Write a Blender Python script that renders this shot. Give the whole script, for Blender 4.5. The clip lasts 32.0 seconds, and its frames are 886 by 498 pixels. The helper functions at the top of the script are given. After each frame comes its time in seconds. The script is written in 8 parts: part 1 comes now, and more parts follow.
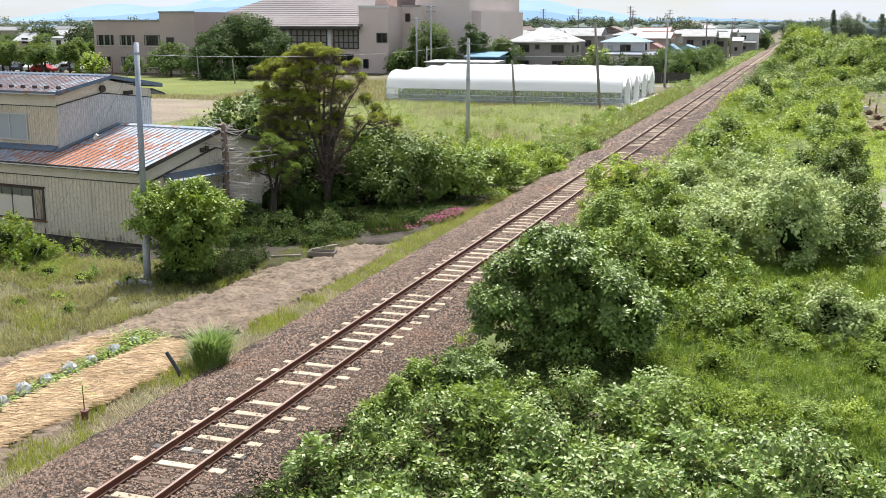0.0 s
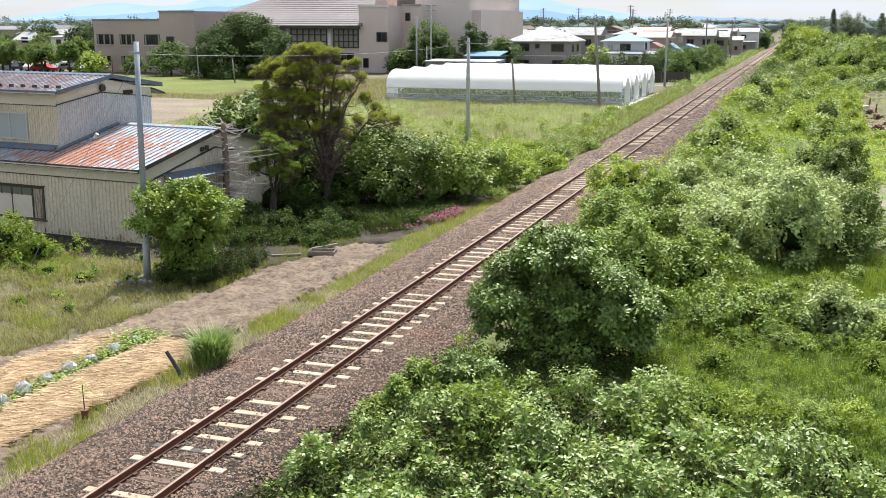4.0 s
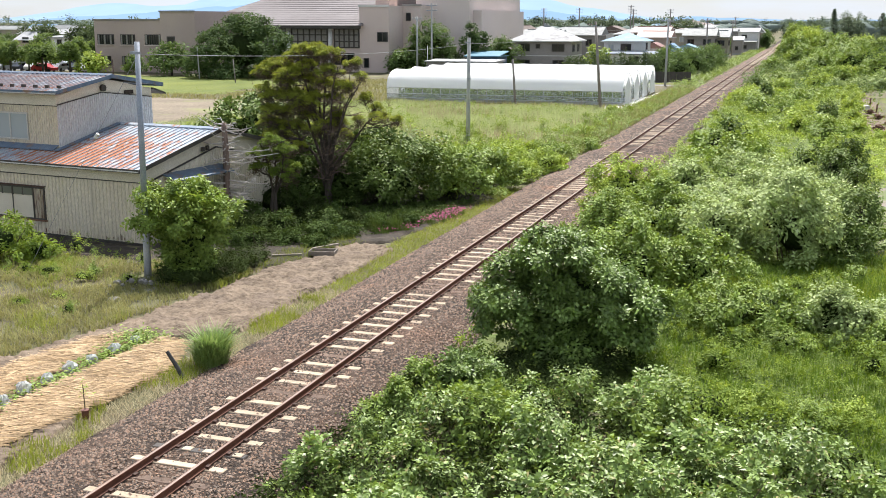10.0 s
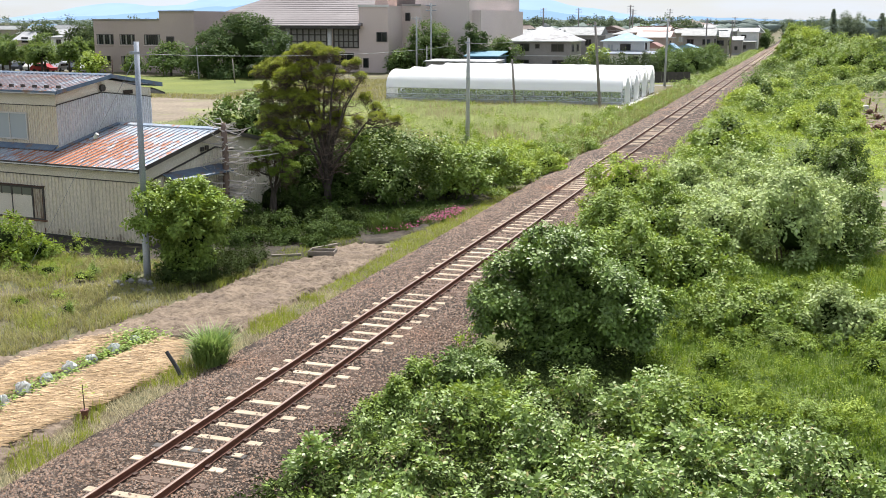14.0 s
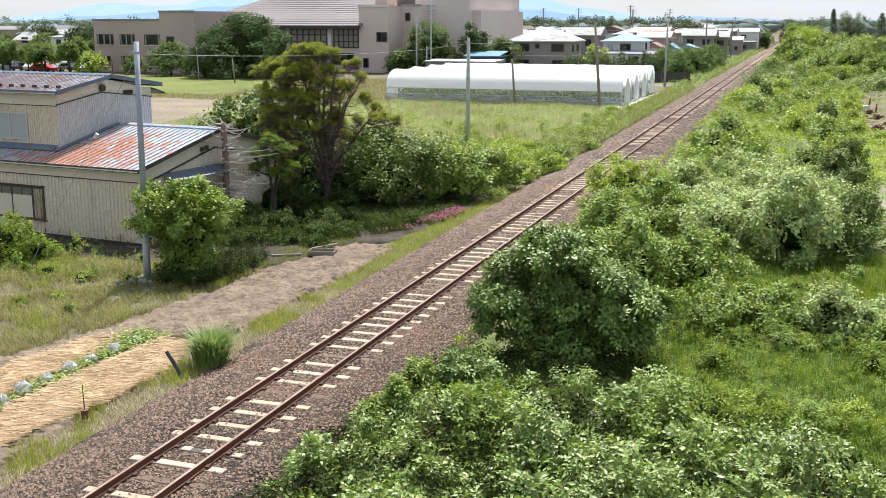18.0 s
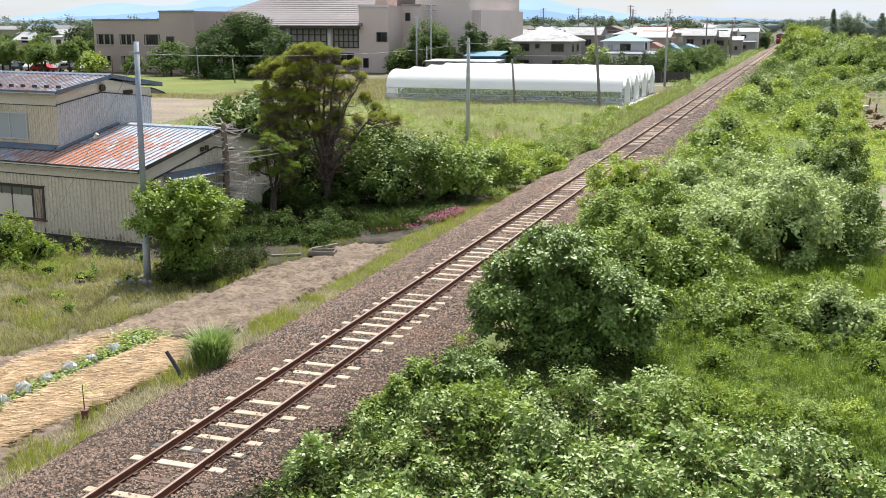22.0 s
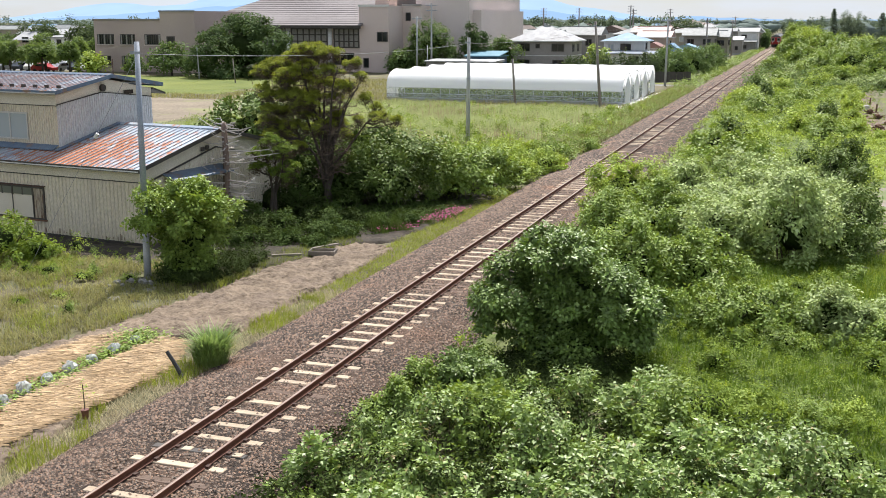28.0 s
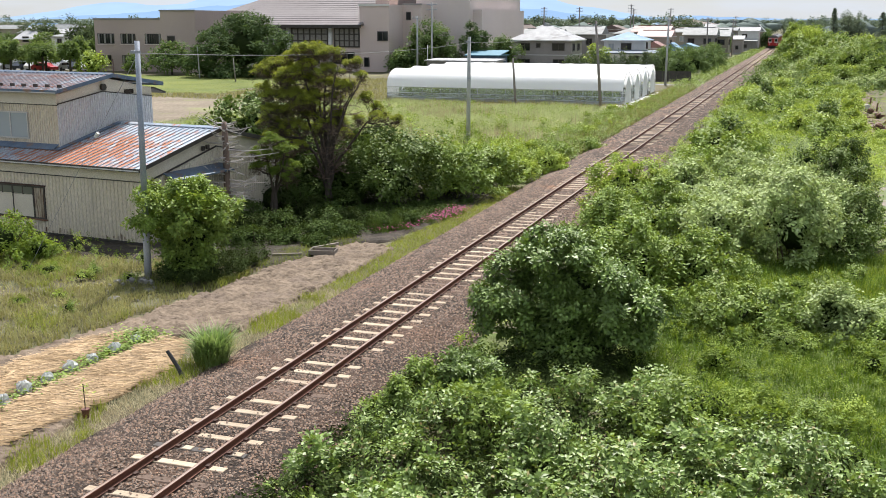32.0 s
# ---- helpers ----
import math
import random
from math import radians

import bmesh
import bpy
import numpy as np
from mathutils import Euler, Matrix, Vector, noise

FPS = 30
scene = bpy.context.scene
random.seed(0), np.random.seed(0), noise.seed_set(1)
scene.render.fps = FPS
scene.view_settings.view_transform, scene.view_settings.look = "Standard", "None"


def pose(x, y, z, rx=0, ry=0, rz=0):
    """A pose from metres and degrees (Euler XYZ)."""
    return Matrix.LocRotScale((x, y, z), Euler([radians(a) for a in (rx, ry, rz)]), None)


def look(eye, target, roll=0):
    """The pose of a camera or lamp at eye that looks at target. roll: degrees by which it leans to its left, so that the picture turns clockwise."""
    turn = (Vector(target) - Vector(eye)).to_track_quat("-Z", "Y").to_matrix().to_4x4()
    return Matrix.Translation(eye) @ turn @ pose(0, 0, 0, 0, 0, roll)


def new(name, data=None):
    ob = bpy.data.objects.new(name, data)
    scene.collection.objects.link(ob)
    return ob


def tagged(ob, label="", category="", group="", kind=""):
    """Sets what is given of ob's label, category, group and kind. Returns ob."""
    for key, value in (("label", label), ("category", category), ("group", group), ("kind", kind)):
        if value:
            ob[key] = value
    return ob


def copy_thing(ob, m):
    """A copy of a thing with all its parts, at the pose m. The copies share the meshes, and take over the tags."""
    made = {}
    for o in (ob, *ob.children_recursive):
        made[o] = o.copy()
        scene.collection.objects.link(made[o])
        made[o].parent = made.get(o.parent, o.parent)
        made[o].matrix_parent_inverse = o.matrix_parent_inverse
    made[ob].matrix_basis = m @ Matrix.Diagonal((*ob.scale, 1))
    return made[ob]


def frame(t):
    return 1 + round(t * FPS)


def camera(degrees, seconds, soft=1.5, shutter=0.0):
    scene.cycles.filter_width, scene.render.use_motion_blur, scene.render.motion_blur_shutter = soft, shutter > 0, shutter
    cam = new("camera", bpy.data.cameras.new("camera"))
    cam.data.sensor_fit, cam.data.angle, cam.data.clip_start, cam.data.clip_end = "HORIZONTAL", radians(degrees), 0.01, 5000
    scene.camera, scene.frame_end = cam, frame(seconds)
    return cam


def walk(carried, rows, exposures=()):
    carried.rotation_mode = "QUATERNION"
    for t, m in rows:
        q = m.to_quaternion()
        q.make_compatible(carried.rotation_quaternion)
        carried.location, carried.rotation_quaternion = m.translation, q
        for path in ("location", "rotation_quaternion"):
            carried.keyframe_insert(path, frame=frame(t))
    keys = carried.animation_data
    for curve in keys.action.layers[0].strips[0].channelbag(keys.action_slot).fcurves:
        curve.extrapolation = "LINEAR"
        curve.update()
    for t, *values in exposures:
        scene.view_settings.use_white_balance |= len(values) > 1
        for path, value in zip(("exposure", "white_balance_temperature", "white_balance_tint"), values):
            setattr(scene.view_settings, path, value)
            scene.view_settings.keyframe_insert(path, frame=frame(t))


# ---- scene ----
cam = camera(44.85, 32.0, soft=0.5)
EYE = (0.0, 0.0, 8.64)


def aim(right=0.0, down=0.0):
    """The camera's pose, with a small drift in hundredths of a degree."""
    return pose(*EYE, 77.967 + down * 0.01, 0, 18.712 + right * 0.01)


walk(cam, [(0.0, aim(0, 4)), (1.6, aim(0, 0)), (5.2, aim(0, 0)), (6.2, aim(3, 0)), (10.8, aim(3, 0)),
           (11.8, aim(0, 0)), (27.4, aim(0, 0)), (28.6, aim(4, -2)), (32.0, aim(4, -4))],
     [(0.0, 0.87, 6150, 14), (18.0, 0.86, 6150, 14), (24.0, 0.80, 6150, 14), (28.0, 0.73, 6150, 14), (32.0, 0.68, 6150, 14)])

# ---- light ----
SUN_EL, SUN_AZ = radians(58), math.atan2(-0.17, 0.985)   # azimuth from +y towards +x
world = bpy.data.worlds.new("sky")
scene.world = world
world.use_nodes = True
wn, wl = world.node_tree.nodes, world.node_tree.links
wn.clear()
sky = wn.new("ShaderNodeTexSky")
sky.sky_type, sky.sun_disc = "NISHITA", False
sky.sun_elevation, sky.sun_rotation = SUN_EL, SUN_AZ
sky.air_density, sky.dust_density, sky.ozone_density = 1.0, 0.4, 1.5
co = wn.new("ShaderNodeTexCoord")
mp = wn.new("ShaderNodeMapping")
mp.inputs["Scale"].default_value = (1.0, 1.0, 5.0)
cl = wn.new("ShaderNodeTexNoise")
cl.inputs["Scale"].default_value, cl.inputs["Detail"].default_value, cl.inputs["Roughness"].default_value = 2.6, 7, 0.6
ramp = wn.new("ShaderNodeValToRGB")
ramp.color_ramp.elements[0].position, ramp.color_ramp.elements[1].position = 0.2, 0.62
mixc = wn.new("ShaderNodeMix")
mixc.data_type = "RGBA"
mixc.inputs["B"].default_value = (8.9, 9.5, 9.9, 1)
bgd = wn.new("ShaderNodeBackground")
bgd.inputs["Strength"].default_value = 0.054
wout = wn.new("ShaderNodeOutputWorld")
wl.new(co.outputs["Generated"], mp.inputs["Vector"])
wl.new(mp.outputs["Vector"], cl.inputs["Vector"])
wl.new(cl.outputs["Fac"], ramp.inputs["Fac"])
wl.new(ramp.outputs["Color"], mixc.inputs["Factor"])
wl.new(sky.outputs["Color"], mixc.inputs["A"])
wl.new(mixc.outputs["Result"], bgd.inputs["Color"])
wl.new(bgd.outputs["Background"], wout.inputs["Surface"])
sun = new("sun", bpy.data.lights.new("sun", "SUN"))
sun.data.energy, sun.data.angle, sun.data.color = 5.0, radians(0.55), (1.0, 0.94, 0.83)
sun_dir = Vector((math.sin(SUN_AZ) * math.cos(SUN_EL), math.cos(SUN_AZ) * math.cos(SUN_EL), math.sin(SUN_EL)))
sun.matrix_world = look(sun_dir * 200, (0, 0, 0))

# ---- materials ----


def noisy(name, a, b, scale=3.0, rough=0.75, bump=0.25, fine=50.0, metallic=0.0, stain=None, stain_scale=0.7, stain_cut=0.55,
          island=0.0, obj=0.0, stretch=(1, 1, 1), spec=0.4, dist=0.01, worn=None):
    """Two-scale mottled surface: a to b by noise, optional stains, piece-to-piece variation and fine relief."""
    m = bpy.data.materials.new(name)
    m.use_nodes = True
    n, l = m.node_tree.nodes, m.node_tree.links
    bs = n["Principled BSDF"]
    tc = n.new("ShaderNodeTexCoord")
    mpg = n.new("ShaderNodeMapping")
    mpg.inputs["Scale"].default_value = stretch
    l.new(tc.outputs["Object"], mpg.inputs["Vector"])

    def nz(s, d):
        t = n.new("ShaderNodeTexNoise")
        t.inputs["Scale"].default_value, t.inputs["Detail"].default_value = s, d
        l.new(mpg.outputs["Vector"], t.inputs["Vector"])
        return t

    def mix(f, c1, c2, mode="MIX"):
        x = n.new("ShaderNodeMix")
        x.data_type, x.blend_type = "RGBA", mode
        for sock, v in (("Factor", f), ("A", c1), ("B", c2)):
            if isinstance(v, (tuple, list)):
                x.inputs[sock].default_value = (*v, 1)
            elif isinstance(v, float):
                x.inputs[sock].default_value = v
            else:
                l.new(v, x.inputs[sock])
        return x.outputs["Result"]

    def rampf(src, lo, hi):
        r = n.new("ShaderNodeMapRange")
        r.inputs["From Min"].default_value, r.inputs["From Max"].default_value = lo, hi
        l.new(src, r.inputs["Value"])
        return r.outputs["Result"]

    big, small = nz(scale, 5), nz(fine, 4)
    col = mix(rampf(big.outputs["Fac"], 0.35, 0.65), a, b)
    col = mix(rampf(small.outputs["Fac"], 0.3, 0.75), col, mix(1.0, col, (0.62, 0.62, 0.62), "MULTIPLY"))
    if stain:
        st = nz(stain_scale, 8)
        fac = st.outputs["Fac"]
        if worn:   # stains gather round one place and thin out with distance from it
            dd = n.new("ShaderNodeVectorMath")
            dd.operation = "DISTANCE"
            dd.inputs[1].default_value = worn[0]
            l.new(tc.outputs["Object"], dd.inputs[0])
            ma = n.new("ShaderNodeMath")
            ma.operation = "MULTIPLY_ADD"
            ma.inputs[1].default_value = -worn[1]
            l.new(dd.outputs["Value"], ma.inputs[0])
            l.new(fac, ma.inputs[2])
            mb = n.new("ShaderNodeMath")
            mb.inputs[1].default_value = worn[2]
            l.new(ma.outputs["Value"], mb.inputs[0])
            fac = mb.outputs["Value"]
        col = mix(rampf(fac, stain_cut, stain_cut + 0.12), col, stain)
    if island or obj:
        src = n.new("ShaderNodeNewGeometry").outputs["Random Per Island"] if island else n.new("ShaderNodeObjectInfo").outputs["Random"]
        k = island or obj
        hv = n.new("ShaderNodeHueSaturation")
        r = n.new("ShaderNodeMapRange")
        r.inputs["To Min"].default_value, r.inputs["To Max"].default_value = 1 - k, 1 + k
        l.new(src, r.inputs["Value"])
        l.new(r.outputs["Result"], hv.inputs["Value"])
        l.new(col, hv.inputs["Color"])
        col = hv.outputs["Color"]
    l.new(col, bs.inputs["Base Color"])
    bs.inputs["Metallic"].default_value = metallic
    bs.inputs["Specular IOR Level"].default_value = spec
    rr = n.new("ShaderNodeMapRange")
    rr.inputs["To Min"].default_value, rr.inputs["To Max"].default_value = max(0.05, rough - 0.12), min(1, rough + 0.12)
    l.new(small.outputs["Fac"], rr.inputs["Value"])
    l.new(rr.outputs["Result"], bs.inputs["Roughness"])
    if bump:
        bp = n.new("ShaderNodeBump")
        bp.inputs["Strength"].default_value, bp.inputs["Distance"].default_value = bump, dist
        l.new(small.outputs["Fac"], bp.inputs["Height"])
        l.new(bp.outputs["Normal"], bs.inputs["Normal"])
    return m


def leafy(name, dark, light, tip=None, rough=0.42, through_light=0.3, spec=0.5):
    """Leaf surface: each leaf its own shade, some light passing through."""
    m = bpy.data.materials.new(name)
    m.use_nodes = True
    n, l = m.node_tree.nodes, m.node_tree.links
    bs, out = n["Principled BSDF"], n["Material Output"]
    geo = n.new("ShaderNodeNewGeometry")
    rp = n.new("ShaderNodeValToRGB")
    e = rp.color_ramp.elements
    near = lambda a, b, k: tuple(p + (q - p) * k for p, q in zip(a, b))
    e[0].color, e[1].color = (*near(dark, light, 0.3), 1), (*near(light, dark, 0.22), 1)
    e[1].position = 0.93 if tip else 1.0
    if tip:
        x = e.new(1.0)
        x.color = (*tip, 1)
    l.new(geo.outputs["Random Per Island"], rp.inputs["Fac"])
    tc = n.new("ShaderNodeTexCoord")
    nt = n.new("ShaderNodeTexNoise")
    nt.inputs["Scale"].default_value, nt.inputs["Detail"].default_value = 0.9, 3
    l.new(tc.outputs["Object"], nt.inputs["Vector"])
    mr = n.new("ShaderNodeMapRange")
    mr.inputs["From Min"].default_value, mr.inputs["From Max"].default_value = 0.3, 0.7
    mr.inputs["To Min"].default_value, mr.inputs["To Max"].default_value = 0.82, 1.18
    l.new(nt.outputs["Fac"], mr.inputs["Value"])
    nf = n.new("ShaderNodeTexNoise")
    nf.inputs["Scale"].default_value, nf.inputs["Detail"].default_value = 4.5, 2
    l.new(tc.outputs["Object"], nf.inputs["Vector"])
    mf = n.new("ShaderNodeMapRange")
    mf.inputs["From Min"].default_value, mf.inputs["From Max"].default_value = 0.3, 0.7
    mf.inputs["To Min"].default_value, mf.inputs["To Max"].default_value = 0.84, 1.16
    l.new(nf.outputs["Fac"], mf.inputs["Value"])
    mu = n.new("ShaderNodeMath")
    mu.operation = "MULTIPLY"
    l.new(mr.outputs["Result"], mu.inputs[0])
    l.new(mf.outputs["Result"], mu.inputs[1])
    hv = n.new("ShaderNodeHueSaturation")
    l.new(mu.outputs["Value"], hv.inputs["Value"])
    l.new(rp.outputs["Color"], hv.inputs["Color"])
    l.new(hv.outputs["Color"], bs.inputs["Base Color"])
    bs.inputs["Roughness"].default_value, bs.inputs["Specular IOR Level"].default_value = rough, spec
    tr = n.new("ShaderNodeBsdfTranslucent")
    h2 = n.new("ShaderNodeHueSaturation")
    h2.inputs["Hue"].default_value, h2.inputs["Saturation"].default_value, h2.inputs["Value"].default_value = 0.48, 1.1, 1.4
    l.new(hv.outputs["Color"], h2.inputs["Color"])
    l.new(h2.outputs["Color"], tr.inputs["Color"])
    ms = n.new("ShaderNodeMixShader")
    ms.inputs["Fac"].default_value = through_light
    l.new(bs.outputs["BSDF"], ms.inputs[1])
    l.new(tr.outputs["BSDF"], ms.inputs[2])
    l.new(ms.outputs["Shader"], out.inputs["Surface"])
    return m


def glassy(name, col, rough=0.08):
    m = bpy.data.materials.new(name)
    m.use_nodes = True
    bs = m.node_tree.nodes["Principled BSDF"]
    bs.inputs["Base Color"].default_value, bs.inputs["Roughness"].default_value = (*col, 1), rough
    bs.inputs["Specular IOR Level"].default_value = 0.6
    return m


def film(name, col, clear):
    """Plastic film: scatters and passes some of the light."""
    m = bpy.data.materials.new(name)
    m.use_nodes = True
    n, l = m.node_tree.nodes, m.node_tree.links
    bs, out = n["Principled BSDF"], n["Material Output"]
    bs.inputs["Base Color"].default_value, bs.inputs["Roughness"].default_value = (*col, 1), 0.35
    tp, tl = n.new("ShaderNodeBsdfTransparent"), n.new("ShaderNodeBsdfTranslucent")
    tl.inputs["Color"].default_value = (*col, 1)
    nt = n.new("ShaderNodeTexNoise")
    nt.inputs["Scale"].default_value, nt.inputs["Detail"].default_value = 1.3, 5
    bp = n.new("ShaderNodeBump")
    bp.inputs["Strength"].default_value, bp.inputs["Distance"].default_value = 0.5, 0.05
    l.new(nt.outputs["Fac"], bp.inputs["Height"])
    l.new(bp.outputs["Normal"], bs.inputs["Normal"])
    m1, m2 = n.new("ShaderNodeMixShader"), n.new("ShaderNodeMixShader")
    m1.inputs["Fac"].default_value, m2.inputs["Fac"].default_value = 0.4, clear
    l.new(bs.outputs["BSDF"], m1.inputs[1])
    l.new(tl.outputs["BSDF"], m1.inputs[2])
    l.new(m1.outputs["Shader"], m2.inputs[1])
    l.new(tp.outputs["BSDF"], m2.inputs[2])
    l.new(m2.outputs["Shader"], out.inputs["Surface"])
    return m


# Emissive colour: distance haze painted as an even glow of the surface.
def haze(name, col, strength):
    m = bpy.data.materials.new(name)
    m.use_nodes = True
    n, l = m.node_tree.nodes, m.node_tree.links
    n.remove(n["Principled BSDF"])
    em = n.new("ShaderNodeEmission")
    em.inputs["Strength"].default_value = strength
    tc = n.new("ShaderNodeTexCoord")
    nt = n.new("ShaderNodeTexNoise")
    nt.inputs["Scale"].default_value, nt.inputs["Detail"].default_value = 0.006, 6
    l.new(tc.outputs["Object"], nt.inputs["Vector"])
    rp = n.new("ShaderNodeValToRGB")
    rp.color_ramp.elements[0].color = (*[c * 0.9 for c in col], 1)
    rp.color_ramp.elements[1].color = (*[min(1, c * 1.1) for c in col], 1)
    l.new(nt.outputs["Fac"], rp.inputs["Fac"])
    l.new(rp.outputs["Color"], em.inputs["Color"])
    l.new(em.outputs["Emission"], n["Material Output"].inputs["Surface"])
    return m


M_SOIL = noisy("rough soil and weeds", (0.135, 0.11, 0.065), (0.115, 0.12, 0.05), 0.5, 0.95, 0.6, 9, stain=(0.15, 0.145, 0.065), stain_scale=0.16, dist=0.05)
M_DIRT = noisy("dry tilled soil", (0.15, 0.112, 0.078), (0.24, 0.185, 0.132), 1.3, 0.95, 0.9, 7, stain=(0.155, 0.118, 0.088), stain_scale=1.1, stain_cut=0.52, dist=0.08)
# soil brown taken near black, with tree and eave shade in the colour
M_DARKDIRT = noisy("soil darkened with painted shade", (0.030, 0.024, 0.016), (0.06, 0.046, 0.032), 1.2, 0.95, 0.8, 9, dist=0.05)
M_STRAWBED = noisy("straw bed", (0.22, 0.15, 0.075), (0.40, 0.29, 0.15), 3, 0.9, 0.6, 40, stretch=(1, 3, 1))
M_STRAW = noisy("straw", (0.55, 0.39, 0.215), (0.42, 0.285, 0.145), 3, 0.7, 0.1, 30, island=0.42)
# bed colour kept near black to paint the shade in gaps between stones
M_BALLAST = noisy("ballast bed", (0.018, 0.012, 0.008), (0.055, 0.036, 0.024), 11, 0.95, 1.0, 22, stain=(0.10, 0.06, 0.04), stain_scale=0.3, stain_cut=0.5, dist=0.06)
M_STONE = noisy("ballast stone", (0.205, 0.120, 0.075), (0.138, 0.121, 0.103), 26, 0.85, 0.4, 60, island=0.85, stain=(0.19, 0.105, 0.065), stain_scale=0.3, stain_cut=0.62)
M_RAIL = noisy("rusty rail steel", (0.12, 0.045, 0.025), (0.18, 0.072, 0.04), 4, 0.75, 0.3, 60, stretch=(1, 0.2, 1))
M_RAILTOP = noisy("worn rail head", (0.27, 0.19, 0.15), (0.36, 0.28, 0.24), 6, 0.42, 0.05, 60, metallic=0.55, stretch=(1, 0.1, 1))
M_SLEEPER = noisy("pale sleeper", (0.45, 0.355, 0.25), (0.56, 0.46, 0.34), 5, 0.85, 0.3, 50, stain=(0.30, 0.21, 0.15), stain_scale=2.0, stain_cut=0.58, obj=0.16, stretch=(0.4, 2, 1))
M_OLDSLEEPER = noisy("old wooden sleeper", (0.17, 0.118, 0.088), (0.27, 0.19, 0.145), 4, 0.9, 0.5, 40, obj=0.2, stretch=(0.3, 3, 1))
M_IRON = noisy("rusty fastening", (0.06, 0.035, 0.028), (0.10, 0.055, 0.04), 9, 0.8, 0.3, 70)
M_CONC = noisy("concrete", (0.40, 0.41, 0.42), (0.48, 0.49, 0.49), 2.5, 0.85, 0.2, 40, stain=(0.33, 0.33, 0.33), stain_scale=1.2)
M_STEELPOLE = noisy("galvanised steel", (0.30, 0.34, 0.40), (0.37, 0.41, 0.47), 2.5, 0.55, 0.08, 40, metallic=0.2)
M_POLEWOOD = noisy("weathered pole wood", (0.24, 0.21, 0.19), (0.32, 0.29, 0.27), 3, 0.9, 0.3, 40, stretch=(3, 3, 0.3))
M_CABLE = noisy("cable", (0.30, 0.30, 0.31), (0.36, 0.36, 0.37), 5, 0.6, 0.0)
M_SIDING = noisy("beige painted sheet siding", (0.70, 0.625, 0.49), (0.76, 0.685, 0.55), 0.8, 0.6, 0.1, 30, stain=(0.47, 0.42, 0.34), stain_scale=1.1, stain_cut=0.62, stretch=(1, 1, 0.3))
M_ROOT = noisy("rust-brown dead root wood", (0.12, 0.065, 0.04), (0.20, 0.12, 0.075), 4.0, 0.9, 0.4, 40)
M_DRIP = noisy("rust-streaked beige sheet", (0.36, 0.30, 0.22), (0.52, 0.45, 0.35), 2.0, 0.7, 0.1, 30, stain=(0.13, 0.065, 0.035), stain_scale=5.0, stain_cut=0.52, stretch=(2.5, 1, 0.3))
M_RUSTSILL = noisy("rusted sill steel", (0.16, 0.075, 0.04), (0.24, 0.13, 0.08), 3.0, 0.8, 0.2, 30)
M_GUTTER = noisy("pale weathered gutter", (0.55, 0.54, 0.52), (0.68, 0.67, 0.64), 2.0, 0.6, 0.1, 30, stain=(0.30, 0.19, 0.13), stain_scale=2.0, stain_cut=0.6)
M_WINGREEN = glassy("dusty grey-green glass", (0.10, 0.115, 0.09), 0.3)
M_SIDING2 = noisy("grey white sheet siding", (0.60, 0.61, 0.62), (0.68, 0.68, 0.68), 0.8, 0.5, 0.1, 30, stain=(0.52, 0.50, 0.46), stain_scale=1.1, stain_cut=0.62, stretch=(1, 1, 0.3))
M_CREAM = noisy("cream painted board", (0.70, 0.64, 0.51), (0.76, 0.70, 0.58), 1.0, 0.7, 0.15, 30, stain=(0.5, 0.42, 0.32), stain_scale=1.4, stain_cut=0.66)
M_DARKTRIM = noisy("dark brown trim", (0.05, 0.045, 0.04), (0.08, 0.07, 0.06), 3, 0.6, 0.1, 40)
M_BLUETRIM = noisy("faded blue trim", (0.10, 0.15, 0.22), (0.15, 0.20, 0.27), 3, 0.5, 0.1, 40, stain=(0.2, 0.13, 0.09), stain_scale=2)
M_ROOF = noisy("faded blue roof sheet", (0.30, 0.37, 0.47), (0.48, 0.53, 0.58), 0.8, 0.5, 0.1, 30, stain=(0.36, 0.125, 0.05), stain_scale=2.6, stain_cut=0.46, stretch=(1.4, 0.6, 1), metallic=0.1, worn=((-4.0, 0.4, 3.2), 0.07, 0.23))
M_ROOFDK = noisy("rusted blue roof sheet", (0.40, 0.45, 0.53), (0.60, 0.64, 0.68), 1.2, 0.5, 0.1, 30, stain=(0.25, 0.095, 0.05), stain_scale=2.8, stain_cut=0.42, stretch=(1.6, 0.6, 1), metallic=0.1, worn=((-9.0, 1.2, 5.9), 0.035, 0.12))
M_FILM = film("white greenhouse film", (0.92, 0.93, 0.94), 0.03)
M_FILMSIDE = film("clear side film", (0.66, 0.72, 0.68), 0.8)
M_HOOP = noisy("hoop pipe", (0.62, 0.64, 0.66), (0.7, 0.72, 0.74), 4, 0.4, 0.0, metallic=0.4)
M_SCHOOL = noisy("pinkish brown tile wall", (0.50, 0.40, 0.36), (0.56, 0.455, 0.41), 0.12, 0.75, 0.05, 90)
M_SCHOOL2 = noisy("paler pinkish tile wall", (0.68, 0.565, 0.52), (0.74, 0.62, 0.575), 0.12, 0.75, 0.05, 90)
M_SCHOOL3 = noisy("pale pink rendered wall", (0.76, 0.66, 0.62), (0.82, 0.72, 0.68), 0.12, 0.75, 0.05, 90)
M_SCHOOLR = noisy("ribbed roof metal", (0.225, 0.205, 0.205), (0.27, 0.25, 0.25), 0.2, 0.7, 0.05, 8, metallic=0.0, spec=0.15)
M_WINDK = glassy("dark window glass", (0.018, 0.02, 0.022), 0.06)
M_WINLT = glassy("curtained window glass", (0.34, 0.38, 0.40), 0.15)
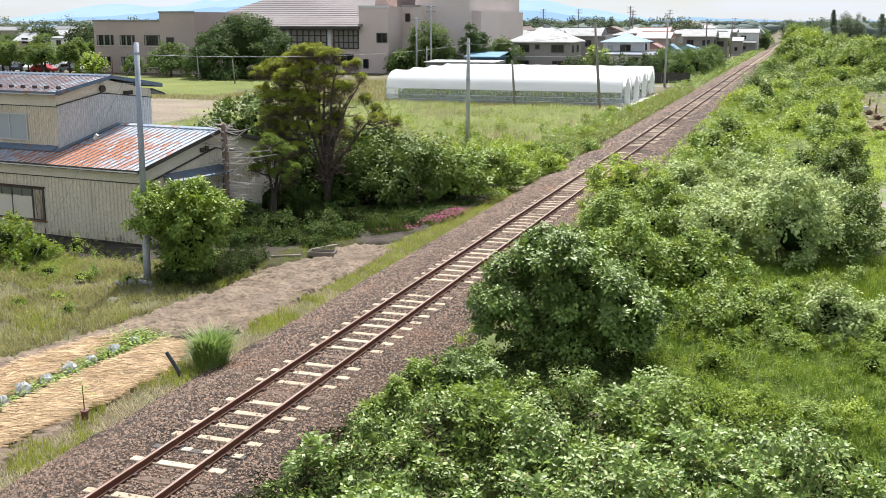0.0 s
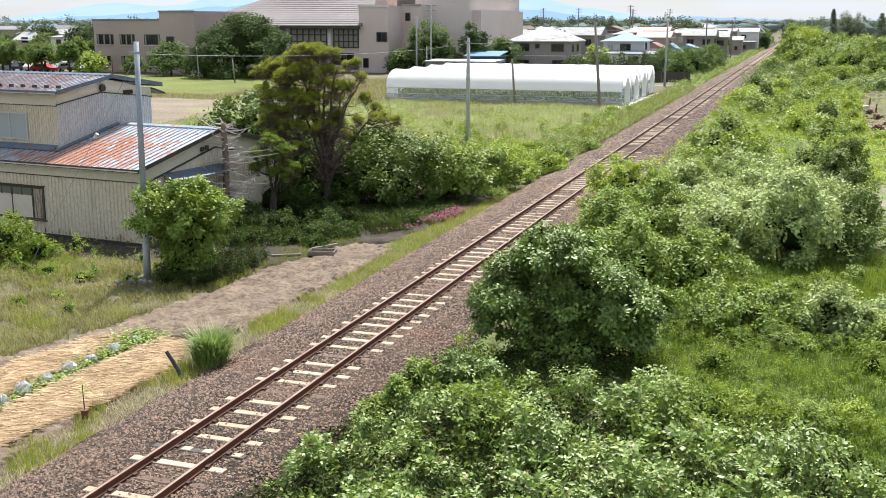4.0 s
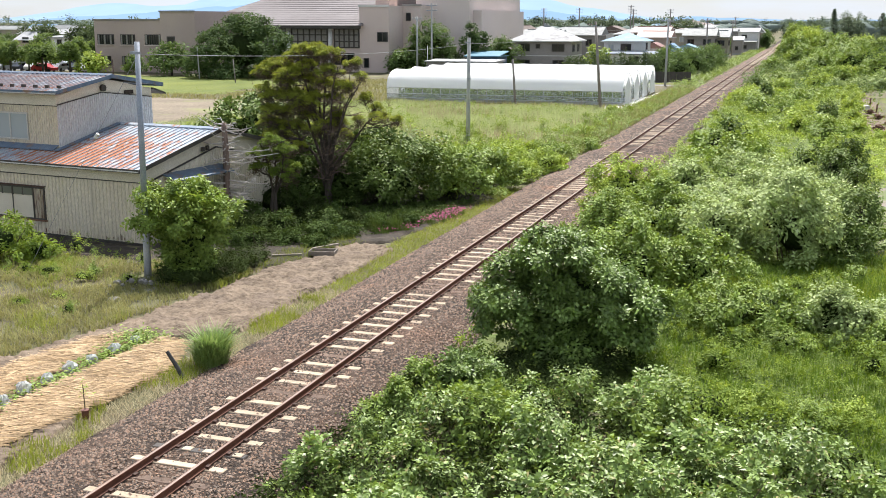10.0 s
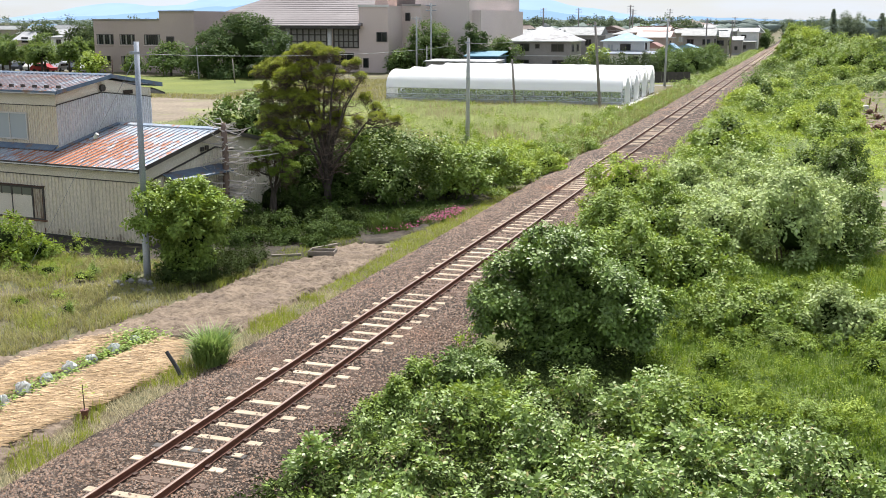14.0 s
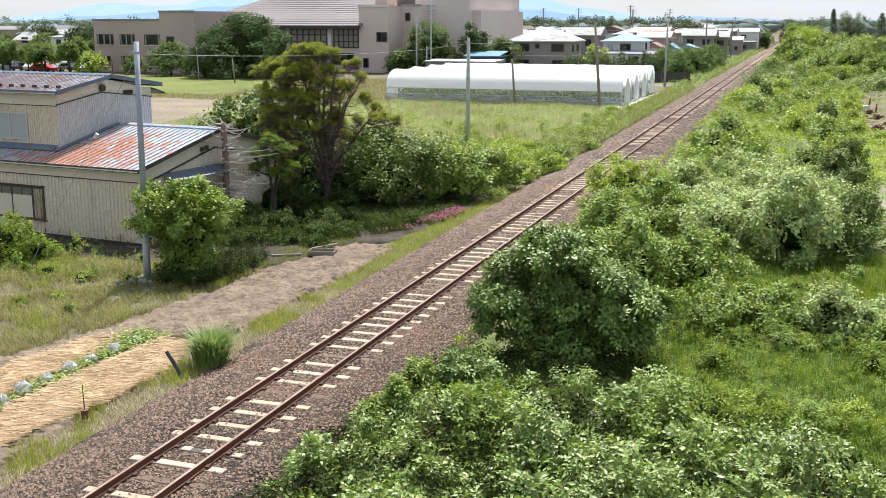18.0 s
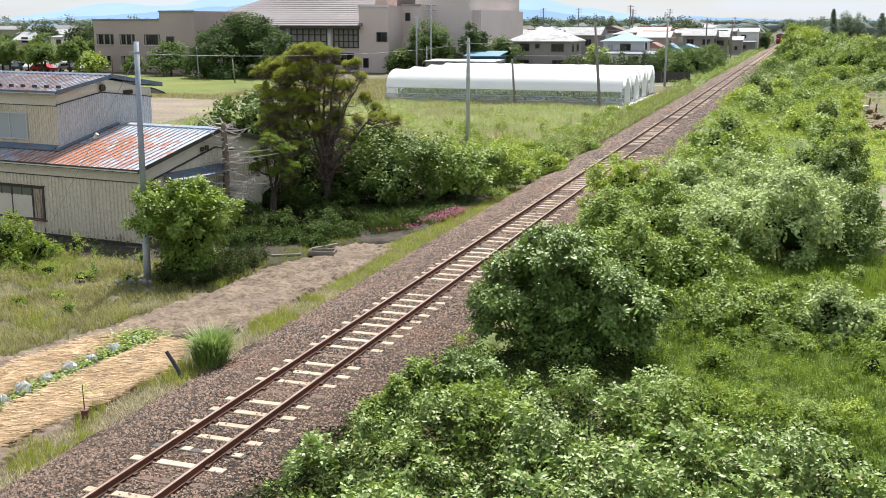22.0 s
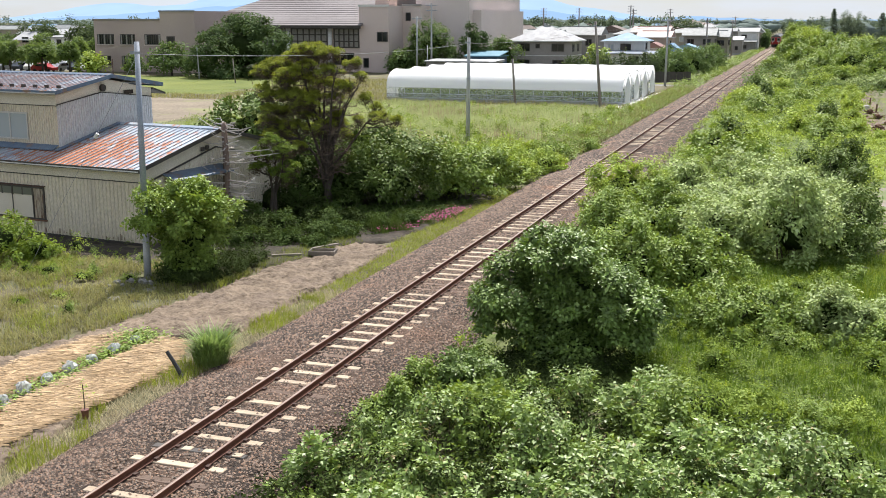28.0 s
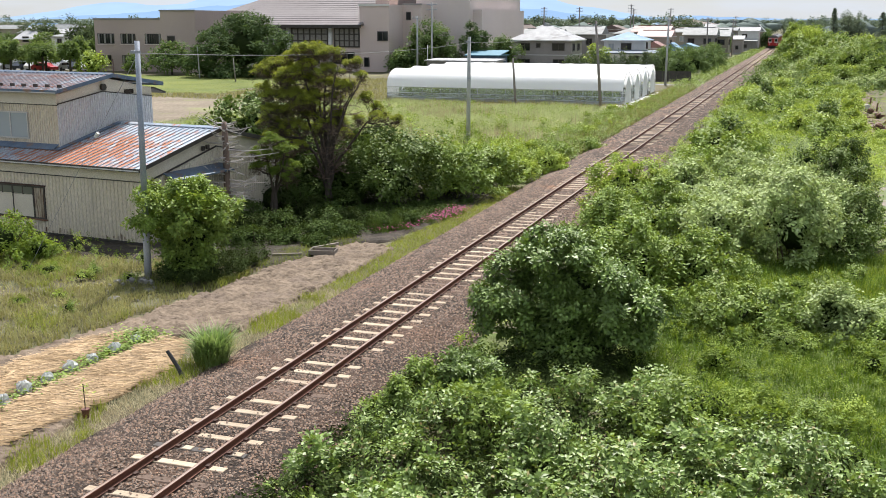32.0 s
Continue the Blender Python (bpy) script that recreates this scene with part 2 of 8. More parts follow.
M_FRAME = noisy("aluminium frame", (0.55, 0.54, 0.52), (0.62, 0.61, 0.6), 3, 0.4, 0.0, metallic=0.3)
M_FRAMEDK = noisy("dark window frame", (0.06, 0.05, 0.045), (0.09, 0.08, 0.07), 3, 0.5, 0.0)
M_CURTAIN = noisy("pale curtain behind glass", (0.30, 0.28, 0.26), (0.38, 0.36, 0.33), 3, 0.35, 0.0, spec=0.5)
M_BARK = noisy("dark brown bark", (0.06, 0.048, 0.038), (0.115, 0.092, 0.075), 4, 0.95, 0.7, 30, stretch=(3, 3, 0.6), dist=0.02)
M_DEADWOOD = noisy("bleached dead wood", (0.50, 0.46, 0.42), (0.62, 0.58, 0.54), 4, 0.9, 0.4, 30, stretch=(2, 2, 0.6))
M_DEADTRUNK = noisy("dead trunk bark", (0.17, 0.12, 0.095), (0.27, 0.20, 0.165), 4, 0.95, 0.6, 30, stretch=(3, 3, 0.5))
M_STEM = noisy("shrub stem", (0.10, 0.085, 0.05), (0.15, 0.12, 0.075), 4, 0.9, 0.3, 30)
L_DARK = leafy("dark green leaves", (0.028, 0.058, 0.010), (0.185, 0.265, 0.06), tip=(0.24, 0.30, 0.10), rough=0.55, through_light=0.13, spec=0.16)
L_MID = leafy("green leaves", (0.034, 0.075, 0.008), (0.32, 0.44, 0.09), tip=(0.32, 0.39, 0.10), rough=0.54, through_light=0.21, spec=0.22)
L_GREY = leafy("grey green leaves", (0.06, 0.105, 0.024), (0.50, 0.615, 0.235), tip=(0.46, 0.53, 0.27), rough=0.55, through_light=0.2, spec=0.2)
L_YEL = leafy("yellow green leaves", (0.11, 0.185, 0.023), (0.44, 0.55, 0.115), rough=0.58, through_light=0.27, spec=0.18)
L_FORE = leafy("compound leaves of the near thicket", (0.030, 0.068, 0.012), (0.33, 0.465, 0.11), tip=(0.38, 0.30, 0.14), rough=0.46, through_light=0.17, spec=0.42)
L_BUSH = leafy("glossy shrub leaves", (0.02, 0.048, 0.007), (0.25, 0.37, 0.08), tip=(0.33, 0.42, 0.14), rough=0.46, through_light=0.12, spec=0.38)
L_MEAD = leafy("meadow herb leaves", (0.044, 0.09, 0.010), (0.275, 0.38, 0.066), rough=0.6, through_light=0.34, spec=0.15)
M_TWIG = noisy("brown twigs", (0.15, 0.105, 0.08), (0.23, 0.17, 0.13), 4, 0.9, 0.2, 30)
L_PINE = leafy("olive conifer needles", (0.06, 0.09, 0.015), (0.46, 0.52, 0.075), rough=0.65, through_light=0.18, spec=0.15)
L_PINEDK = leafy("brown inner conifer twigs, darkened as shade", (0.05, 0.04, 0.022), (0.15, 0.115, 0.07), rough=0.7, through_light=0.1, spec=0.2)
L_FAR = leafy("far tree leaves", (0.06, 0.105, 0.03), (0.16, 0.235, 0.075), rough=0.65, spec=0.1)
L_LOT = leafy("light green lot tree leaves", (0.07, 0.12, 0.028), (0.175, 0.25, 0.072), rough=0.6, through_light=0.4, spec=0.15)
L_FARMID = leafy("far tall tree leaves", (0.032, 0.06, 0.02), (0.10, 0.155, 0.052), rough=0.7, spec=0.1)
# greyed leaf colour: the haze over far trees is painted in
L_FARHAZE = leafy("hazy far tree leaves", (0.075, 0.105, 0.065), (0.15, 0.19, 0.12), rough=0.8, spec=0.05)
L_FARDK = leafy("far dark leaves", (0.045, 0.07, 0.03), (0.09, 0.125, 0.05), rough=0.75, spec=0.08)
# skyline needles, also paled by haze in the colour
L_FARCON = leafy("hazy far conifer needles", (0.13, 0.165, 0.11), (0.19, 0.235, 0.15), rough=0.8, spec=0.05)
L_YOUNG = leafy("deep green young conifer needles", (0.05, 0.095, 0.014), (0.25, 0.35, 0.055), rough=0.6, through_light=0.2, spec=0.15)
G_PALE = leafy("pale dead grass", (0.27, 0.25, 0.13), (0.56, 0.50, 0.34), rough=0.75, through_light=0.25, spec=0.1)
G_VERGE = leafy("bright verge grass", (0.14, 0.19, 0.025), (0.30, 0.36, 0.06), rough=0.6, through_light=0.35, spec=0.15)
G_GREEN = leafy("green grass", (0.10, 0.14, 0.025), (0.225, 0.27, 0.06), rough=0.6, through_light=0.35, spec=0.15)
G_BANK = leafy("olive green bank grass", (0.13, 0.17, 0.03), (0.31, 0.345, 0.085), rough=0.65, through_light=0.32, spec=0.12)
G_BRIGHT = leafy("bright meadow grass", (0.05, 0.105, 0.010), (0.14, 0.225, 0.035), rough=0.6, through_light=0.36, spec=0.15)
G_SHORT = leafy("short sunny grass", (0.16, 0.23, 0.028), (0.30, 0.38, 0.06), rough=0.6, through_light=0.36, spec=0.15)
G_DRY = leafy("mixed dry grass", (0.15, 0.165, 0.045), (0.38, 0.36, 0.16), rough=0.7, through_light=0.3, spec=0.15)
G_FIELD = leafy("field weeds", (0.22, 0.285, 0.12), (0.44, 0.475, 0.26), rough=0.65, through_light=0.36, spec=0.15)
G_STALK = leafy("brownish seed stalks", (0.24, 0.19, 0.12), (0.36, 0.31, 0.21), rough=0.75, through_light=0.25, spec=0.1)
G_PINK = leafy("pink blossoms", (0.36, 0.04, 0.13), (0.52, 0.14, 0.27), rough=0.6, through_light=0.3, spec=0.2)
G_LAWN = leafy("short lawn grass", (0.10, 0.145, 0.018), (0.17, 0.215, 0.032), rough=0.7, through_light=0.3, spec=0.1)
M_LAWN = noisy("lawn", (0.10, 0.135, 0.014), (0.165, 0.19, 0.026), 0.15, 0.95, 0.5, 4)
M_FIELD = noisy("weedy field ground", (0.22, 0.25, 0.08), (0.32, 0.32, 0.14), 0.25, 0.95, 0.6, 5, stain=(0.32, 0.27, 0.16), stain_scale=0.2, dist=0.08)
M_TURF = noisy("mossy turf", (0.085, 0.13, 0.018), (0.14, 0.19, 0.03), 0.9, 0.95, 0.8, 12, stain=(0.10, 0.12, 0.035), stain_scale=0.5, dist=0.05)
M_GRAVEL = noisy("grey gravel track", (0.22, 0.19, 0.155), (0.29, 0.255, 0.21), 0.8, 0.95, 0.6, 14, stain=(0.12, 0.16, 0.05), stain_scale=0.6, stain_cut=0.42)
M_ASPHALT = noisy("pale asphalt", (0.20, 0.20, 0.20), (0.25, 0.25, 0.25), 0.4, 0.9, 0.3, 30)
M_RED = noisy("red train paint", (0.42, 0.02, 0.025), (0.50, 0.03, 0.03), 1, 0.35, 0.0)
M_WHITEP = noisy("white paint", (0.74, 0.74, 0.72), (0.8, 0.8, 0.78), 1, 0.4, 0.0)
M_GREYROOF = noisy("dark grey train roof", (0.10, 0.10, 0.105), (0.14, 0.14, 0.145), 1, 0.5, 0.05)
M_BLACK = noisy("black underframe", (0.025, 0.025, 0.025), (0.04, 0.04, 0.04), 2, 0.6, 0.1)
M_VINYL = film("crumpled clear plastic", (0.58, 0.61, 0.63), 0.42)
M_POT = noisy("reddish brown pot", (0.14, 0.055, 0.04), (0.19, 0.075, 0.05), 8, 0.6, 0.1)
M_ROCK = noisy("grey rock", (0.24, 0.23, 0.21), (0.34, 0.33, 0.31), 5, 0.9, 0.5, 30)
M_BATTEN = noisy("batten metal", (0.40, 0.45, 0.51), (0.52, 0.56, 0.60), 1.5, 0.45, 0.05, 30, stain=(0.33, 0.15, 0.08), stain_scale=2.8, stain_cut=0.52, metallic=0.1, obj=0.12)
# distance haze mixed into the woods' own colour
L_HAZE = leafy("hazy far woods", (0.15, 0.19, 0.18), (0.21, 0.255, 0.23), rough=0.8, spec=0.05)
# near-black green for crown cores: the shade between leaves, put into colour
M_CORE = noisy("dark crown core as inner shade", (0.02, 0.033, 0.009), (0.038, 0.058, 0.016), 6, 1.0, 0.8, 25, spec=0.05, dist=0.05)
M_TAN = noisy("dry tan soil", (0.18, 0.147, 0.102), (0.25, 0.205, 0.147), 0.2, 0.95, 0.5, 3, stain=(0.19, 0.20, 0.075), stain_scale=0.12, stain_cut=0.52)
# leaf colour taken far down to paint shade on the ground cover
L_DEEPSHADE = leafy("undergrowth leaves darkened as painted shade", (0.02, 0.032, 0.009), (0.06, 0.085, 0.024), rough=0.8, through_light=0.1, spec=0.03)
# dark green leaves, lowered further so their colour holds the conifer's shade
L_SHADE = leafy("deep green leaves, darkened as shade", (0.026, 0.05, 0.011), (0.10, 0.15, 0.038), rough=0.6, through_light=0.2, spec=0.04)


# ---- building blocks ----
rng = np.random.default_rng(7)


class Geo:
    """Collects faces of one mesh."""

    def __init__(self):
        self.v, self.f = [], []

    def add(self, vs, fs):
        k = len(self.v)
        self.v.extend(tuple(p) for p in vs)
        self.f.extend(tuple(i + k for i in f) for f in fs)
        return self

    def box(self, x0, x1, y0, y1, z0, z1, taper=0.0):
        t = taper
        vs = [(x0, y0, z0), (x1, y0, z0), (x1, y1, z0), (x0, y1, z0),
              (x0 + t, y0 + t, z1), (x1 - t, y0 + t, z1), (x1 - t, y1 - t, z1), (x0 + t, y1 - t, z1)]
        return self.add(vs, [(3, 2, 1, 0), (4, 5, 6, 7), (0, 1, 5, 4), (1, 2, 6, 5), (2, 3, 7, 6), (3, 0, 4, 7)])

    def bar(self, x0, x1, y0, y1, z0, z1, c=0.02):
        """A box whose four upper edges are chamfered by c."""
        self_v = [(x0, y0, z0), (x1, y0, z0), (x1, y1, z0), (x0, y1, z0),
                  (x0, y0, z1 - c), (x1, y0, z1 - c), (x1, y1, z1 - c), (x0, y1, z1 - c),
                  (x0 + c, y0 + c, z1), (x1 - c, y0 + c, z1), (x1 - c, y1 - c, z1), (x0 + c, y1 - c, z1)]
        fs = [(3, 2, 1, 0), (8, 9, 10, 11)]
        for a in (0, 4):
            fs += [(a, a + 1, a + 5, a + 4), (a + 1, a + 2, a + 6, a + 5), (a + 2, a + 3, a + 7, a + 6), (a + 3, a, a + 4, a + 7)]
        return self.add(self_v, fs)

    def tube(self, pts, radii, sides=6, cap=True):
        pts = [Vector(p) for p in pts]
        vs, fs = [], []
        for i, p in enumerate(pts):
            d = (pts[min(i + 1, len(pts) - 1)] - pts[max(i - 1, 0)]).normalized()
            a = d.cross(Vector((0.31, 0.87, 0.13)) if abs(d.z) > 0.6 else Vector((0, 0, 1))).normalized()
            b = d.cross(a)
            r = radii[i] if isinstance(radii, (list, tuple)) else radii
            vs += [p + (a * math.cos(t) + b * math.sin(t)) * r for t in (2 * math.pi * j / sides for j in range(sides))]
        for i in range(len(pts) - 1):
            for j in range(sides):
                k = (j + 1) % sides
                fs.append((i * sides + j, i * sides + k, (i + 1) * sides + k, (i + 1) * sides + j))
        if cap:
            fs += [tuple(range(sides))[::-1], tuple((len(pts) - 1) * sides + j for j in range(sides))]
        return self.add(vs, fs)

    def extrude(self, profile, p0, along, u, w):
        """A closed profile of (a, b) pairs in the plane of u and w, swept from p0 along the vector."""
        p0, along, u, w = Vector(p0), Vector(along), Vector(u), Vector(w)
        n = len(profile)
        vs = [p0 + u * a + w * b for a, b in profile] + [p0 + u * a + w * b + along for a, b in profile]
        fs = [(i, (i + 1) % n, n + (i + 1) % n, n + i) for i in range(n)] + [tuple(range(n))[::-1], tuple(range(n, 2 * n))]
        return self.add(vs, fs)

    def mesh(self, name):
        me = bpy.data.meshes.new(name)
        me.from_pydata(self.v, [], self.f)
        b = bmesh.new()
        b.from_mesh(me)
        bmesh.ops.recalc_face_normals(b, faces=b.faces)
        b.to_mesh(me)
        b.free()
        return me


def np_mesh(name, v, t):
    """A mesh of many triangles from arrays."""
    me = bpy.data.meshes.new(name)
    v, t = np.asarray(v, np.float32).reshape(-1, 3), np.asarray(t, np.int32).reshape(-1, 3)
    me.vertices.add(len(v))
    me.vertices.foreach_set("co", v.ravel())
    me.loops.add(t.size)
    me.loops.foreach_set("vertex_index", t.ravel())
    me.polygons.add(len(t))
    me.polygons.foreach_set("loop_start", np.arange(0, t.size, 3, dtype=np.int32))
    me.update(calc_edges=True)
    return me


def part(name, geo, material, parent=None, label="", smooth=False):
    """One mesh object, as a thing of its own or under a thing or part."""
    me = geo.mesh(name) if isinstance(geo, Geo) else geo
    if not me.materials:
        me.materials.append(material)
    if smooth:
        me.polygons.foreach_set("use_smooth", [True] * len(me.polygons))
    ob = new(name, me)
    if parent:
        ob.parent = parent
    return tagged(ob, label)


def thing(name, label, category, m=None, group=""):
    ob = new(name)
    ob.empty_display_size = 0.3
    if m is not None:
        ob.matrix_basis = m
    return tagged(ob, label, category, group)


def unit(a):
    return a / np.maximum(np.linalg.norm(a, axis=-1, keepdims=True), 1e-6)


def leaf_arrays(c, nrm, length, width, droop=0.35, spread=0.8, vary=0.35):
    """Pointed leaves folded along the midrib: at each point c, facing roughly along nrm."""
    n = len(c)
    face = unit(nrm + rng.normal(0, 0.36, (n, 3)) + np.array([0, 0, 0.4]))
    d = rng.normal(0, spread, (n, 3)) + nrm * 0.4 - np.array([0, 0, droop])
    d = unit(d - face * np.sum(d * face, 1, keepdims=True))
    s = np.cross(face, d)
    k = (1 + rng.uniform(-vary, vary, (n, 1)))
    ln, wd = np.reshape(length, (-1, 1)) * k, np.reshape(width, (-1, 1)) * k
    mid = c + d * ln * 0.42
    v = np.stack([c, mid + s * wd * 0.5 + face * wd * 0.14, c + d * ln - face * ln * 0.12, mid - s * wd * 0.5 + face * wd * 0.14], 1)
    i = np.arange(n)[:, None] * 4
    t = np.concatenate([i + np.array([[0, 1, 2]]), i + np.array([[0, 2, 3]])], 1)
    return v.reshape(-1, 3), t.reshape(-1, 3)


def lumps(cx, cy, z0, rx, ry, h, n, small=0.42, taper=0.3, lift=0.0):
    """Centres and radii of the boughs that make an uneven, domed crown of half-widths rx, ry and height h over z0."""
    n = max(6, int(n * 1.25))
    i = np.arange(n)
    up = np.clip(1 - (i + 0.5) / n * (0.98 - lift) + rng.normal(0, 0.06, n), 0.05, 1)
    a = i * 2.39996 + rng.uniform(0, 6.28) + rng.normal(0, 0.3, n)
    k = rng.uniform(0.6, 1.2, n) * small * 0.82
    out = np.sqrt(1 - up ** 2) ** (1 - 0.4 * (taper - 0.3)) * (1 - 0.62 * k) * rng.uniform(0.82, 1.16, n)
    rz = k * min(h * 0.55, (rx + ry) * 0.5) * 0.9
    z = h * up ** 0.85 * rng.uniform(0.84, 1.05, n) - rz * 0.9
    c = np.stack([cx + out * rx * np.cos(a), cy + out * ry * np.sin(a), z0 + np.maximum(z, rz * 0.5)], 1)
    rad = np.stack([k * rx, k * ry, rz], 1)
    c = np.concatenate([c, [[cx, cy, z0 + h * 0.38]]])
    rad = np.concatenate([rad, [[rx * 0.62, ry * 0.62, h * 0.4]]])
    return c, rad


def crown_points(c, rad, n, depth=0.35, twigs=10):
    """Points in the outer skin of the boughs, gathered round a few twigs on each, with outward directions."""
    w = rad[:, 0] * rad[:, 1] + rad[:, 0] * rad[:, 2]
    k = rng.choice(len(c), n, p=w / w.sum())
    tw = unit(rng.normal(0, 1, (len(c), twigs, 3)) + np.array([0, 0, 0.55]))
    far = rng.uniform(0.86, 1.14, (len(c), twigs, 1))
    j = rng.integers(0, twigs, n)
    wide = np.where(rad[:, 2] > 1.5 * np.median(rad[:, 2]), 0.55, 0.28)   # the large inner lumps are clothed all round
    d = unit(tw[k, j] + rng.normal(0, 1, (n, 3)) * wide[k][:, None])
    p = c[k] + d * rad[k] * (far[k, j] - depth * rng.random((n, 1)) ** 1.6)
    keep = np.ones(n, bool)
    for b in range(len(c)):
        q = (p - c[b]) / rad[b]
        keep &= (np.sum(q * q, 1) > 0.5) | (k == b)
    return p[keep], d[keep]


BALL = bmesh.new()
bmesh.ops.create_icosphere(BALL, subdivisions=1, radius=1.0)
BALL_V = np.array([v.co[:] for v in BALL.verts])
BALL_T = np.array([[v.index for v in f.verts] for f in BALL.faces])
BALL.free()


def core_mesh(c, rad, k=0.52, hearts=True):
    """Solid rough balls inside a crown; dark ones stand in for its inner shade."""
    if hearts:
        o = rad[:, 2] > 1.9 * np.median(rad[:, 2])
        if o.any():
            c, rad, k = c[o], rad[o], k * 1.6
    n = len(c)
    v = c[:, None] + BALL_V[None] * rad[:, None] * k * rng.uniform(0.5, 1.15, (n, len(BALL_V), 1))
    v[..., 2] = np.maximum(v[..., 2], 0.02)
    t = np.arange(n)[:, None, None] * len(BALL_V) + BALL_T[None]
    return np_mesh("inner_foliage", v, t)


def crown_mesh(name, c, rad, count, leaf, depth=0.35, per=11, spray=1.9, wide=0.52):
    """Leaves in whorls: short shoots that stand out of the boughs, each ringed by its leaves."""
    p, d = crown_points(c, rad, max(8, count // per), depth)
    s = unit(d * 0.7 + rng.normal(0, 0.28, d.shape) + np.array([0, 0, 0.5]))
    return np_mesh(name, *whorl_arrays(p, s, np.full(len(p), leaf), per, spray, wide))


def whorl_arrays(p, s, leaf, per, spray=1.9, wide=0.52):
    """Leaves set spirally round shoots from the points p along s, each leaf leaning outwards and showing its upper face."""
    n = len(p)
    a = unit(np.cross(s, np.array([0.31, 0.87, 0.13])))
    b = np.cross(s, a)
    ph = (np.arange(per) * 2.39996)[None] + rng.uniform(0, 6.28, (n, 1)) + rng.normal(0, 0.3, (n, per))
    f = (np.arange(per) / per)[None, :, None]
    ln = (leaf * spray * rng.uniform(0.6, 1.4, n))[:, None, None]
    ray = a[:, None] * np.cos(ph)[..., None] + b[:, None] * np.sin(ph)[..., None]
    lf = leaf[:, None, None] * rng.uniform(0.65, 1.2, (n, per, 1)) * (1 - 0.25 * f)
    base = p[:, None] + s[:, None] * ln * (f - 0.35) + ray * lf * rng.uniform(0.05, 0.6, (n, per, 1))
    base[..., 2] = np.maximum(base[..., 2], 0.04)
    d = unit(ray + s[:, None] * (0.15 + 0.6 * f) - np.array([0, 0, 0.22]) + rng.normal(0, 0.16, ray.shape))
    face = s[:, None] + np.array([0, 0, 0.4]) + rng.normal(0, 0.32, ray.shape)
    face = unit(face - d * np.sum(face * d, -1, keepdims=True))
    w = np.cross(face, d) * lf * wide * 0.5
    mid = base + d * lf * 0.45
    v = np.stack([base, mid + w + face * lf * 0.06, base + d * lf - face * lf * 0.13, mid - w + face * lf * 0.06], 2)
    i = np.arange(n * per)[:, None] * 4
    t = np.concatenate([i + np.array([[0, 1, 2]]), i + np.array([[0, 2, 3]])], 1)
    return v.reshape(-1, 3), t.reshape(-1, 3)


def frond_arrays(p, d, leaf, per=11):
    """Arching compound leaves: paired leaflets along a stalk from each point."""
    n = len(p)
    a = rng.uniform(0, 2 * np.pi, n)
    out = unit(np.stack([np.cos(a), np.sin(a), rng.uniform(-0.1, 0.9, n)], 1) + d * 0.8)
    side = unit(np.cross(out, np.array([0, 0, 1.0])))
    nrm = np.cross(side, out)
    ln = (np.asarray(leaf) * rng.uniform(2.2, 3.6, n))[:, None, None]
    t = (np.repeat(np.arange((per + 1) // 2), 2)[:per] / ((per - 1) / 2) * 0.85 + 0.15)[None, :, None]
    sg = np.where(np.arange(per) % 2, -1.0, 1.0)
    sg[-1] = 0.0
    sg = sg[None, :, None]
    base = p[:, None] + out[:, None] * ln * t - np.array([0, 0, 1.0]) * ln * 0.28 * t * t
    dr = unit(side[:, None] * sg * 0.9 + out[:, None] * 0.5 - np.array([0, 0, 0.25]) + rng.normal(0, 0.12, (n, per, 3)))
    fc = unit(nrm[:, None] + rng.normal(0, 0.38, (n, per, 3)))
    sd = np.cross(fc, dr)
    lf = np.asarray(leaf).reshape(-1, 1, 1) * rng.uniform(0.8, 1.2, (n, per, 1))
    mid = base + dr * lf * 0.45
    v = np.stack([base, mid + sd * lf * 0.3, base + dr * lf - fc * lf * 0.1, mid - sd * lf * 0.3], 2)
    i = np.arange(n * per)[:, None] * 4
    tri = np.concatenate([i + np.array([[0, 1, 2]]), i + np.array([[0, 2, 3]])], 1)
    return v.reshape(-1, 3), tri.reshape(-1, 3)


def stems(parent, cs, r0, n):
    for i in range(n):
        e = cs[i % len(cs)]
        b = (rng.uniform(-0.12, 0.12) * n ** 0.5, rng.uniform(-0.12, 0.12) * n ** 0.5, -0.1)
        m = ((b[0] * 0.6 + e[0] * 0.4) + rng.uniform(-.1, .1), (b[1] * 0.6 + e[1] * 0.4) + rng.uniform(-.1, .1), e[2] * 0.55)
        part("stem", Geo().tube([b, m, tuple(e)], [r0, r0 * 0.7, r0 * 0.25], 5), M_STEM, parent)


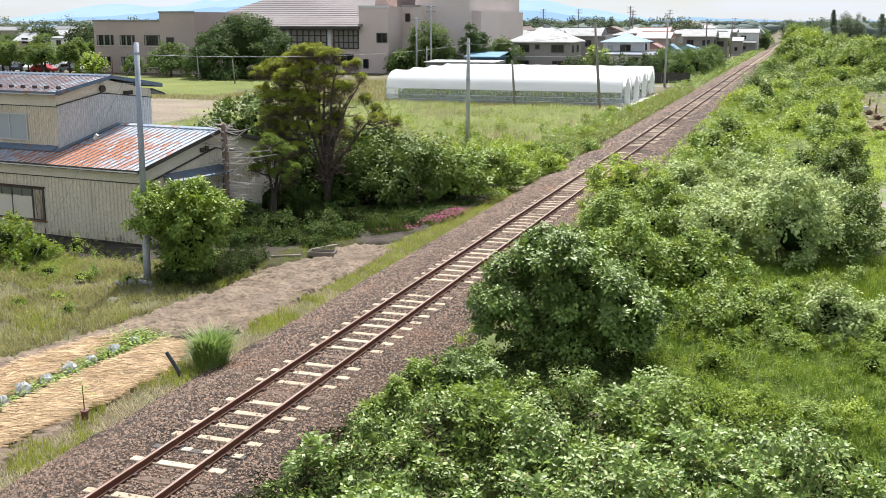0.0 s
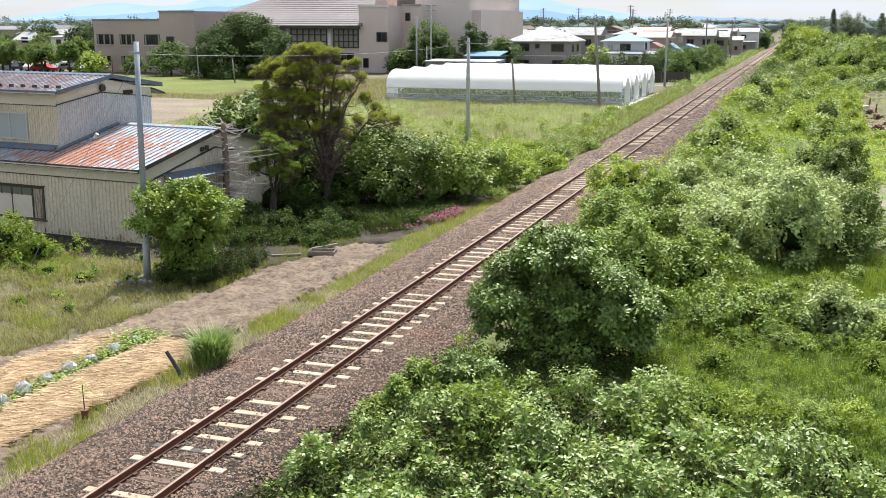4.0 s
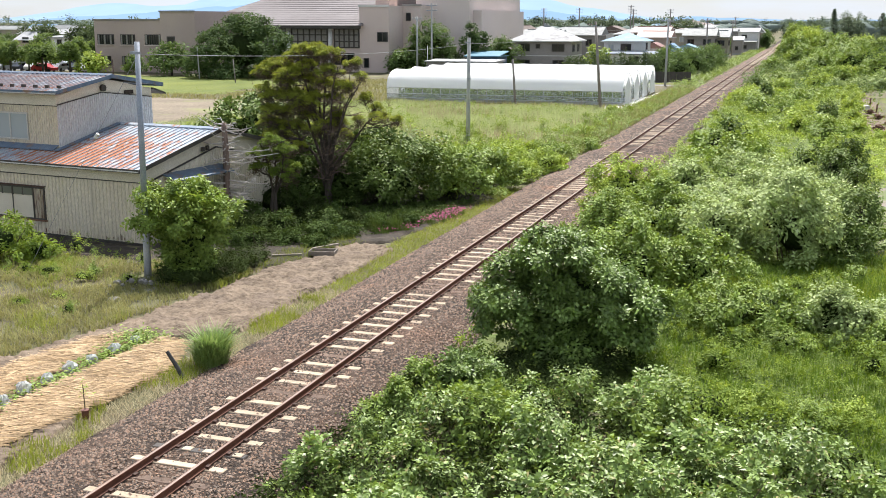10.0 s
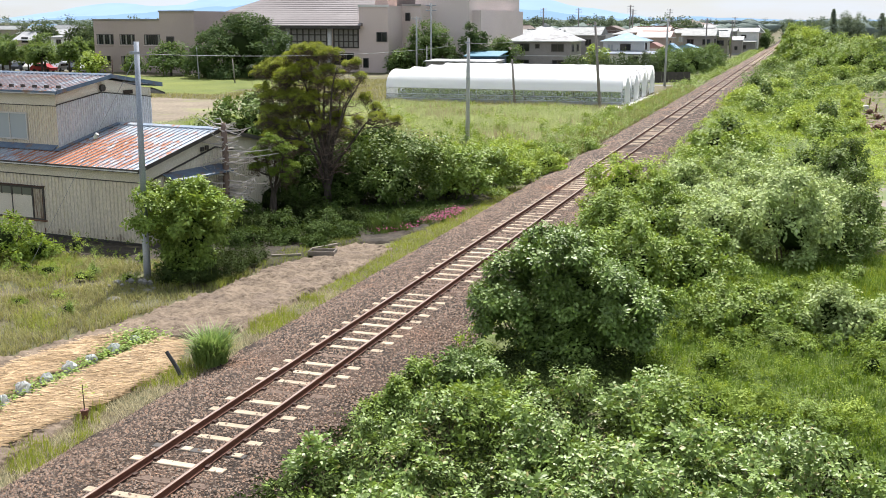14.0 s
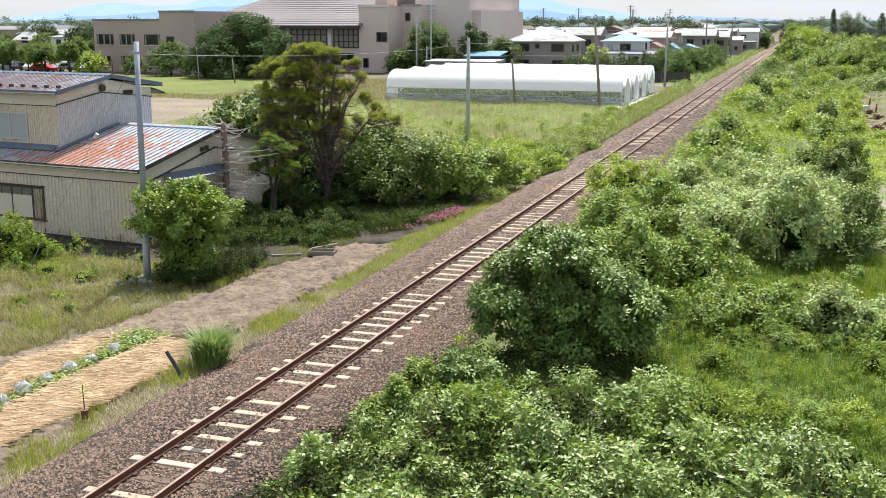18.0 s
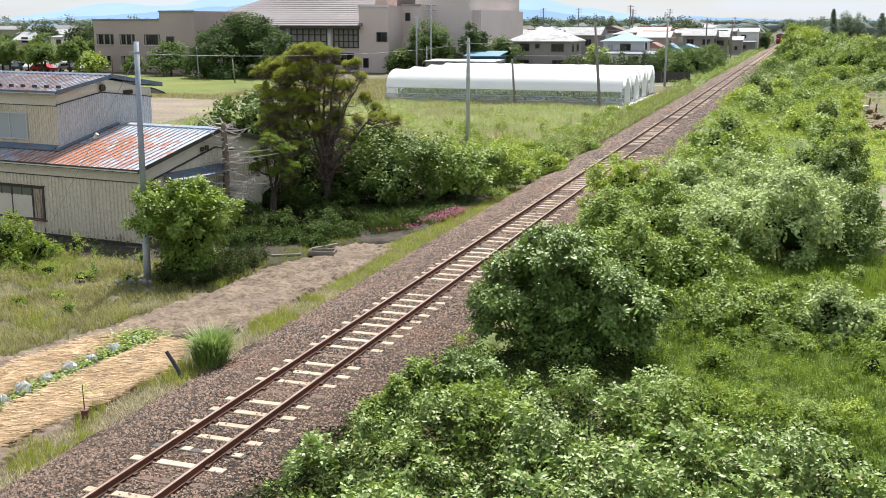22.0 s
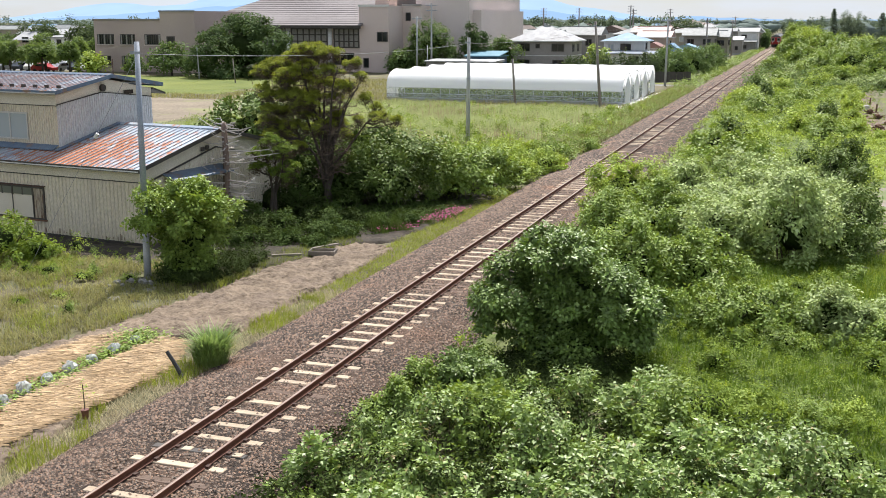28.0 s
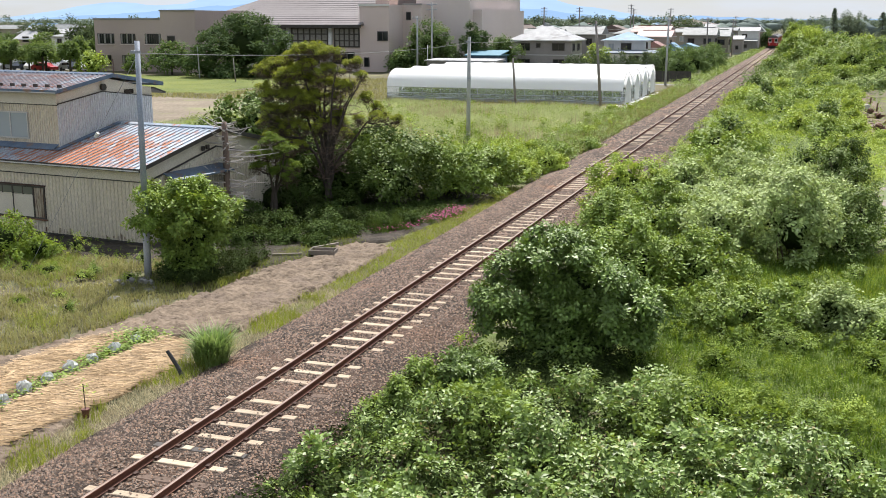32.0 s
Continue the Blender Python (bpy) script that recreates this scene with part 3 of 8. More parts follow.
def bush(x, y, r, h, material, leaf, count, label, name="bush", category="bush", group="", z0=0.0, ry=None, nl=None, stem=0.035, small=0.42, depth=0.3, taper=0.3, frond=False, own=None, lift=0.0):
    """A shrub: several stems and an uneven leafy crown."""
    b = thing(name, label, category, pose(x, y, z0), group)
    c, rad = lumps(0, 0, 0, r, ry or r, h, int(0.68 * (nl or max(12, int(12 + r * 7)))), small, taper, lift)
    if own is not None:
        c, rad = own
    if not frond:
        leaf *= 1.1 if y < 30 else 1.15 if y < 60 else 1.3
    if frond:
        p, d = crown_points(c, rad, int(count * 0.84) // 11, depth)
        p[:, 2] = np.maximum(p[:, 2], 0.1)
        me = np_mesh("leaves", *frond_arrays(p, d, np.full(len(p), leaf)))
    else:
        me = crown_mesh("leaves", c, rad, int(count * (0.6 if y < 32 else 0.5 if y < 60 else 0.42)), leaf, depth, wide=0.6)
    part("leaves", me, material, b)
    # added dark core blocks light and paints the shade in crown gaps
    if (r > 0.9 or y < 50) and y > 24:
        part("inner_foliage", core_mesh(c, rad, 0.5), M_CORE, b, "dark solid core standing in for crown shade")
    stems(b, c, stem, 6 if y < 60 else 3)
    return b


def blades(px, py, pz, height, width, lean=0.35, vary=0.4, curved=False):
    """Grass blades, straight or bent over."""
    n = len(px)
    a = rng.uniform(0, 2 * np.pi, n)
    h = height * (1 + rng.uniform(-vary, vary, n))
    s = np.stack([np.cos(a), np.sin(a), 0 * a], 1)
    f = np.stack([-np.sin(a), np.cos(a), 0 * a], 1)
    b = np.stack([px, py, pz], 1)
    ln = (lean * rng.uniform(0.1, 1.3, n))[:, None] * h[:, None]
    w = (width * rng.uniform(0.6, 1.3, n))[:, None]
    up = np.array([[0, 0, 1.0]])
    tip = b + f * ln + up * h[:, None] * 0.95
    i = np.arange(n)[:, None]
    if not curved:
        v = np.stack([b - s * w / 2, b + s * w / 2, tip], 1)
        return v.reshape(-1, 3), i * 3 + np.array([[0, 1, 2]])
    m = b + f * ln * 0.3 + up * h[:, None] * 0.62
    v = np.stack([b - s * w / 2, b + s * w / 2, m - s * w * 0.4, m + s * w * 0.4, tip], 1)
    t = np.concatenate([i * 5 + np.array([[0, 1, 3]]), i * 5 + np.array([[0, 3, 2]]), i * 5 + np.array([[2, 3, 4]])], 1)
    return v.reshape(-1, 3), t.reshape(-1, 3)


def inside(px, py, poly):
    """Which points lie inside a polygon."""
    r = np.zeros(len(px), bool)
    for (x0, y0), (x1, y1) in zip(poly, poly[1:] + poly[:1]):
        if y0 != y1:
            r ^= ((py < y0) != (py < y1)) & (px < (x1 - x0) * (py - y0) / (y1 - y0) + x0)
    return r


def scatter(poly, n):
    xs, ys = [p[0] for p in poly], [p[1] for p in poly]
    x, y = rng.uniform(min(xs), max(xs), n), rng.uniform(min(ys), max(ys), n)
    k = inside(x, y, poly)
    return x[k], y[k]


def wave(x, y, s, seed=0.0):
    """Smooth uneven field between about -1 and 1."""
    x, y = x / s + seed, y / s - seed * 1.7
    return (np.sin(x * 1.3 + 1.7 * np.sin(y * 0.9)) + np.sin(y * 1.7 + 1.3 * np.sin(x * 1.1 + 2)) + 0.6 * np.sin(x * 3.1 + y * 2.3 + 1) + 0.4 * np.sin(x * 5.3 - y * 4.7)) / 3


def sheet(name, poly, z, material, step, rough, seed=1.0, kind="structure", label="", category=""):
    """A piece of uneven ground with a given outline, on a fine grid."""
    xs, ys = [p[0] for p in poly], [p[1] for p in poly]
    gx, gy = np.arange(min(xs), max(xs) + step, step), np.arange(min(ys), max(ys) + step, step)
    X, Y = np.meshgrid(gx, gy)
    X, Y = X + 0.35 * step * rng.uniform(-1, 1, X.shape), Y + 0.35 * step * rng.uniform(-1, 1, X.shape)
    Z = z + rough * (0.5 * wave(X, Y, 0.5, seed) + 0.5 * wave(X, Y, 0.17, seed + 3)) + rough * rng.uniform(-0.3, 0.3, X.shape)
    nx, ny = len(gx), len(gy)
    i = (np.arange(ny - 1)[:, None] * nx + np.arange(nx - 1)[None]).ravel()
    t = np.concatenate([np.stack([i, i + 1, i + nx + 1], 1), np.stack([i, i + nx + 1, i + nx], 1)])
    v = np.stack([X.ravel(), Y.ravel(), Z.ravel()], 1)
    cen = v[t].mean(1)
    edge = 0.25 * step * 4
    t = t[inside(cen[:, 0] + edge * wave(cen[:, 0], cen[:, 1], 0.6, seed), cen[:, 1] + edge * wave(cen[:, 1], cen[:, 0], 0.5, seed), poly)]
    count = np.bincount(t.ravel(), minlength=len(v))
    v[(count > 0) & (count < 6), 2] = -0.08
    return tagged(part(name, np_mesh(name, v, t), material), label, category, kind=kind)


# ---- ground and distance ----
def build_ground():
    g = [-3200, -1500, -700, -400, -250, -160, -100, -70, -50, -40, -30, -24, -19, -16, -14, -11, -8, -5, -2, 2, 6, 12, 20, 40, 80, 160, 320, 700, 1500, 3200]
    gy = [-300, -100, -40, -10, 5, 12, 20, 28, 36, 44, 52, 60, 72, 86, 100, 120, 140, 165, 200, 260, 340, 450, 600, 900, 1400, 2200, 3500, 4700]
    geo = Geo()
    vs = [(x, y, -0.03 + (0.03 * math.sin(x * 1.7 + y) if abs(x) < 100 and y < 120 else 0)) for y in gy for x in g]
    n = len(g)
    fs = [(j * n + i, j * n + i + 1, (j + 1) * n + i + 1, (j + 1) * n + i) for j in range(len(gy) - 1) for i in range(n - 1)]
    tagged(part("ground", geo.add(vs, fs), M_SOIL, smooth=True), "flat weedy ground reaching the horizon", "ground", kind="structure")
    sheet("field_ground", [(-52, 54), (-16, 54), (-15.4, 106), (-45, 107), (-50, 104)], 0.05, M_FIELD, 1.2, 0.10, 2.0, label="rough field ground", category="field")
    sheet("dirt_path", [(-19.6, 21.3), (-18.6, 24.6), (-18.1, 28.3), (-17.8, 30.2), (-17.85, 31.6), (-17.7, 33.3), (-17.6, 34.1), (-17.1, 35.2), (-16.9, 37.5), (-16.0, 38.1), (-14.75, 37.7), (-14.65, 34.5), (-14.75, 30.8), (-14.8, 26.0), (-16.2, 24.6), (-15.4, 22.5), (-14.6, 17), (-14.7, 13), (-24, 13)],
          0.085, M_DIRT, 0.075, 0.12, 3.0, label="bare tilled soil strip beside the track", category="soil")
    # this sheet's dark tone paints the shade of trees and eaves
    sheet("shaded_soil", [(-36, 33.4), (-30, 32.8), (-23.5, 32.6), (-19.6, 33.0), (-17.4, 33.4), (-16.9, 37.6), (-15.2, 38.8), (-14.3, 50), (-15, 53), (-21, 51), (-23, 46), (-23.6, 36), (-24.3, 35.0), (-36, 36.4)], 0.075, M_DARKDIRT, 0.25, 0.06, 4.0, label="bare soil darkened as shade under the trees and eaves", category="soil")
    sheet("meadow_ground", [(-8.6, 22.5), (-3.0, 22.5), (4.0, 18.5), (10, 18.5), (9, 43), (2.6, 43), (2.9, 84), (3.4, 140), (-8.5, 140)], 0.03, M_TURF, 0.6, 0.06, 4.0, label="green turf under the meadow and thicket", category="turf")
    sheet("lawn", [(-120, 112), (-66, 112), (-64, 150), (-118, 150)], 0.05, M_LAWN, 2.5, 0.05, 5.0, label="bright green lawn before the school", category="lawn")
    sheet("bare_strip", [(-78, 80), (-52, 76), (-50, 106), (-80, 108)], 0.06, M_TAN, 1.2, 0.06, 6.0, label="bare tan soil patch by the field", category="soil")
    sheet("road", [(-60, 147.5), (-14.2, 147.5), (-14.2, 151), (-60, 151)], 0.04, M_ASPHALT, 1.5, 0.01, 2.0, label="narrow grey road before the hedge", category="road")
    sheet("grass_strip", [(-60, 151.2), (-14.6, 151.2), (-14.6, 155), (-60, 155)], 0.05, M_LAWN, 1.5, 0.05, 3.0, label="yellow-green grass strip beside the road", category="grass")
    sheet("parking_lot", [(-190, 152), (-122, 152), (-122, 200), (-190, 200)], 0.04, M_ASPHALT, 4, 0.01, 7.0, label="pale asphalt parking lot", category="parking lot")
    sheet("gravel_track", [(2.7, 43), (5.6, 43), (8.0, 82), (8.0, 86), (3.5, 84), (3.7, 68), (3.0, 50)], 0.08, M_GRAVEL, 0.35, 0.03, 8.0, label="grey gravel track with weeds", category="track")
    sheet("bare_yard", [(3.3, 84.2), (9.0, 86.2), (8.5, 100), (6.4, 106.5), (6.8, 137), (4.2, 136), (3.6, 110)], 0.09, M_DIRT, 0.5, 0.05, 5.0, label="bare tan soil beyond the thicket", category="soil")
    sheet("rice_paddy", [(6.8, 107), (9.2, 100), (30, 100), (30, 140), (7.2, 137)], 0.06, M_LAWN, 2.0, 0.03, 9.0, label="bright green paddy field", category="field")


def ridge(name, y, prof, material, label, deep=500):
    """A far mountain ridge with a front slope and a crest, from (x, height) pairs."""
    g = Geo()
    vs = []
    xs = np.linspace(prof[0][0], prof[-1][0], 90)
    hs = np.interp(xs, [p[0] for p in prof], [p[1] for p in prof])
    hs = hs * (1 + 0.035 * np.sin(xs * 0.031) + 0.03 * np.sin(xs * 0.083 + 1) + 0.015 * np.sin(xs * 0.21))
    for x, h in zip(xs, hs):
        vs += [(x, y - deep, -5), (x, y - deep * 0.4, h * 0.45), (x, y, h), (x, y + deep * 0.2, -5)]
    fs = [(i * 4 + k, i * 4 + 4 + k, i * 4 + 5 + k, i * 4 + 1 + k) for i in range(89) for k in range(3)]
    tagged(part(name, g.add(vs, fs), material, smooth=True), label, "mountain", kind="structure")


def build_distance():
    # air haze is put into the ridges' own glowing colours
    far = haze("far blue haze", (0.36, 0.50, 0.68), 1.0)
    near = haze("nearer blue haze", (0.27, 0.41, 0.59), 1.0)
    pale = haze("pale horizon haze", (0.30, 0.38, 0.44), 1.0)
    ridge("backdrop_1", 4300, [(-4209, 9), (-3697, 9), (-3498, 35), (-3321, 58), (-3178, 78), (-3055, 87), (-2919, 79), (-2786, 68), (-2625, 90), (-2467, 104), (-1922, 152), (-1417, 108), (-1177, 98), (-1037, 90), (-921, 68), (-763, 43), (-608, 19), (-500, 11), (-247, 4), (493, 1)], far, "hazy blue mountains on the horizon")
    ridge("backdrop_2", 4000, [(-3917, -2), (-3257, 4), (-3077, 23), (-2846, 30), (-2566, 48), (-2350, 63), (-1789, 87), (-1205, 59), (-985, 46), (-835, 29), (-709, 17), (-606, 9), (-535, 15), (-465, 21), (-406, 24), (-343, 16), (-269, 18), (-173, 13), (-78, 9), (106, 12), (458, 5)], near, "mountain slopes in painted blue haze behind the town")
    ridge("backdrop_3", 3000, [(-3500, 6), (-2600, 9), (-1500, 7), (-700, 9), (0, 6), (500, 9), (1500, 7)], pale, "low hills in painted pale haze on the horizon", 300)


# ---- the railway ----
SLEEPERS = 0.714
TRACK_X = -10.89


def build_track():
    tr = thing("railway_track", "single rusty railway track on pale sleepers and ballast", "railway track", pose(TRACK_X, 0, 0))
    y0, y1 = -40.0, 720.0
    for s in (-1, 1):
        c = s * 0.565
        web = [(-0.06, 0.0), (0.06, 0.0), (0.06, 0.012), (0.012, 0.028), (0.010, 0.098), (0.033, 0.108), (0.033, 0.138), (-0.033, 0.138), (-0.033, 0.108), (-0.010, 0.098), (-0.012, 0.028), (-0.06, 0.012)]
        rail = part("rail", Geo().extrude([(a + c, b + 0.412) for a, b in web], (0, y0, 0), (0, y1 - y0, 0), (1, 0, 0), (0, 0, 1)), M_RAIL, tr, "rust-brown steel rail")
        part("running_surface", Geo().extrude([(c - 0.028, 0.5505), (c + 0.028, 0.5505), (c + 0.022, 0.5535), (c - 0.022, 0.5535)], (0, y0, 0), (0, y1 - y0, 0), (1, 0, 0), (0, 0, 1)), M_RAILTOP, rail, "worn grey rail head")
    pale = Geo().bar(-1.02, 1.02, -0.10, 0.10, 0.22, 0.40, 0.012).mesh("sleeper")
    old = Geo().bar(-1.05, 1.05, -0.10, 0.10, 0.20, 0.392, 0.008).mesh("sleeper")
    plate = Geo().box(-0.15, 0.15, -0.075, 0.075, 0, 0.013).box(-0.135, -0.055, -0.05, 0.05, 0.013, 0.05).box(0.055, 0.135, -0.05, 0.05, 0.013, 0.05).mesh("baseplate")
    pale.materials.append(M_SLEEPER)
    old.materials.append(M_OLDSLEEPER)
    plate.materials.append(M_IRON)
    tarred = pale.copy()
    tarred.materials.clear()
    tarred.materials.append(M_DARKTRIM)
    rnd = random.Random(5)
    rest = Geo()
    old_at = {13, 15, 20, 24, 34, 35, 44, 47, 55, 62, 63, 71}
    n0 = 16.46 - 14 * SLEEPERS
    for i in range(0, 1000):
        y = n0 + i * SLEEPERS + rnd.uniform(-0.025, 0.025)
        is_old = i in old_at or (i > 50 and rnd.random() < min(0.5, 0.16 + (i - 50) * 0.006))
        if i < 296:
            s = new("sleeper", tarred if i == 15 else old if is_old else pale)
            s.parent = tr
            s.matrix_basis = pose(rnd.uniform(-0.02, 0.02), y, rnd.uniform(-0.012, 0.006), 0, 0, rnd.uniform(-0.9, 0.9))
            if i == 15:
                for c in (-0.26, 0.2, 0.85):
                    part("pad", Geo().bar(c - 0.1, c + 0.1, -0.09, 0.09, 0.385, 0.42, 0.01), M_SLEEPER, s, "pale concrete pad")
            if i < 64:
                for c in (-0.565, 0.565):
                    b = new("baseplate", plate)
                    b.parent = s
                    b.matrix_basis = pose(c, 0, 0.399 if not is_old else 0.391)
        else:
            rest.bar(-1.02, 1.02, y - 0.1, y + 0.1, 0.24, 0.40, 0.01)
    for i in range(1, 65):
        y = n0 - i * SLEEPERS
        rest.bar(-1.02, 1.02, y - 0.1, y + 0.1, 0.24, 0.40, 0.01)
    tagged(part("far_sleepers", rest, M_SLEEPER, tr), kind="stuff")
    # ballast shoulder
    prof = [(-3.05, -0.02), (-2.9, 0.05), (-1.75, 0.345), (-1.25, 0.375), (1.25, 0.375), (1.55, 0.34), (2.5, 0.05), (2.7, -0.02)]
    g = Geo()
    ys = list(np.concatenate([np.arange(-40, 3, 2.0), np.arange(3, 60, 0.5), np.arange(60, 140, 2.0), np.arange(140, 740, 20.0)]))
    vs = []
    for y in ys:
        for k, (a, b) in enumerate(prof):
            wob = 0.13 * math.sin(y * 0.9 + k) * (1 if k in (0, 1, 6, 7) else 0.2) + 0.08 * math.sin(y * 2.7 + k * 2)
            vs.append((a + wob * 0.7, y, b + 0.015 * math.sin(y * 3.1 + k * 1.9)))
    m = len(prof)
    fs = [(j * m + i, j * m + i + 1, (j + 1) * m + i + 1, (j + 1) * m + i) for j in range(len(ys) - 1) for i in range(m - 1)]
    bal = part("ballast", g.add(vs, fs), M_BALLAST, None)
    bal.matrix_basis = pose(TRACK_X, 0, 0)
    tagged(bal, "crushed brown and grey stone ballast bed", "ballast", kind="structure")
    # loose stones, nearest stretch
    n = 115000
    u = rng.random(n)
    y = 11.5 + 46 * u ** 1.45
    x = rng.uniform(-3.05, 2.7, n)
    z = np.interp(x, [p[0] for p in prof], [p[1] for p in prof])
    rowd = np.abs((y - n0) / SLEEPERS - np.round((y - n0) / SLEEPERS)) * SLEEPERS
    idx = np.round((y - n0) / SLEEPERS).astype(int)
    buried = np.isin(idx, list(old_at - {15}))
    on = (rowd < 0.13) & (np.abs(x) < 1.08)
    keep = ~on | (rng.random(n) < np.where(buried, 0.16, 0.03))
    keep &= np.abs(np.abs(x) - 0.565) > 0.07
    x, y, z, on = x[keep], y[keep], z[keep], on[keep]
    z = np.where(on, 0.402, z + rng.uniform(-0.01, 0.02, len(x)))
    n = len(x)
    r = rng.uniform(0.015, 0.038, n) * (1 + (y - 11) * 0.012)
    octa = np.array([[1, 0, 0], [0, 1, 0], [-1, 0, 0], [0, -1, 0], [0, 0, 0.8], [0, 0, -0.8]])
    v = octa[None] * rng.uniform(0.55, 1.25, (n, 6, 1)) * r[:, None, None]
    a = rng.uniform(0, 6.28, n)
    tilt = rng.uniform(-0.6, 0.6, (n, 1))
    ca, sa = np.cos(a)[:, None], np.sin(a)[:, None]
    vx, vy, vz = v[..., 0] * ca - v[..., 1] * sa, v[..., 0] * sa + v[..., 1] * ca, v[..., 2]
    vz, vx = vz + tilt * vx, vx - tilt * vz
    v = np.stack([vx + x[:, None], vy + y[:, None], vz + z[:, None]], 2)
    tri = np.array([[0, 1, 4], [1, 2, 4], [2, 3, 4], [3, 0, 4], [1, 0, 5], [2, 1, 5], [3, 2, 5], [0, 3, 5]])
    t = np.arange(n)[:, None, None] * 6 + tri[None, :4]
    m = 40000
    y2, x2 = 57 + 300 * rng.random(m) ** 1.9, rng.uniform(-3.0, 2.65, m)
    k = (np.abs(np.abs(x2) - 0.565) > 0.1) & ((np.abs(x2) > 1.05) | (rng.random(m) < 0.08))
    y2, x2 = y2[k], x2[k]
    z2 = np.interp(x2, [p[0] for p in prof], [p[1] for p in prof]) + 0.01
    r2 = (rng.uniform(0.04, 0.075, len(x2)) * (0.75 + y2 / 200))[:, None, None]
    v2 = octa[None] * rng.uniform(0.55, 1.25, (len(x2), 6, 1)) * r2 * np.array([1, 1, 0.6]) + np.stack([x2, y2, z2], 1)[:, None]
    t2 = np.arange(len(x2))[:, None, None] * 6 + tri[None, :4]
    tagged(part("ballast_stones", np_mesh("ballast_stones", v2, t2), M_STONE, bal), "coarse ballast stones farther along", kind="stuff")
    st = part("ballast_stones", np_mesh("ballast_stones", v, t), M_STONE, bal)
    tagged(st, "loose angular ballast stones", kind="stuff")


def build_train():
    tn = thing("train", "red diesel railcar with white band and dark roof on the track", "train", pose(TRACK_X, 640, 0.55))
    for k, yc in enumerate((0.0, 20.6)):
        prof = [(-1.38, 0.85), (1.38, 0.85), (1.40, 2.6), (1.34, 3.05), (-1.34, 3.05), (-1.40, 2.6)]
        body = part("car_body", Geo().extrude(prof, (0, yc, 0), (0, 20, 0), (1, 0, 0), (0, 0, 1)), M_RED, tn, "red painted steel body")
        roof = [(-1.34, 3.05), (1.34, 3.05), (1.15, 3.38), (0.7, 3.56), (0, 3.62), (-0.7, 3.56), (-1.15, 3.38)]
        part("roof", Geo().extrude(roof, (0, yc - 0.02, 0), (0, 20.04, 0), (1, 0, 0), (0, 0, 1)), M_GREYROOF, body, "dark grey rounded roof")
        part("side_band", Geo().box(-1.415, -1.39, yc + 0.4, yc + 19.6, 1.55, 1.8).box(1.39, 1.415, yc + 0.4, yc + 19.6, 1.55, 1.8), M_WHITEP, body, "white side band")
        for j in range(8):
            part("window", Geo().box(-1.42, -1.37, yc + 1.8 + j * 2.1, yc + 3.3 + j * 2.1, 1.9, 2.6), M_WINDK, body)
        for j in range(3):
            part("roof_vent", Geo().bar(-0.5, 0.5, yc + 3 + j * 6, yc + 5 + j * 6, 3.55, 3.8, 0.08), M_GREYROOF, body)
        part("underframe", Geo().box(-1.2, 1.2, yc + 0.5, yc + 19.5, 0.45, 0.85), M_BLACK, tn, "black underframe")
        for wy in (2.2, 4.3, 15.7, 17.8):
            for sx in (-0.565, 0.565):
                part("wheel", Geo().tube([(sx - 0.06, yc + wy, 0.43), (sx + 0.06, yc + wy, 0.43)], 0.43, 14), M_BLACK, tn)
    part("front_panel", Geo().box(-1.25, 1.25, -0.05, 0.0, 1.72, 2.85), M_WHITEP, tn, "white upper front panel")
    part("windscreen", Geo().box(-1.15, -0.42, -0.09, -0.05, 2.0, 2.7), M_WINDK, tn)
    part("windscreen", Geo().box(0.42, 1.15, -0.09, -0.05, 2.0, 2.7), M_WINDK, tn)
    part("gangway_door", Geo().box(-0.36, 0.36, -0.10, -0.05, 0.95, 2.8), M_RED, tn, "red front door")
    part("headlight", Geo().tube([(-0.9, -0.1, 1.35), (-0.9, 0.02, 1.35)], 0.12, 12), M_WHITEP, tn)
    part("headlight", Geo().tube([(0.9, -0.1, 1.35), (0.9, 0.02, 1.35)], 0.12, 12), M_WHITEP, tn)
    part("snow_plough", Geo().box(-1.15, 1.15, -0.15, 0.35, 0.15, 0.6), M_BLACK, tn, "dark snow plough")
    part("coupler", Geo().box(-0.15, 0.15, -0.55, 0.0, 0.7, 0.95), M_BLACK, tn)
    return tn


def wire(name, pts, sag, r=0.012, label="thin overhead cable between poles", material=None):
    g = Geo()
    line = []
    for a, b in zip(pts[:-1], pts[1:]):
        a, b = Vector(a), Vector(b)
        for i in range(13):
            s = i / 12
            p = a.lerp(b, s)
            p.z -= 4 * sag * s * (1 - s)
            line.append(p)
    clean = [line[0]] + [q for p, q in zip(line, line[1:]) if (q - p).length > 0.01]
    return tagged(part(name, g.tube(clean, r, 5), material or M_CABLE, smooth=True), label, "cable", "overhead cables")


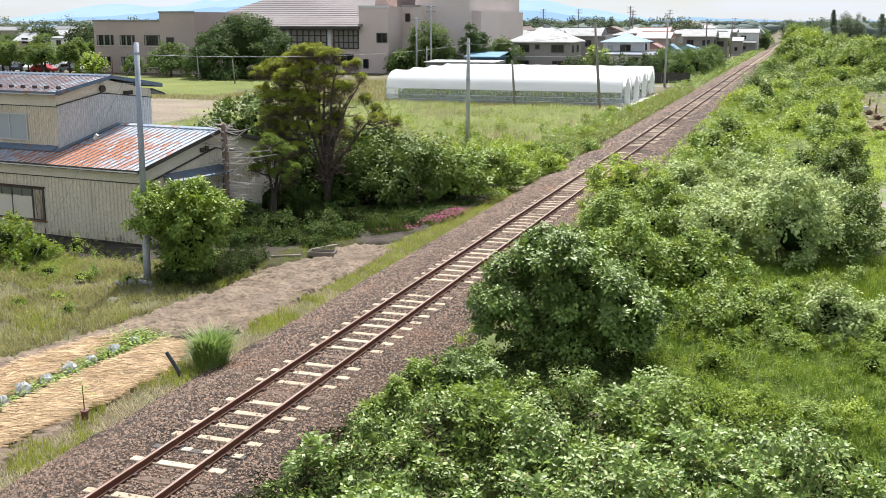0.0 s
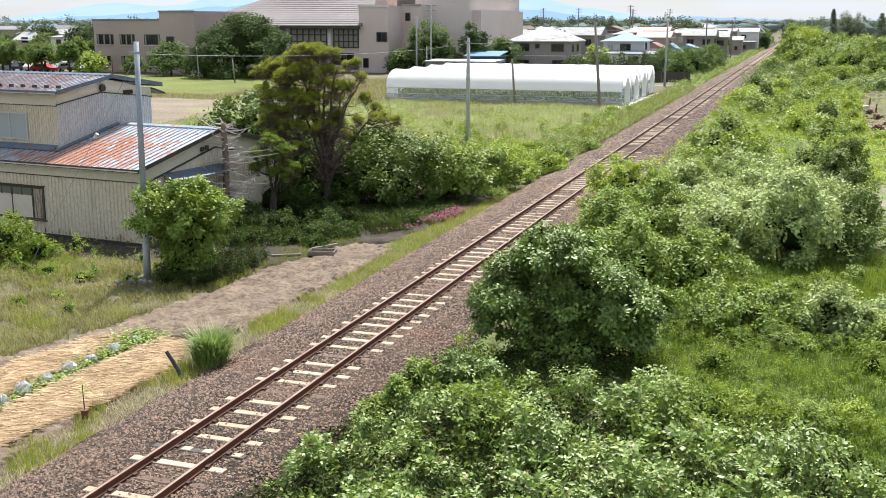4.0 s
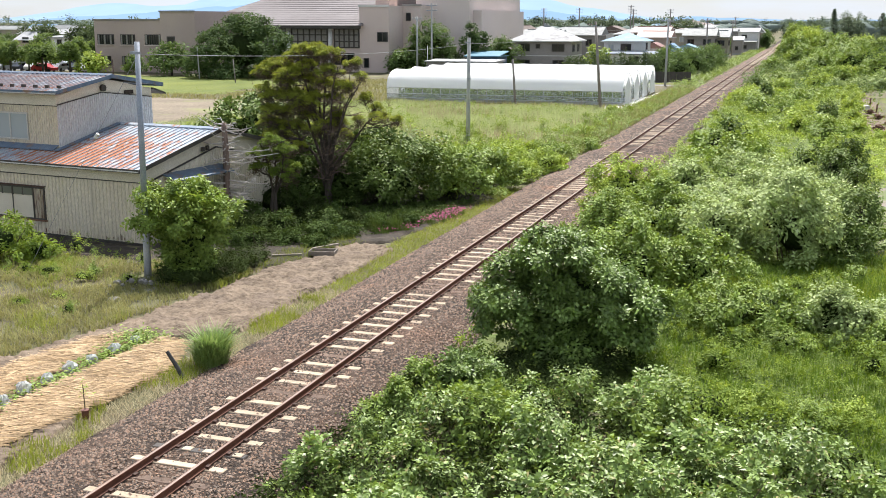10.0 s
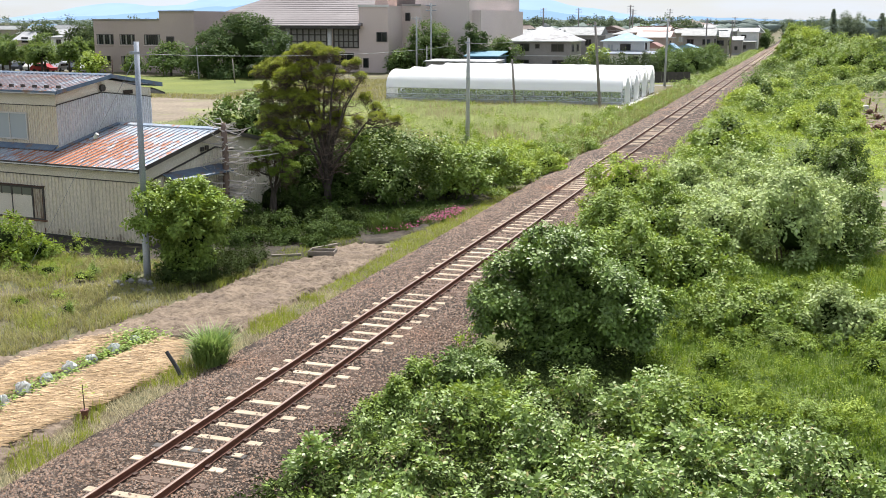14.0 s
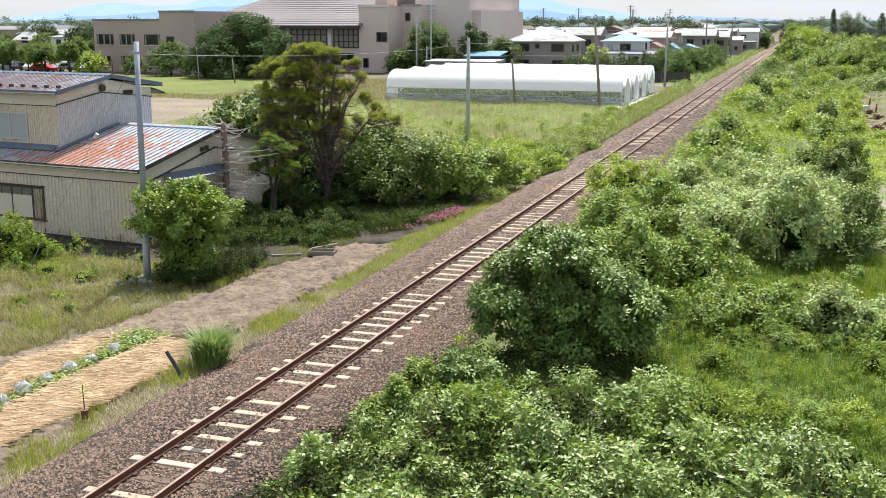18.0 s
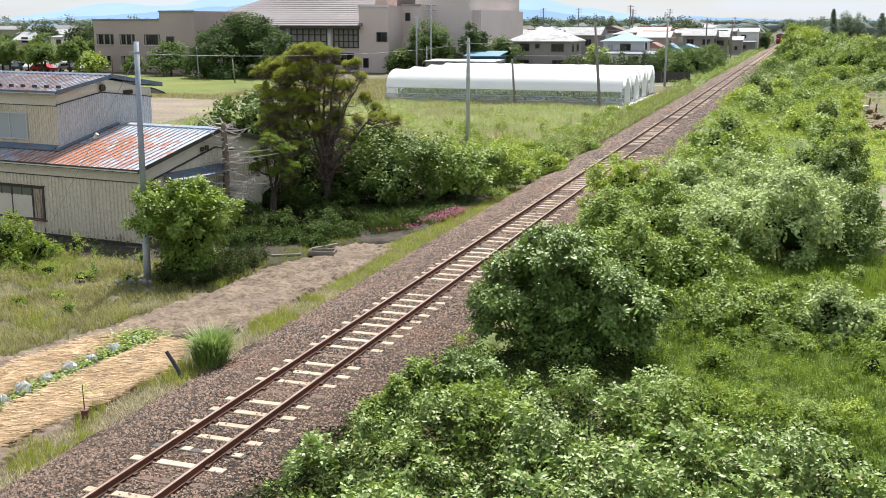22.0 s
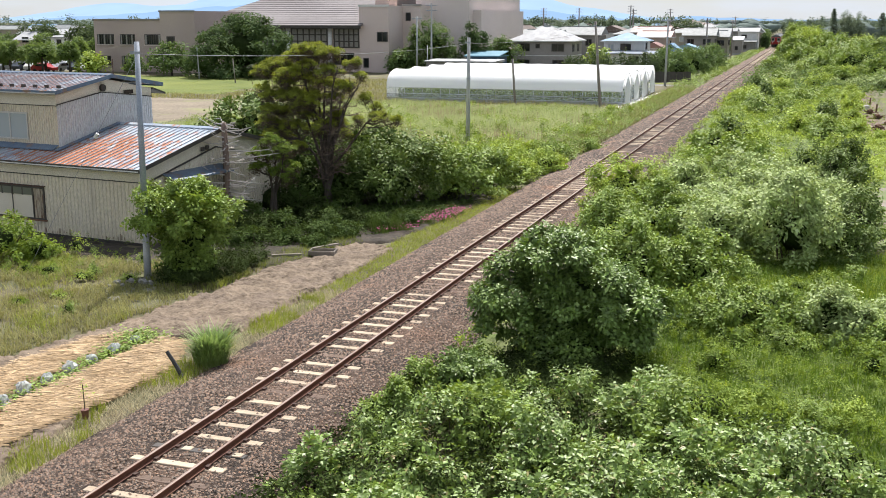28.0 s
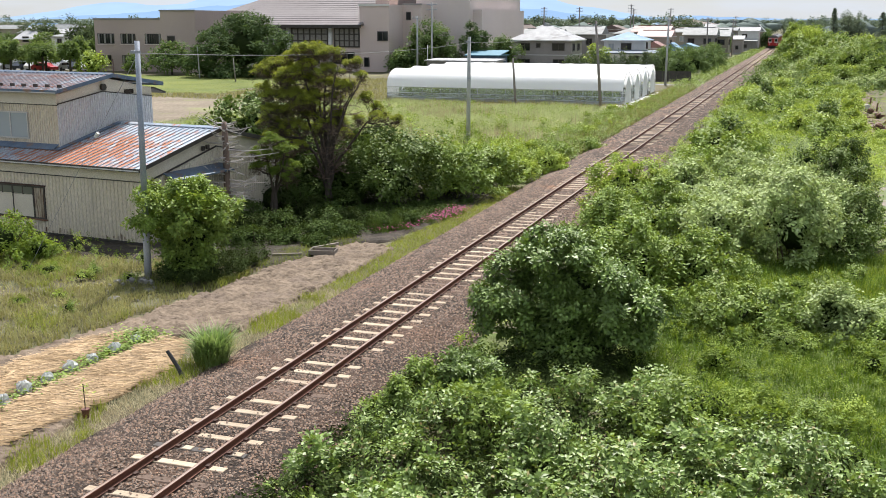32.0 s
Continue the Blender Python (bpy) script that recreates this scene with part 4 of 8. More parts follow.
def pole(x, y, h, r0, r1, label, material, dx=0.0, dy=0.0, arms=0, group="utility poles", split=0.0, clamp=True):
    p = thing("utility_pole", label, "utility pole", pose(x, y, 0), group)
    k = split or 0.0
    mid = lambda s: (dx * s, dy * s, h * s)
    if k:
        part("lower_shaft", Geo().tube([(0, 0, -0.3), mid(k)], [r0, r0 * 0.95], 16), M_CONC, p, "concrete lower shaft", True)
        part("upper_shaft", Geo().tube([mid(k - 0.01), mid(1)], [r0 * 0.9, r1], 16), material, p, "blue-grey steel upper shaft", True)
    else:
        part("shaft", Geo().tube([(0, 0, -0.3), mid(0.5), mid(1)], [r0, (r0 + r1) / 2, r1], 12), material, p, "", True)
    if clamp:
        for s in (0.955, 0.62):
            m = mid(s)
            part("band", Geo().tube([(m[0], m[1], m[2] - 0.04), (m[0], m[1], m[2] + 0.04)], r0 * 1.12 - (r0 - r1) * s, 12), M_STEELPOLE, p)
        m = mid(0.955)
        part("bracket", Geo().box(m[0] - 0.25, m[0] + 0.06, m[1] - 0.04, m[1] + 0.04, m[2] - 0.05, m[2] + 0.05), M_STEELPOLE, p)
    for i in range(arms):
        zz = h - 0.35 - i * 0.8
        arm = part("crossarm", Geo().box(-0.9, 0.9, -0.05, 0.05, zz - 0.05, zz + 0.05), M_STEELPOLE, p)
        for sx in (-0.8, -0.3, 0.3, 0.8):
            part("insulator", Geo().tube([(sx, 0, zz + 0.05), (sx, 0, zz + 0.3)], [0.06, 0.045], 8), M_WHITEP, arm)
    return p


def build_poles():
    pole(-21.08, 30.65, 7.95, 0.125, 0.084, "tall blue-grey steel pole on a concrete base", M_STEELPOLE, 0.1, 0.0, split=0.215)
    g = thing("meter_plate", "small white plate strapped to the pole", "plate", pose(-21.08, 30.52, 2.9))
    part("plate", Geo().box(-0.1, 0.1, -0.03, 0.02, -0.1, 0.1), M_WHITEP, g)
    pole(-22.8, 72.7, 7.45, 0.16, 0.11, "grey concrete utility pole in the weeds", M_CONC, 0.05, 0)
    pole(-29.05, 109.1, 4.7, 0.13, 0.1, "short leaning wooden pole by the greenhouse", M_POLEWOOD, -0.35, 0, clamp=False)
    pole(-19.8, 107.5, 8.5, 0.16, 0.11, "leaning weathered wooden utility pole", M_POLEWOOD, -0.75, 0)
    pole(-18.6, 148, 8.9, 0.16, 0.11, "grey utility pole by the hedge", M_CONC, 0.1, 0, 1)
    pole(-61.1, 167, 9.2, 0.17, 0.12, "grey utility pole by the school tower", M_CONC, 0, 0, 1)
    pole(-58.6, 167, 11.3, 0.17, 0.12, "tall utility pole by the school tower", M_CONC, 0, 0, 2)
    pole(-59.15, 166.5, 4.6, 0.08, 0.06, "slim white post by the school tower", M_WHITEP, 0, 0, clamp=False)
    pole(-86.6, 142.0, 4.7, 0.1, 0.08, "slim grey lamp post on the lawn", M_CONC, -0.2, 0, clamp=False)
    pole(-76.0, 134.0, 3.4, 0.09, 0.07, "slim post on the lawn", M_POLEWOOD, -0.3, 0, clamp=False)
    pole(-47.0, 300, 11.5, 0.2, 0.14, "far utility pole among the houses", M_POLEWOOD, 0, 0, 3)
    pole(-52.5, 330, 13.0, 0.2, 0.14, "far utility pole among the houses", M_POLEWOOD, 0, 0, 3)
    pole(-72.0, 300, 12.0, 0.2, 0.14, "far utility pole among the trees", M_POLEWOOD, 0, 0, 3)
    pole(-42.0, 340, 12.0, 0.2, 0.14, "far utility pole among the houses", M_POLEWOOD, 0, 0, 2)
    pole(-63.0, 305, 12.0, 0.2, 0.14, "far utility pole among the houses", M_POLEWOOD, 0, 0, 2)
    pole(-19.5, 215, 9.0, 0.17, 0.12, "dark utility pole beside the track", M_POLEWOOD, 0, 0, 1)
    pole(-18.0, 262, 8.6, 0.17, 0.12, "dark utility pole beside the track", M_POLEWOOD, 0, 0, 1)
    pole(-22.0, 330, 9.6, 0.17, 0.12, "dark utility pole beside the track", M_POLEWOOD, 0, 0, 1)
    wire("overhead_cable", [(-20.98, 30.65, 7.55), (-22.75, 72.7, 7.05), (-20.5, 107.5, 7.7), (-18.5, 148, 8.3)], 0.35)
    wire("overhead_cable", [(-18.5, 148, 8.6), (-19.5, 215, 8.6), (-18, 262, 8.2), (-22, 330, 9)], 0.8, 0.015)
    wire("guy_wire", [(-21.0, 30.6, 7.45), (-25.6, 30.1, 0.05)], 0.0, 0.008, "thin steel guy wire with a white insulator")
    ins = thing("guy_insulator", "small white porcelain insulator on the guy wire", "insulator", pose(-22.62, 30.42, 4.84))
    part("insulator", Geo().tube([(0.06, 0, 0.07), (-0.06, 0, -0.07)], 0.06, 8), M_WHITEP, ins)


# ---- buildings ----
def corr(geo, p0, u, n, length, z0, top, pitch=0.16, depth=0.035):
    """Ribbed sheet from p0 along u, its ribs standing out along n; top(s) gives the upper edge."""
    p0, u, n = Vector(p0), Vector(u), Vector(n)
    s, pts = 0.0, []
    while s < length - 1e-3:
        for a, o in ((0.0, 0.0), (0.5, 0.0), (0.62, depth), (0.88, depth)):
            if s + a * pitch < length:
                pts.append((s + a * pitch, o))
        s += pitch
    pts.append((length, 0.0))
    vs = []
    for a, o in pts:
        q = p0 + u * a + n * (o + 0.01)
        vs += [(q.x, q.y, z0), (q.x, q.y, top(a))]
    k = len(pts)
    fs = [(2 * i, 2 * i + 2, 2 * i + 3, 2 * i + 1) for i in range(k - 1)]
    b = [p0 - n * 0.02, p0 + u * length - n * 0.02]
    vs += [(b[0].x, b[0].y, z0), (b[0].x, b[0].y, top(0)), (b[1].x, b[1].y, z0), (b[1].x, b[1].y, top(length))]
    m = 2 * k
    fs += [(m, 0, 1, m + 1), (m + 2, m + 3, 2 * k - 1, 2 * k - 2)]
    return geo.add(vs, fs)


def slab(geo, x0, x1, y0, z0, y1, z1, th):
    vs = [(x0, y0, z0), (x1, y0, z0), (x1, y1, z1), (x0, y1, z1), (x0, y0, z0 - th), (x1, y0, z0 - th), (x1, y1, z1 - th), (x0, y1, z1 - th)]
    return geo.add(vs, [(0, 1, 2, 3), (7, 6, 5, 4), (0, 4, 5, 1), (1, 5, 6, 2), (2, 6, 7, 3), (3, 7, 4, 0)])


def batten_roof(parent, x0, x1, y0, z0, y1, z1, material, edge, pitch=0.29):
    """A sheet roof plane with standing battens and an eave trim."""
    r = part("roof", slab(Geo(), x0, x1, y0, z0, y1, z1, 0.05), material, parent)
    me = Geo()
    dz = (z1 - z0) / (y1 - y0)
    me.add([(-0.017, y0, z0), (0.017, y0, z0), (0.011, y0, z0 + 0.04), (-0.011, y0, z0 + 0.04),
            (-0.017, y1, z1), (0.017, y1, z1), (0.011, y1, z1 + 0.04), (-0.011, y1, z1 + 0.04)],
           [(0, 1, 2, 3), (7, 6, 5, 4), (0, 4, 5, 1), (1, 5, 6, 2), (2, 6, 7, 3), (3, 7, 4, 0)])
    me = me.mesh("batten")
    me.materials.append(M_BATTEN)
    x = x1 - 0.03
    while x > x0:
        b = new("batten", me)
        b.parent = r
        b.matrix_basis = pose(x, 0, 0.001)
        x -= pitch
    part("eave_trim", Geo().box(x0, x1 + 0.01, y0 - 0.035 if y1 > y0 else y0 + 0.003, y0 - 0.003 if y1 > y0 else y0 + 0.035, z0 - 0.12, z0 + 0.02), edge, r)
    g = Geo()
    g.add([(x1 + 0.003, y0, z0 - 0.11), (x1 + 0.04, y0, z0 - 0.11), (x1 + 0.04, y1, z1 - 0.11), (x1 + 0.003, y1, z1 - 0.11),
           (x1 + 0.003, y0, z0 + 0.05), (x1 + 0.04, y0, z0 + 0.05), (x1 + 0.04, y1, z1 + 0.05), (x1 + 0.003, y1, z1 + 0.05)],
          [(3, 2, 1, 0), (4, 5, 6, 7), (0, 1, 5, 4), (1, 2, 6, 5), (2, 3, 7, 6), (3, 0, 4, 7)])
    part("verge_trim", g, edge, r)
    return r


def window_part(parent, x0, x1, y, z0, z1, panes=2, frame_mat=None, pane_mat=None, fr=0.06, facing="y", out=0.05, rows=1, curtains=()):
    """A framed window that stands on a wall facing -y (or +x): frame, glazing bars and recessed panes."""
    frame_mat, pane_mat = frame_mat or M_FRAME, pane_mat or M_WINDK
    g = Geo()

    def bx(geo, a0, a1, d0, d1, c0, c1):
        if facing == "y":
            geo.box(a0, a1, y - d1, y - d0, c0, c1)
        else:
            geo.box(y + d0, y + d1, a0, a1, c0, c1)
    bx(g, x0, x1, 0.0, out, z0, z0 + fr)
    bx(g, x0, x1, 0.0, out, z1 - fr, z1)
    bx(g, x0, x0 + fr, 0.0, out - 0.004, z0 + fr, z1 - fr)
    bx(g, x1 - fr, x1, 0.0, out - 0.004, z0 + fr, z1 - fr)
    bars = []
    for i in range(1, panes):
        xx = x0 + (x1 - x0 - fr) * i / panes
        bars.append(Geo())
        bx(bars[-1], xx, xx + fr, 0.0, out - 0.004, z0 + fr, z1 - fr)
    for j in range(1, rows):
        zz = z0 + (z1 - z0) * j / rows
        bars.append(Geo())
        bx(bars[-1], x0 + fr, x1 - fr, 0.0, out - 0.008, zz - fr * 0.4, zz + fr * 0.4)
    w = part("window", g, frame_mat, parent)
    for bar in bars:
        part("glazing_bar", bar, frame_mat, w)
    for i in range(panes):
        a = x0 + (x1 - x0 - fr) * i / panes + fr
        b = x0 + (x1 - x0 - fr) * (i + 1) / panes
        p = Geo()
        bx(p, a, b, 0.002, out * 0.35, z0 + fr, z1 - fr)
        part("pane", p, M_CURTAIN if i in curtains else pane_mat, w)
    return w


def build_warehouse():
    w = thing("warehouse", "beige sheet-clad warehouse with a rusty blue batten roof and upper storey", "warehouse", pose(-24.22, 35.04, 0, 0, 0, -7.03))
    X0 = -22.0
    ze, zr, ye, yr = 3.05, 4.17, -0.35, 4.75
    sl = (zr - ze) / (yr - ye)
    lower = lambda y: ze - 0.06 + sl * (min(y, 9.5 - y) - ye)
    # core walls
    part("front_wall", Geo().box(X0, 0, 0.02, 0.16, 0, 2.98), M_SIDING, w)
    g = Geo()
    prof = [(0.16, 0), (9.34, 0), (9.34, lower(9.34) - 0.02), (4.75, lower(4.75) - 0.02), (0.16, lower(0.16) - 0.02)]
    part("gable_wall", g.extrude(prof, (-0.14, 0, 0), (0.12, 0, 0), (0, 1, 0), (0, 0, 1)), M_CREAM, w, "cream painted gable wall")
    part("back_wall", Geo().box(X0, -0.14, 9.36, 9.5, 0, 2.98), M_SIDING, w)
    part("side_wall", Geo().box(X0 - 0.14, X0, 0.02, 9.5, 0, 2.98), M_SIDING, w)
    part("plinth", Geo().box(X0, 0.03, -0.03, 0.017, 0, 0.12), M_DARKTRIM, w)
    # cladding
    part("siding", corr(Geo(), (X0, 0.0, 0), (1, 0, 0), (0, -1, 0), 22.0, 0.12, lambda s: 2.5, 0.19), M_SIDING, w, "ribbed beige sheet siding")
    part("fascia_board", Geo().box(X0, 0.02, -0.045, 0.016, 2.53, 2.98), M_CREAM, w, "cream board under the eave")
    part("drip_strip", Geo().box(X0, 0.04, -0.06, 0.014, 2.49, 2.527), M_DARKTRIM, w)
    part("siding", corr(Geo(), (0.0, 0.0, 0), (0, 1, 0), (1, 0, 0), 9.5, 0.12, lambda s: lower(s) - 0.75), M_CREAM, w, "ribbed cream gable siding")
    gs = Geo()
    for (a, b) in ((0.0, 4.75), (4.75, 9.5)):
        za, zb = lower(a) - 0.72, lower(b) - 0.72
        gs.add([(0.0, a, za), (0.06, a, za), (0.06, b, zb), (0.0, b, zb), (0.0, a, za + 0.05), (0.06, a, za + 0.05), (0.06, b, zb + 0.05), (0.0, b, zb + 0.05)],
               [(3, 2, 1, 0), (4, 5, 6, 7), (0, 1, 5, 4), (1, 2, 6, 5), (2, 3, 7, 6), (3, 0, 4, 7)])
    part("gable_strip", gs, M_DARKTRIM, w)
    batten_roof(w, X0 - 0.3, 0.33, ye, ze, yr, zr, M_ROOF, M_DARKTRIM)
    batten_roof(w, X0 - 0.3, 0.33, 9.85, ze, yr, zr, M_ROOF, M_DARKTRIM)
    part("ridge_cap", Geo().extrude([(-0.16, -0.02), (0, 0.05), (0.16, -0.02), (0.16, 0.02), (0, 0.09), (-0.16, 0.02)], (X0 - 0.3, yr, zr), (-X0 + 0.63, 0, 0), (0, 1, 0), (0, 0, 1)), M_ROOF, w)
    for k in range(2):
        part("vent", Geo().box(0.02, 0.1, 3.75 + k * 0.3, 3.92 + k * 0.3, 3.32 + k * 0.03, 3.5 + k * 0.03), M_DARKTRIM, w)
    # side canopy
    g = Geo().add([(0.03, 1.3, 2.70), (0.75, 1.3, 2.46), (0.75, 5.0, 2.46), (0.03, 5.0, 2.70), (0.03, 1.3, 2.64), (0.75, 1.3, 2.40), (0.75, 5.0, 2.40), (0.03, 5.0, 2.64)],
                  [(0, 1, 2, 3), (7, 6, 5, 4), (0, 4, 5, 1), (1, 5, 6, 2), (2, 6, 7, 3), (3, 7, 4, 0)])
    c = part("canopy", g, M_BLUETRIM, w, "small faded blue canopy roof")
    for yy in (1.4, 4.85):
        part("bracket", Geo().box(0.03, 0.7, yy, yy + 0.05, 2.36, 2.40), M_DARKTRIM, c)
    # boarded window in the front
    b = part("boarded_window", Geo().box(-7.9, -4.95, -0.09, -0.035, 0.66, 0.72).box(-7.9, -4.95, -0.09, -0.035, 1.94, 2.02).box(-5.02, -4.95, -0.09, -0.035, 0.72, 1.94).box(-5.62, -5.56, -0.085, -0.035, 0.72, 1.94).box(-6.75, -6.70, -0.085, -0.035, 0.72, 1.94).box(-7.9, -7.84, -0.09, -0.035, 0.72, 1.94), M_DARKTRIM, w)
    part("board", Geo().box(-7.84, -6.75, -0.07, -0.036, 0.72, 1.62), M_CREAM, b)
    part("board", Geo().box(-6.70, -5.62, -0.07, -0.036, 0.72, 1.62), M_CREAM, b)
    part("board", corr(Geo(), (-5.56, -0.04, 0), (1, 0, 0), (0, -1, 0), 0.54, 0.72, lambda s: 1.94, 0.135), M_DRIP, b, "ribbed beige sheet streaked with rust")
    for x0 in (-7.84, -7.29, -6.70, -6.15):
        part("transom_pane", Geo().box(x0, x0 + 0.5, -0.062, -0.036, 1.65, 1.94), M_WINGREEN, b, "dusty grey-green pane")
        part("transom_bar", Geo().box(x0 + 0.5, x0 + 0.55, -0.07, -0.036, 1.62, 1.94), M_DARKTRIM, b)
    part("head_flashing", Geo().box(-7.98, -4.9, -0.13, -0.03, 2.02, 2.06), M_IRON, b, "grey sheet flashing")
    part("window_sill", Geo().box(-7.95, -4.9, -0.11, -0.03, 0.60, 0.66), M_RUSTSILL, b, "rusted sill")
    rr = random.Random(4)
    for k in range(26):   # rust and dirt streaks where the sheets meet the ground
        x0 = rr.uniform(-6.0, -0.6)
        z0 = rr.uniform(0.13, 0.2)
        part("rust_streak", Geo().box(x0, x0 + rr.uniform(0.03, 0.12), -0.041, -0.037, z0, z0 + rr.uniform(0.05, 0.22)), M_DRIP, w, "rust streak at the foot of the sheet")
    part("gutter", Geo().box(X0 - 0.3, 0.3, -0.40, -0.35, 2.955, 3.005), M_GUTTER, w, "pale thin gutter")
    # blue flashing where the upper storey meets the lower roof
    zf = lambda y: ze + sl * (y - ye) + 0.075
    part("flashing", slab(Geo(), -18.0, -5.33, 0.93, zf(0.93), 1.26, zf(1.26) + 0.1, 0.03), M_BLUETRIM, w, "faded blue flashing")
    part("flashing", slab(Geo(), -5.27, -5.0, 0.93, zf(0.93), 4.7, zf(4.7), 0.03), M_BLUETRIM, w, "faded blue flashing")
    # upper storey
    U0, U1, ya, yb, yc = -18.0, -5.33, 1.3, 7.1, 4.2
    zt, za = 5.62, 6.22
    up = lambda y: zt + (za - zt) * (1 - abs(y - yc) / (yc - ya + 0.3))
    part("upper_front_wall", Geo().box(U0, U1, ya, ya + 0.14, 3.2, 5.66), M_SIDING, w)
    prof = [(ya + 0.14, 3.2), (yb - 0.14, 3.2), (yb - 0.14, up(yb) - 0.06), (yc, za - 0.06), (ya + 0.14, up(ya) - 0.06)]
    part("upper_gable_wall", Geo().extrude(prof, (U1 - 0.14, 0, 0), (0.13, 0, 0), (0, 1, 0), (0, 0, 1)), M_CREAM, w, "cream upper gable wall")
    part("upper_back_wall", Geo().box(U0, U1, yb - 0.138, yb, 3.2, 5.62), M_SIDING, w)
    part("siding", corr(Geo(), (U0, ya, 0), (1, 0, 0), (0, -1, 0), U1 - U0, 3.35, lambda s: 5.18, 0.13), M_SIDING, w, "ribbed beige sheet siding")
    part("fascia_board", Geo().box(U0, U1 + 0.02, ya - 0.04, ya - 0.003, 5.2, 5.64), M_CREAM, w, "cream board under the eave")
    part("siding", corr(Geo(), (U1, ya, 0), (0, 1, 0), (1, 0, 0), yb - ya, 3.25, lambda s: 5.2 + min(s, 2.6, (yb - ya - s) * 0.9) * 0.145, 0.13), M_SIDING2, w, "ribbed grey-white gable siding")
    part("drip_strip", Geo().box(U0, U1 + 0.05, ya - 0.055, ya - 0.004, 5.165, 5.198), M_DARKTRIM, w)
    gs = Geo()
    for a, b in ((ya, ya + 2.6), (ya + 2.6, yb)):
        za2, zb2 = 5.2 + min(a - ya, 2.6, (yb - a) * 0.9) * 0.145, 5.2 + min(b - ya, 2.6, (yb - b) * 0.9) * 0.145
        gs.add([(U1, a, za2), (U1 + 0.06, a, za2), (U1 + 0.06, b, zb2), (U1, b, zb2), (U1, a, za2 + 0.04), (U1 + 0.06, a, za2 + 0.04), (U1 + 0.06, b, zb2 + 0.04), (U1, b, zb2 + 0.04)],
               [(3, 2, 1, 0), (4, 5, 6, 7), (0, 1, 5, 4), (1, 2, 6, 5), (2, 3, 7, 6), (3, 0, 4, 7)])
    part("gable_strip", gs, M_DARKTRIM, w)
    r1 = batten_roof(w, U0 - 0.3, U1 + 0.4, ya - 0.33, 5.80, yc, 6.31, M_ROOFDK, M_BLUETRIM, 0.25)
    batten_roof(w, U0 - 0.3, U1 + 0.4, yb + 0.33, 5.80, yc, 6.31, M_ROOFDK, M_BLUETRIM, 0.25)
    part("ridge_cap", Geo().extrude([(-0.16, -0.03), (0, 0.03), (0.16, -0.03), (0.16, 0.02), (0, 0.08), (-0.16, 0.02)], (U0 - 0.3, yc, 6.31), (U1 - U0 + 0.7, 0, 0), (0, 1, 0), (0, 0, 1)), M_BLUETRIM, w)
    part("gutter", Geo().box(U0 - 0.3, U1 + 0.35, ya - 0.38, ya - 0.335, 5.685, 5.73), M_GUTTER, w, "pale thin gutter")
    for k in range(14):
        part("snow_guard", Geo().box(-5.3 - k * 0.66, -5.1 - k * 0.66, ya + 0.05, ya + 0.12, 5.90, 6.02), M_DARKTRIM, r1)
    window_part(w, -9.0, -6.95, ya - 0.03, 3.72, 4.86, 2, M_FRAME, M_WINLT, 0.06)
    part("round_vent", Geo().tube([(U1 + 0.02, 3.95, 5.78), (U1 + 0.14, 3.95, 5.78)], 0.15, 14), M_DARKTRIM, w)
    part("torn_patch", Geo().box(U1 + 0.005, U1 + 0.02, 5.3, 5.9, 5.42, 5.6), M_DARKDIRT, w, "grey torn patch on the gable")
    part("antenna_pole", Geo().tube([(-6.5, 6.0, 6.0), (-6.5, 6.0, 6.9)], 0.02, 6), M_IRON, w)
    # lower back roof edge seen behind the pole
    part("back_roof_edge", slab(Geo(), -9.0, -5.5, 7.45, 5.60, 8.3, 5.34, 0.08), M_DARKTRIM, w, "dark back roof edge")


M_W_GREY = noisy("grey stucco", (0.33, 0.305, 0.29), (0.38, 0.355, 0.335), 0.8, 0.8, 0.1, 20)
M_W_WHITE = noisy("off-white stucco", (0.72, 0.72, 0.70), (0.78, 0.77, 0.75), 0.8, 0.8, 0.1, 20)
M_W_OLIVE = noisy("olive beige cladding", (0.34, 0.315, 0.25), (0.39, 0.36, 0.285), 0.8, 0.8, 0.1, 20)
M_W_DARK = noisy("dark grey cladding", (0.26, 0.25, 0.245), (0.32, 0.31, 0.30), 0.8, 0.8, 0.1, 20)
M_W_PINK = noisy("pink beige cladding", (0.42, 0.345, 0.30), (0.48, 0.40, 0.35), 0.8, 0.8, 0.1, 20)
M_W_BLUE = noisy("dark blue cladding", (0.06, 0.10, 0.15), (0.09, 0.13, 0.19), 0.8, 0.7, 0.1, 20)
M_R_PALE = noisy("pale metal roof", (0.35, 0.36, 0.37), (0.45, 0.46, 0.47), 0.8, 0.65, 0.1, 20, stain=(0.20, 0.20, 0.20), stain_scale=0.5, stain_cut=0.58, spec=0.2)
M_R_GREY = noisy("grey metal roof", (0.25, 0.265, 0.265), (0.32, 0.335, 0.335), 0.8, 0.65, 0.1, 20, stain=(0.20, 0.20, 0.20), stain_scale=0.5, stain_cut=0.58, spec=0.2)
M_R_BLUE = noisy("light blue metal roof", (0.19, 0.32, 0.47), (0.26, 0.39, 0.53), 0.8, 0.65, 0.1, 20, stain=(0.20, 0.20, 0.20), stain_scale=0.5, stain_cut=0.58, spec=0.2)
M_R_CYAN = noisy("bright blue shed roof", (0.09, 0.25, 0.35), (0.12, 0.29, 0.40), 0.8, 0.4, 0.1, 20)
M_R_RED = noisy("faded red metal roof", (0.30, 0.155, 0.13), (0.36, 0.20, 0.17), 0.8, 0.45, 0.1, 20)
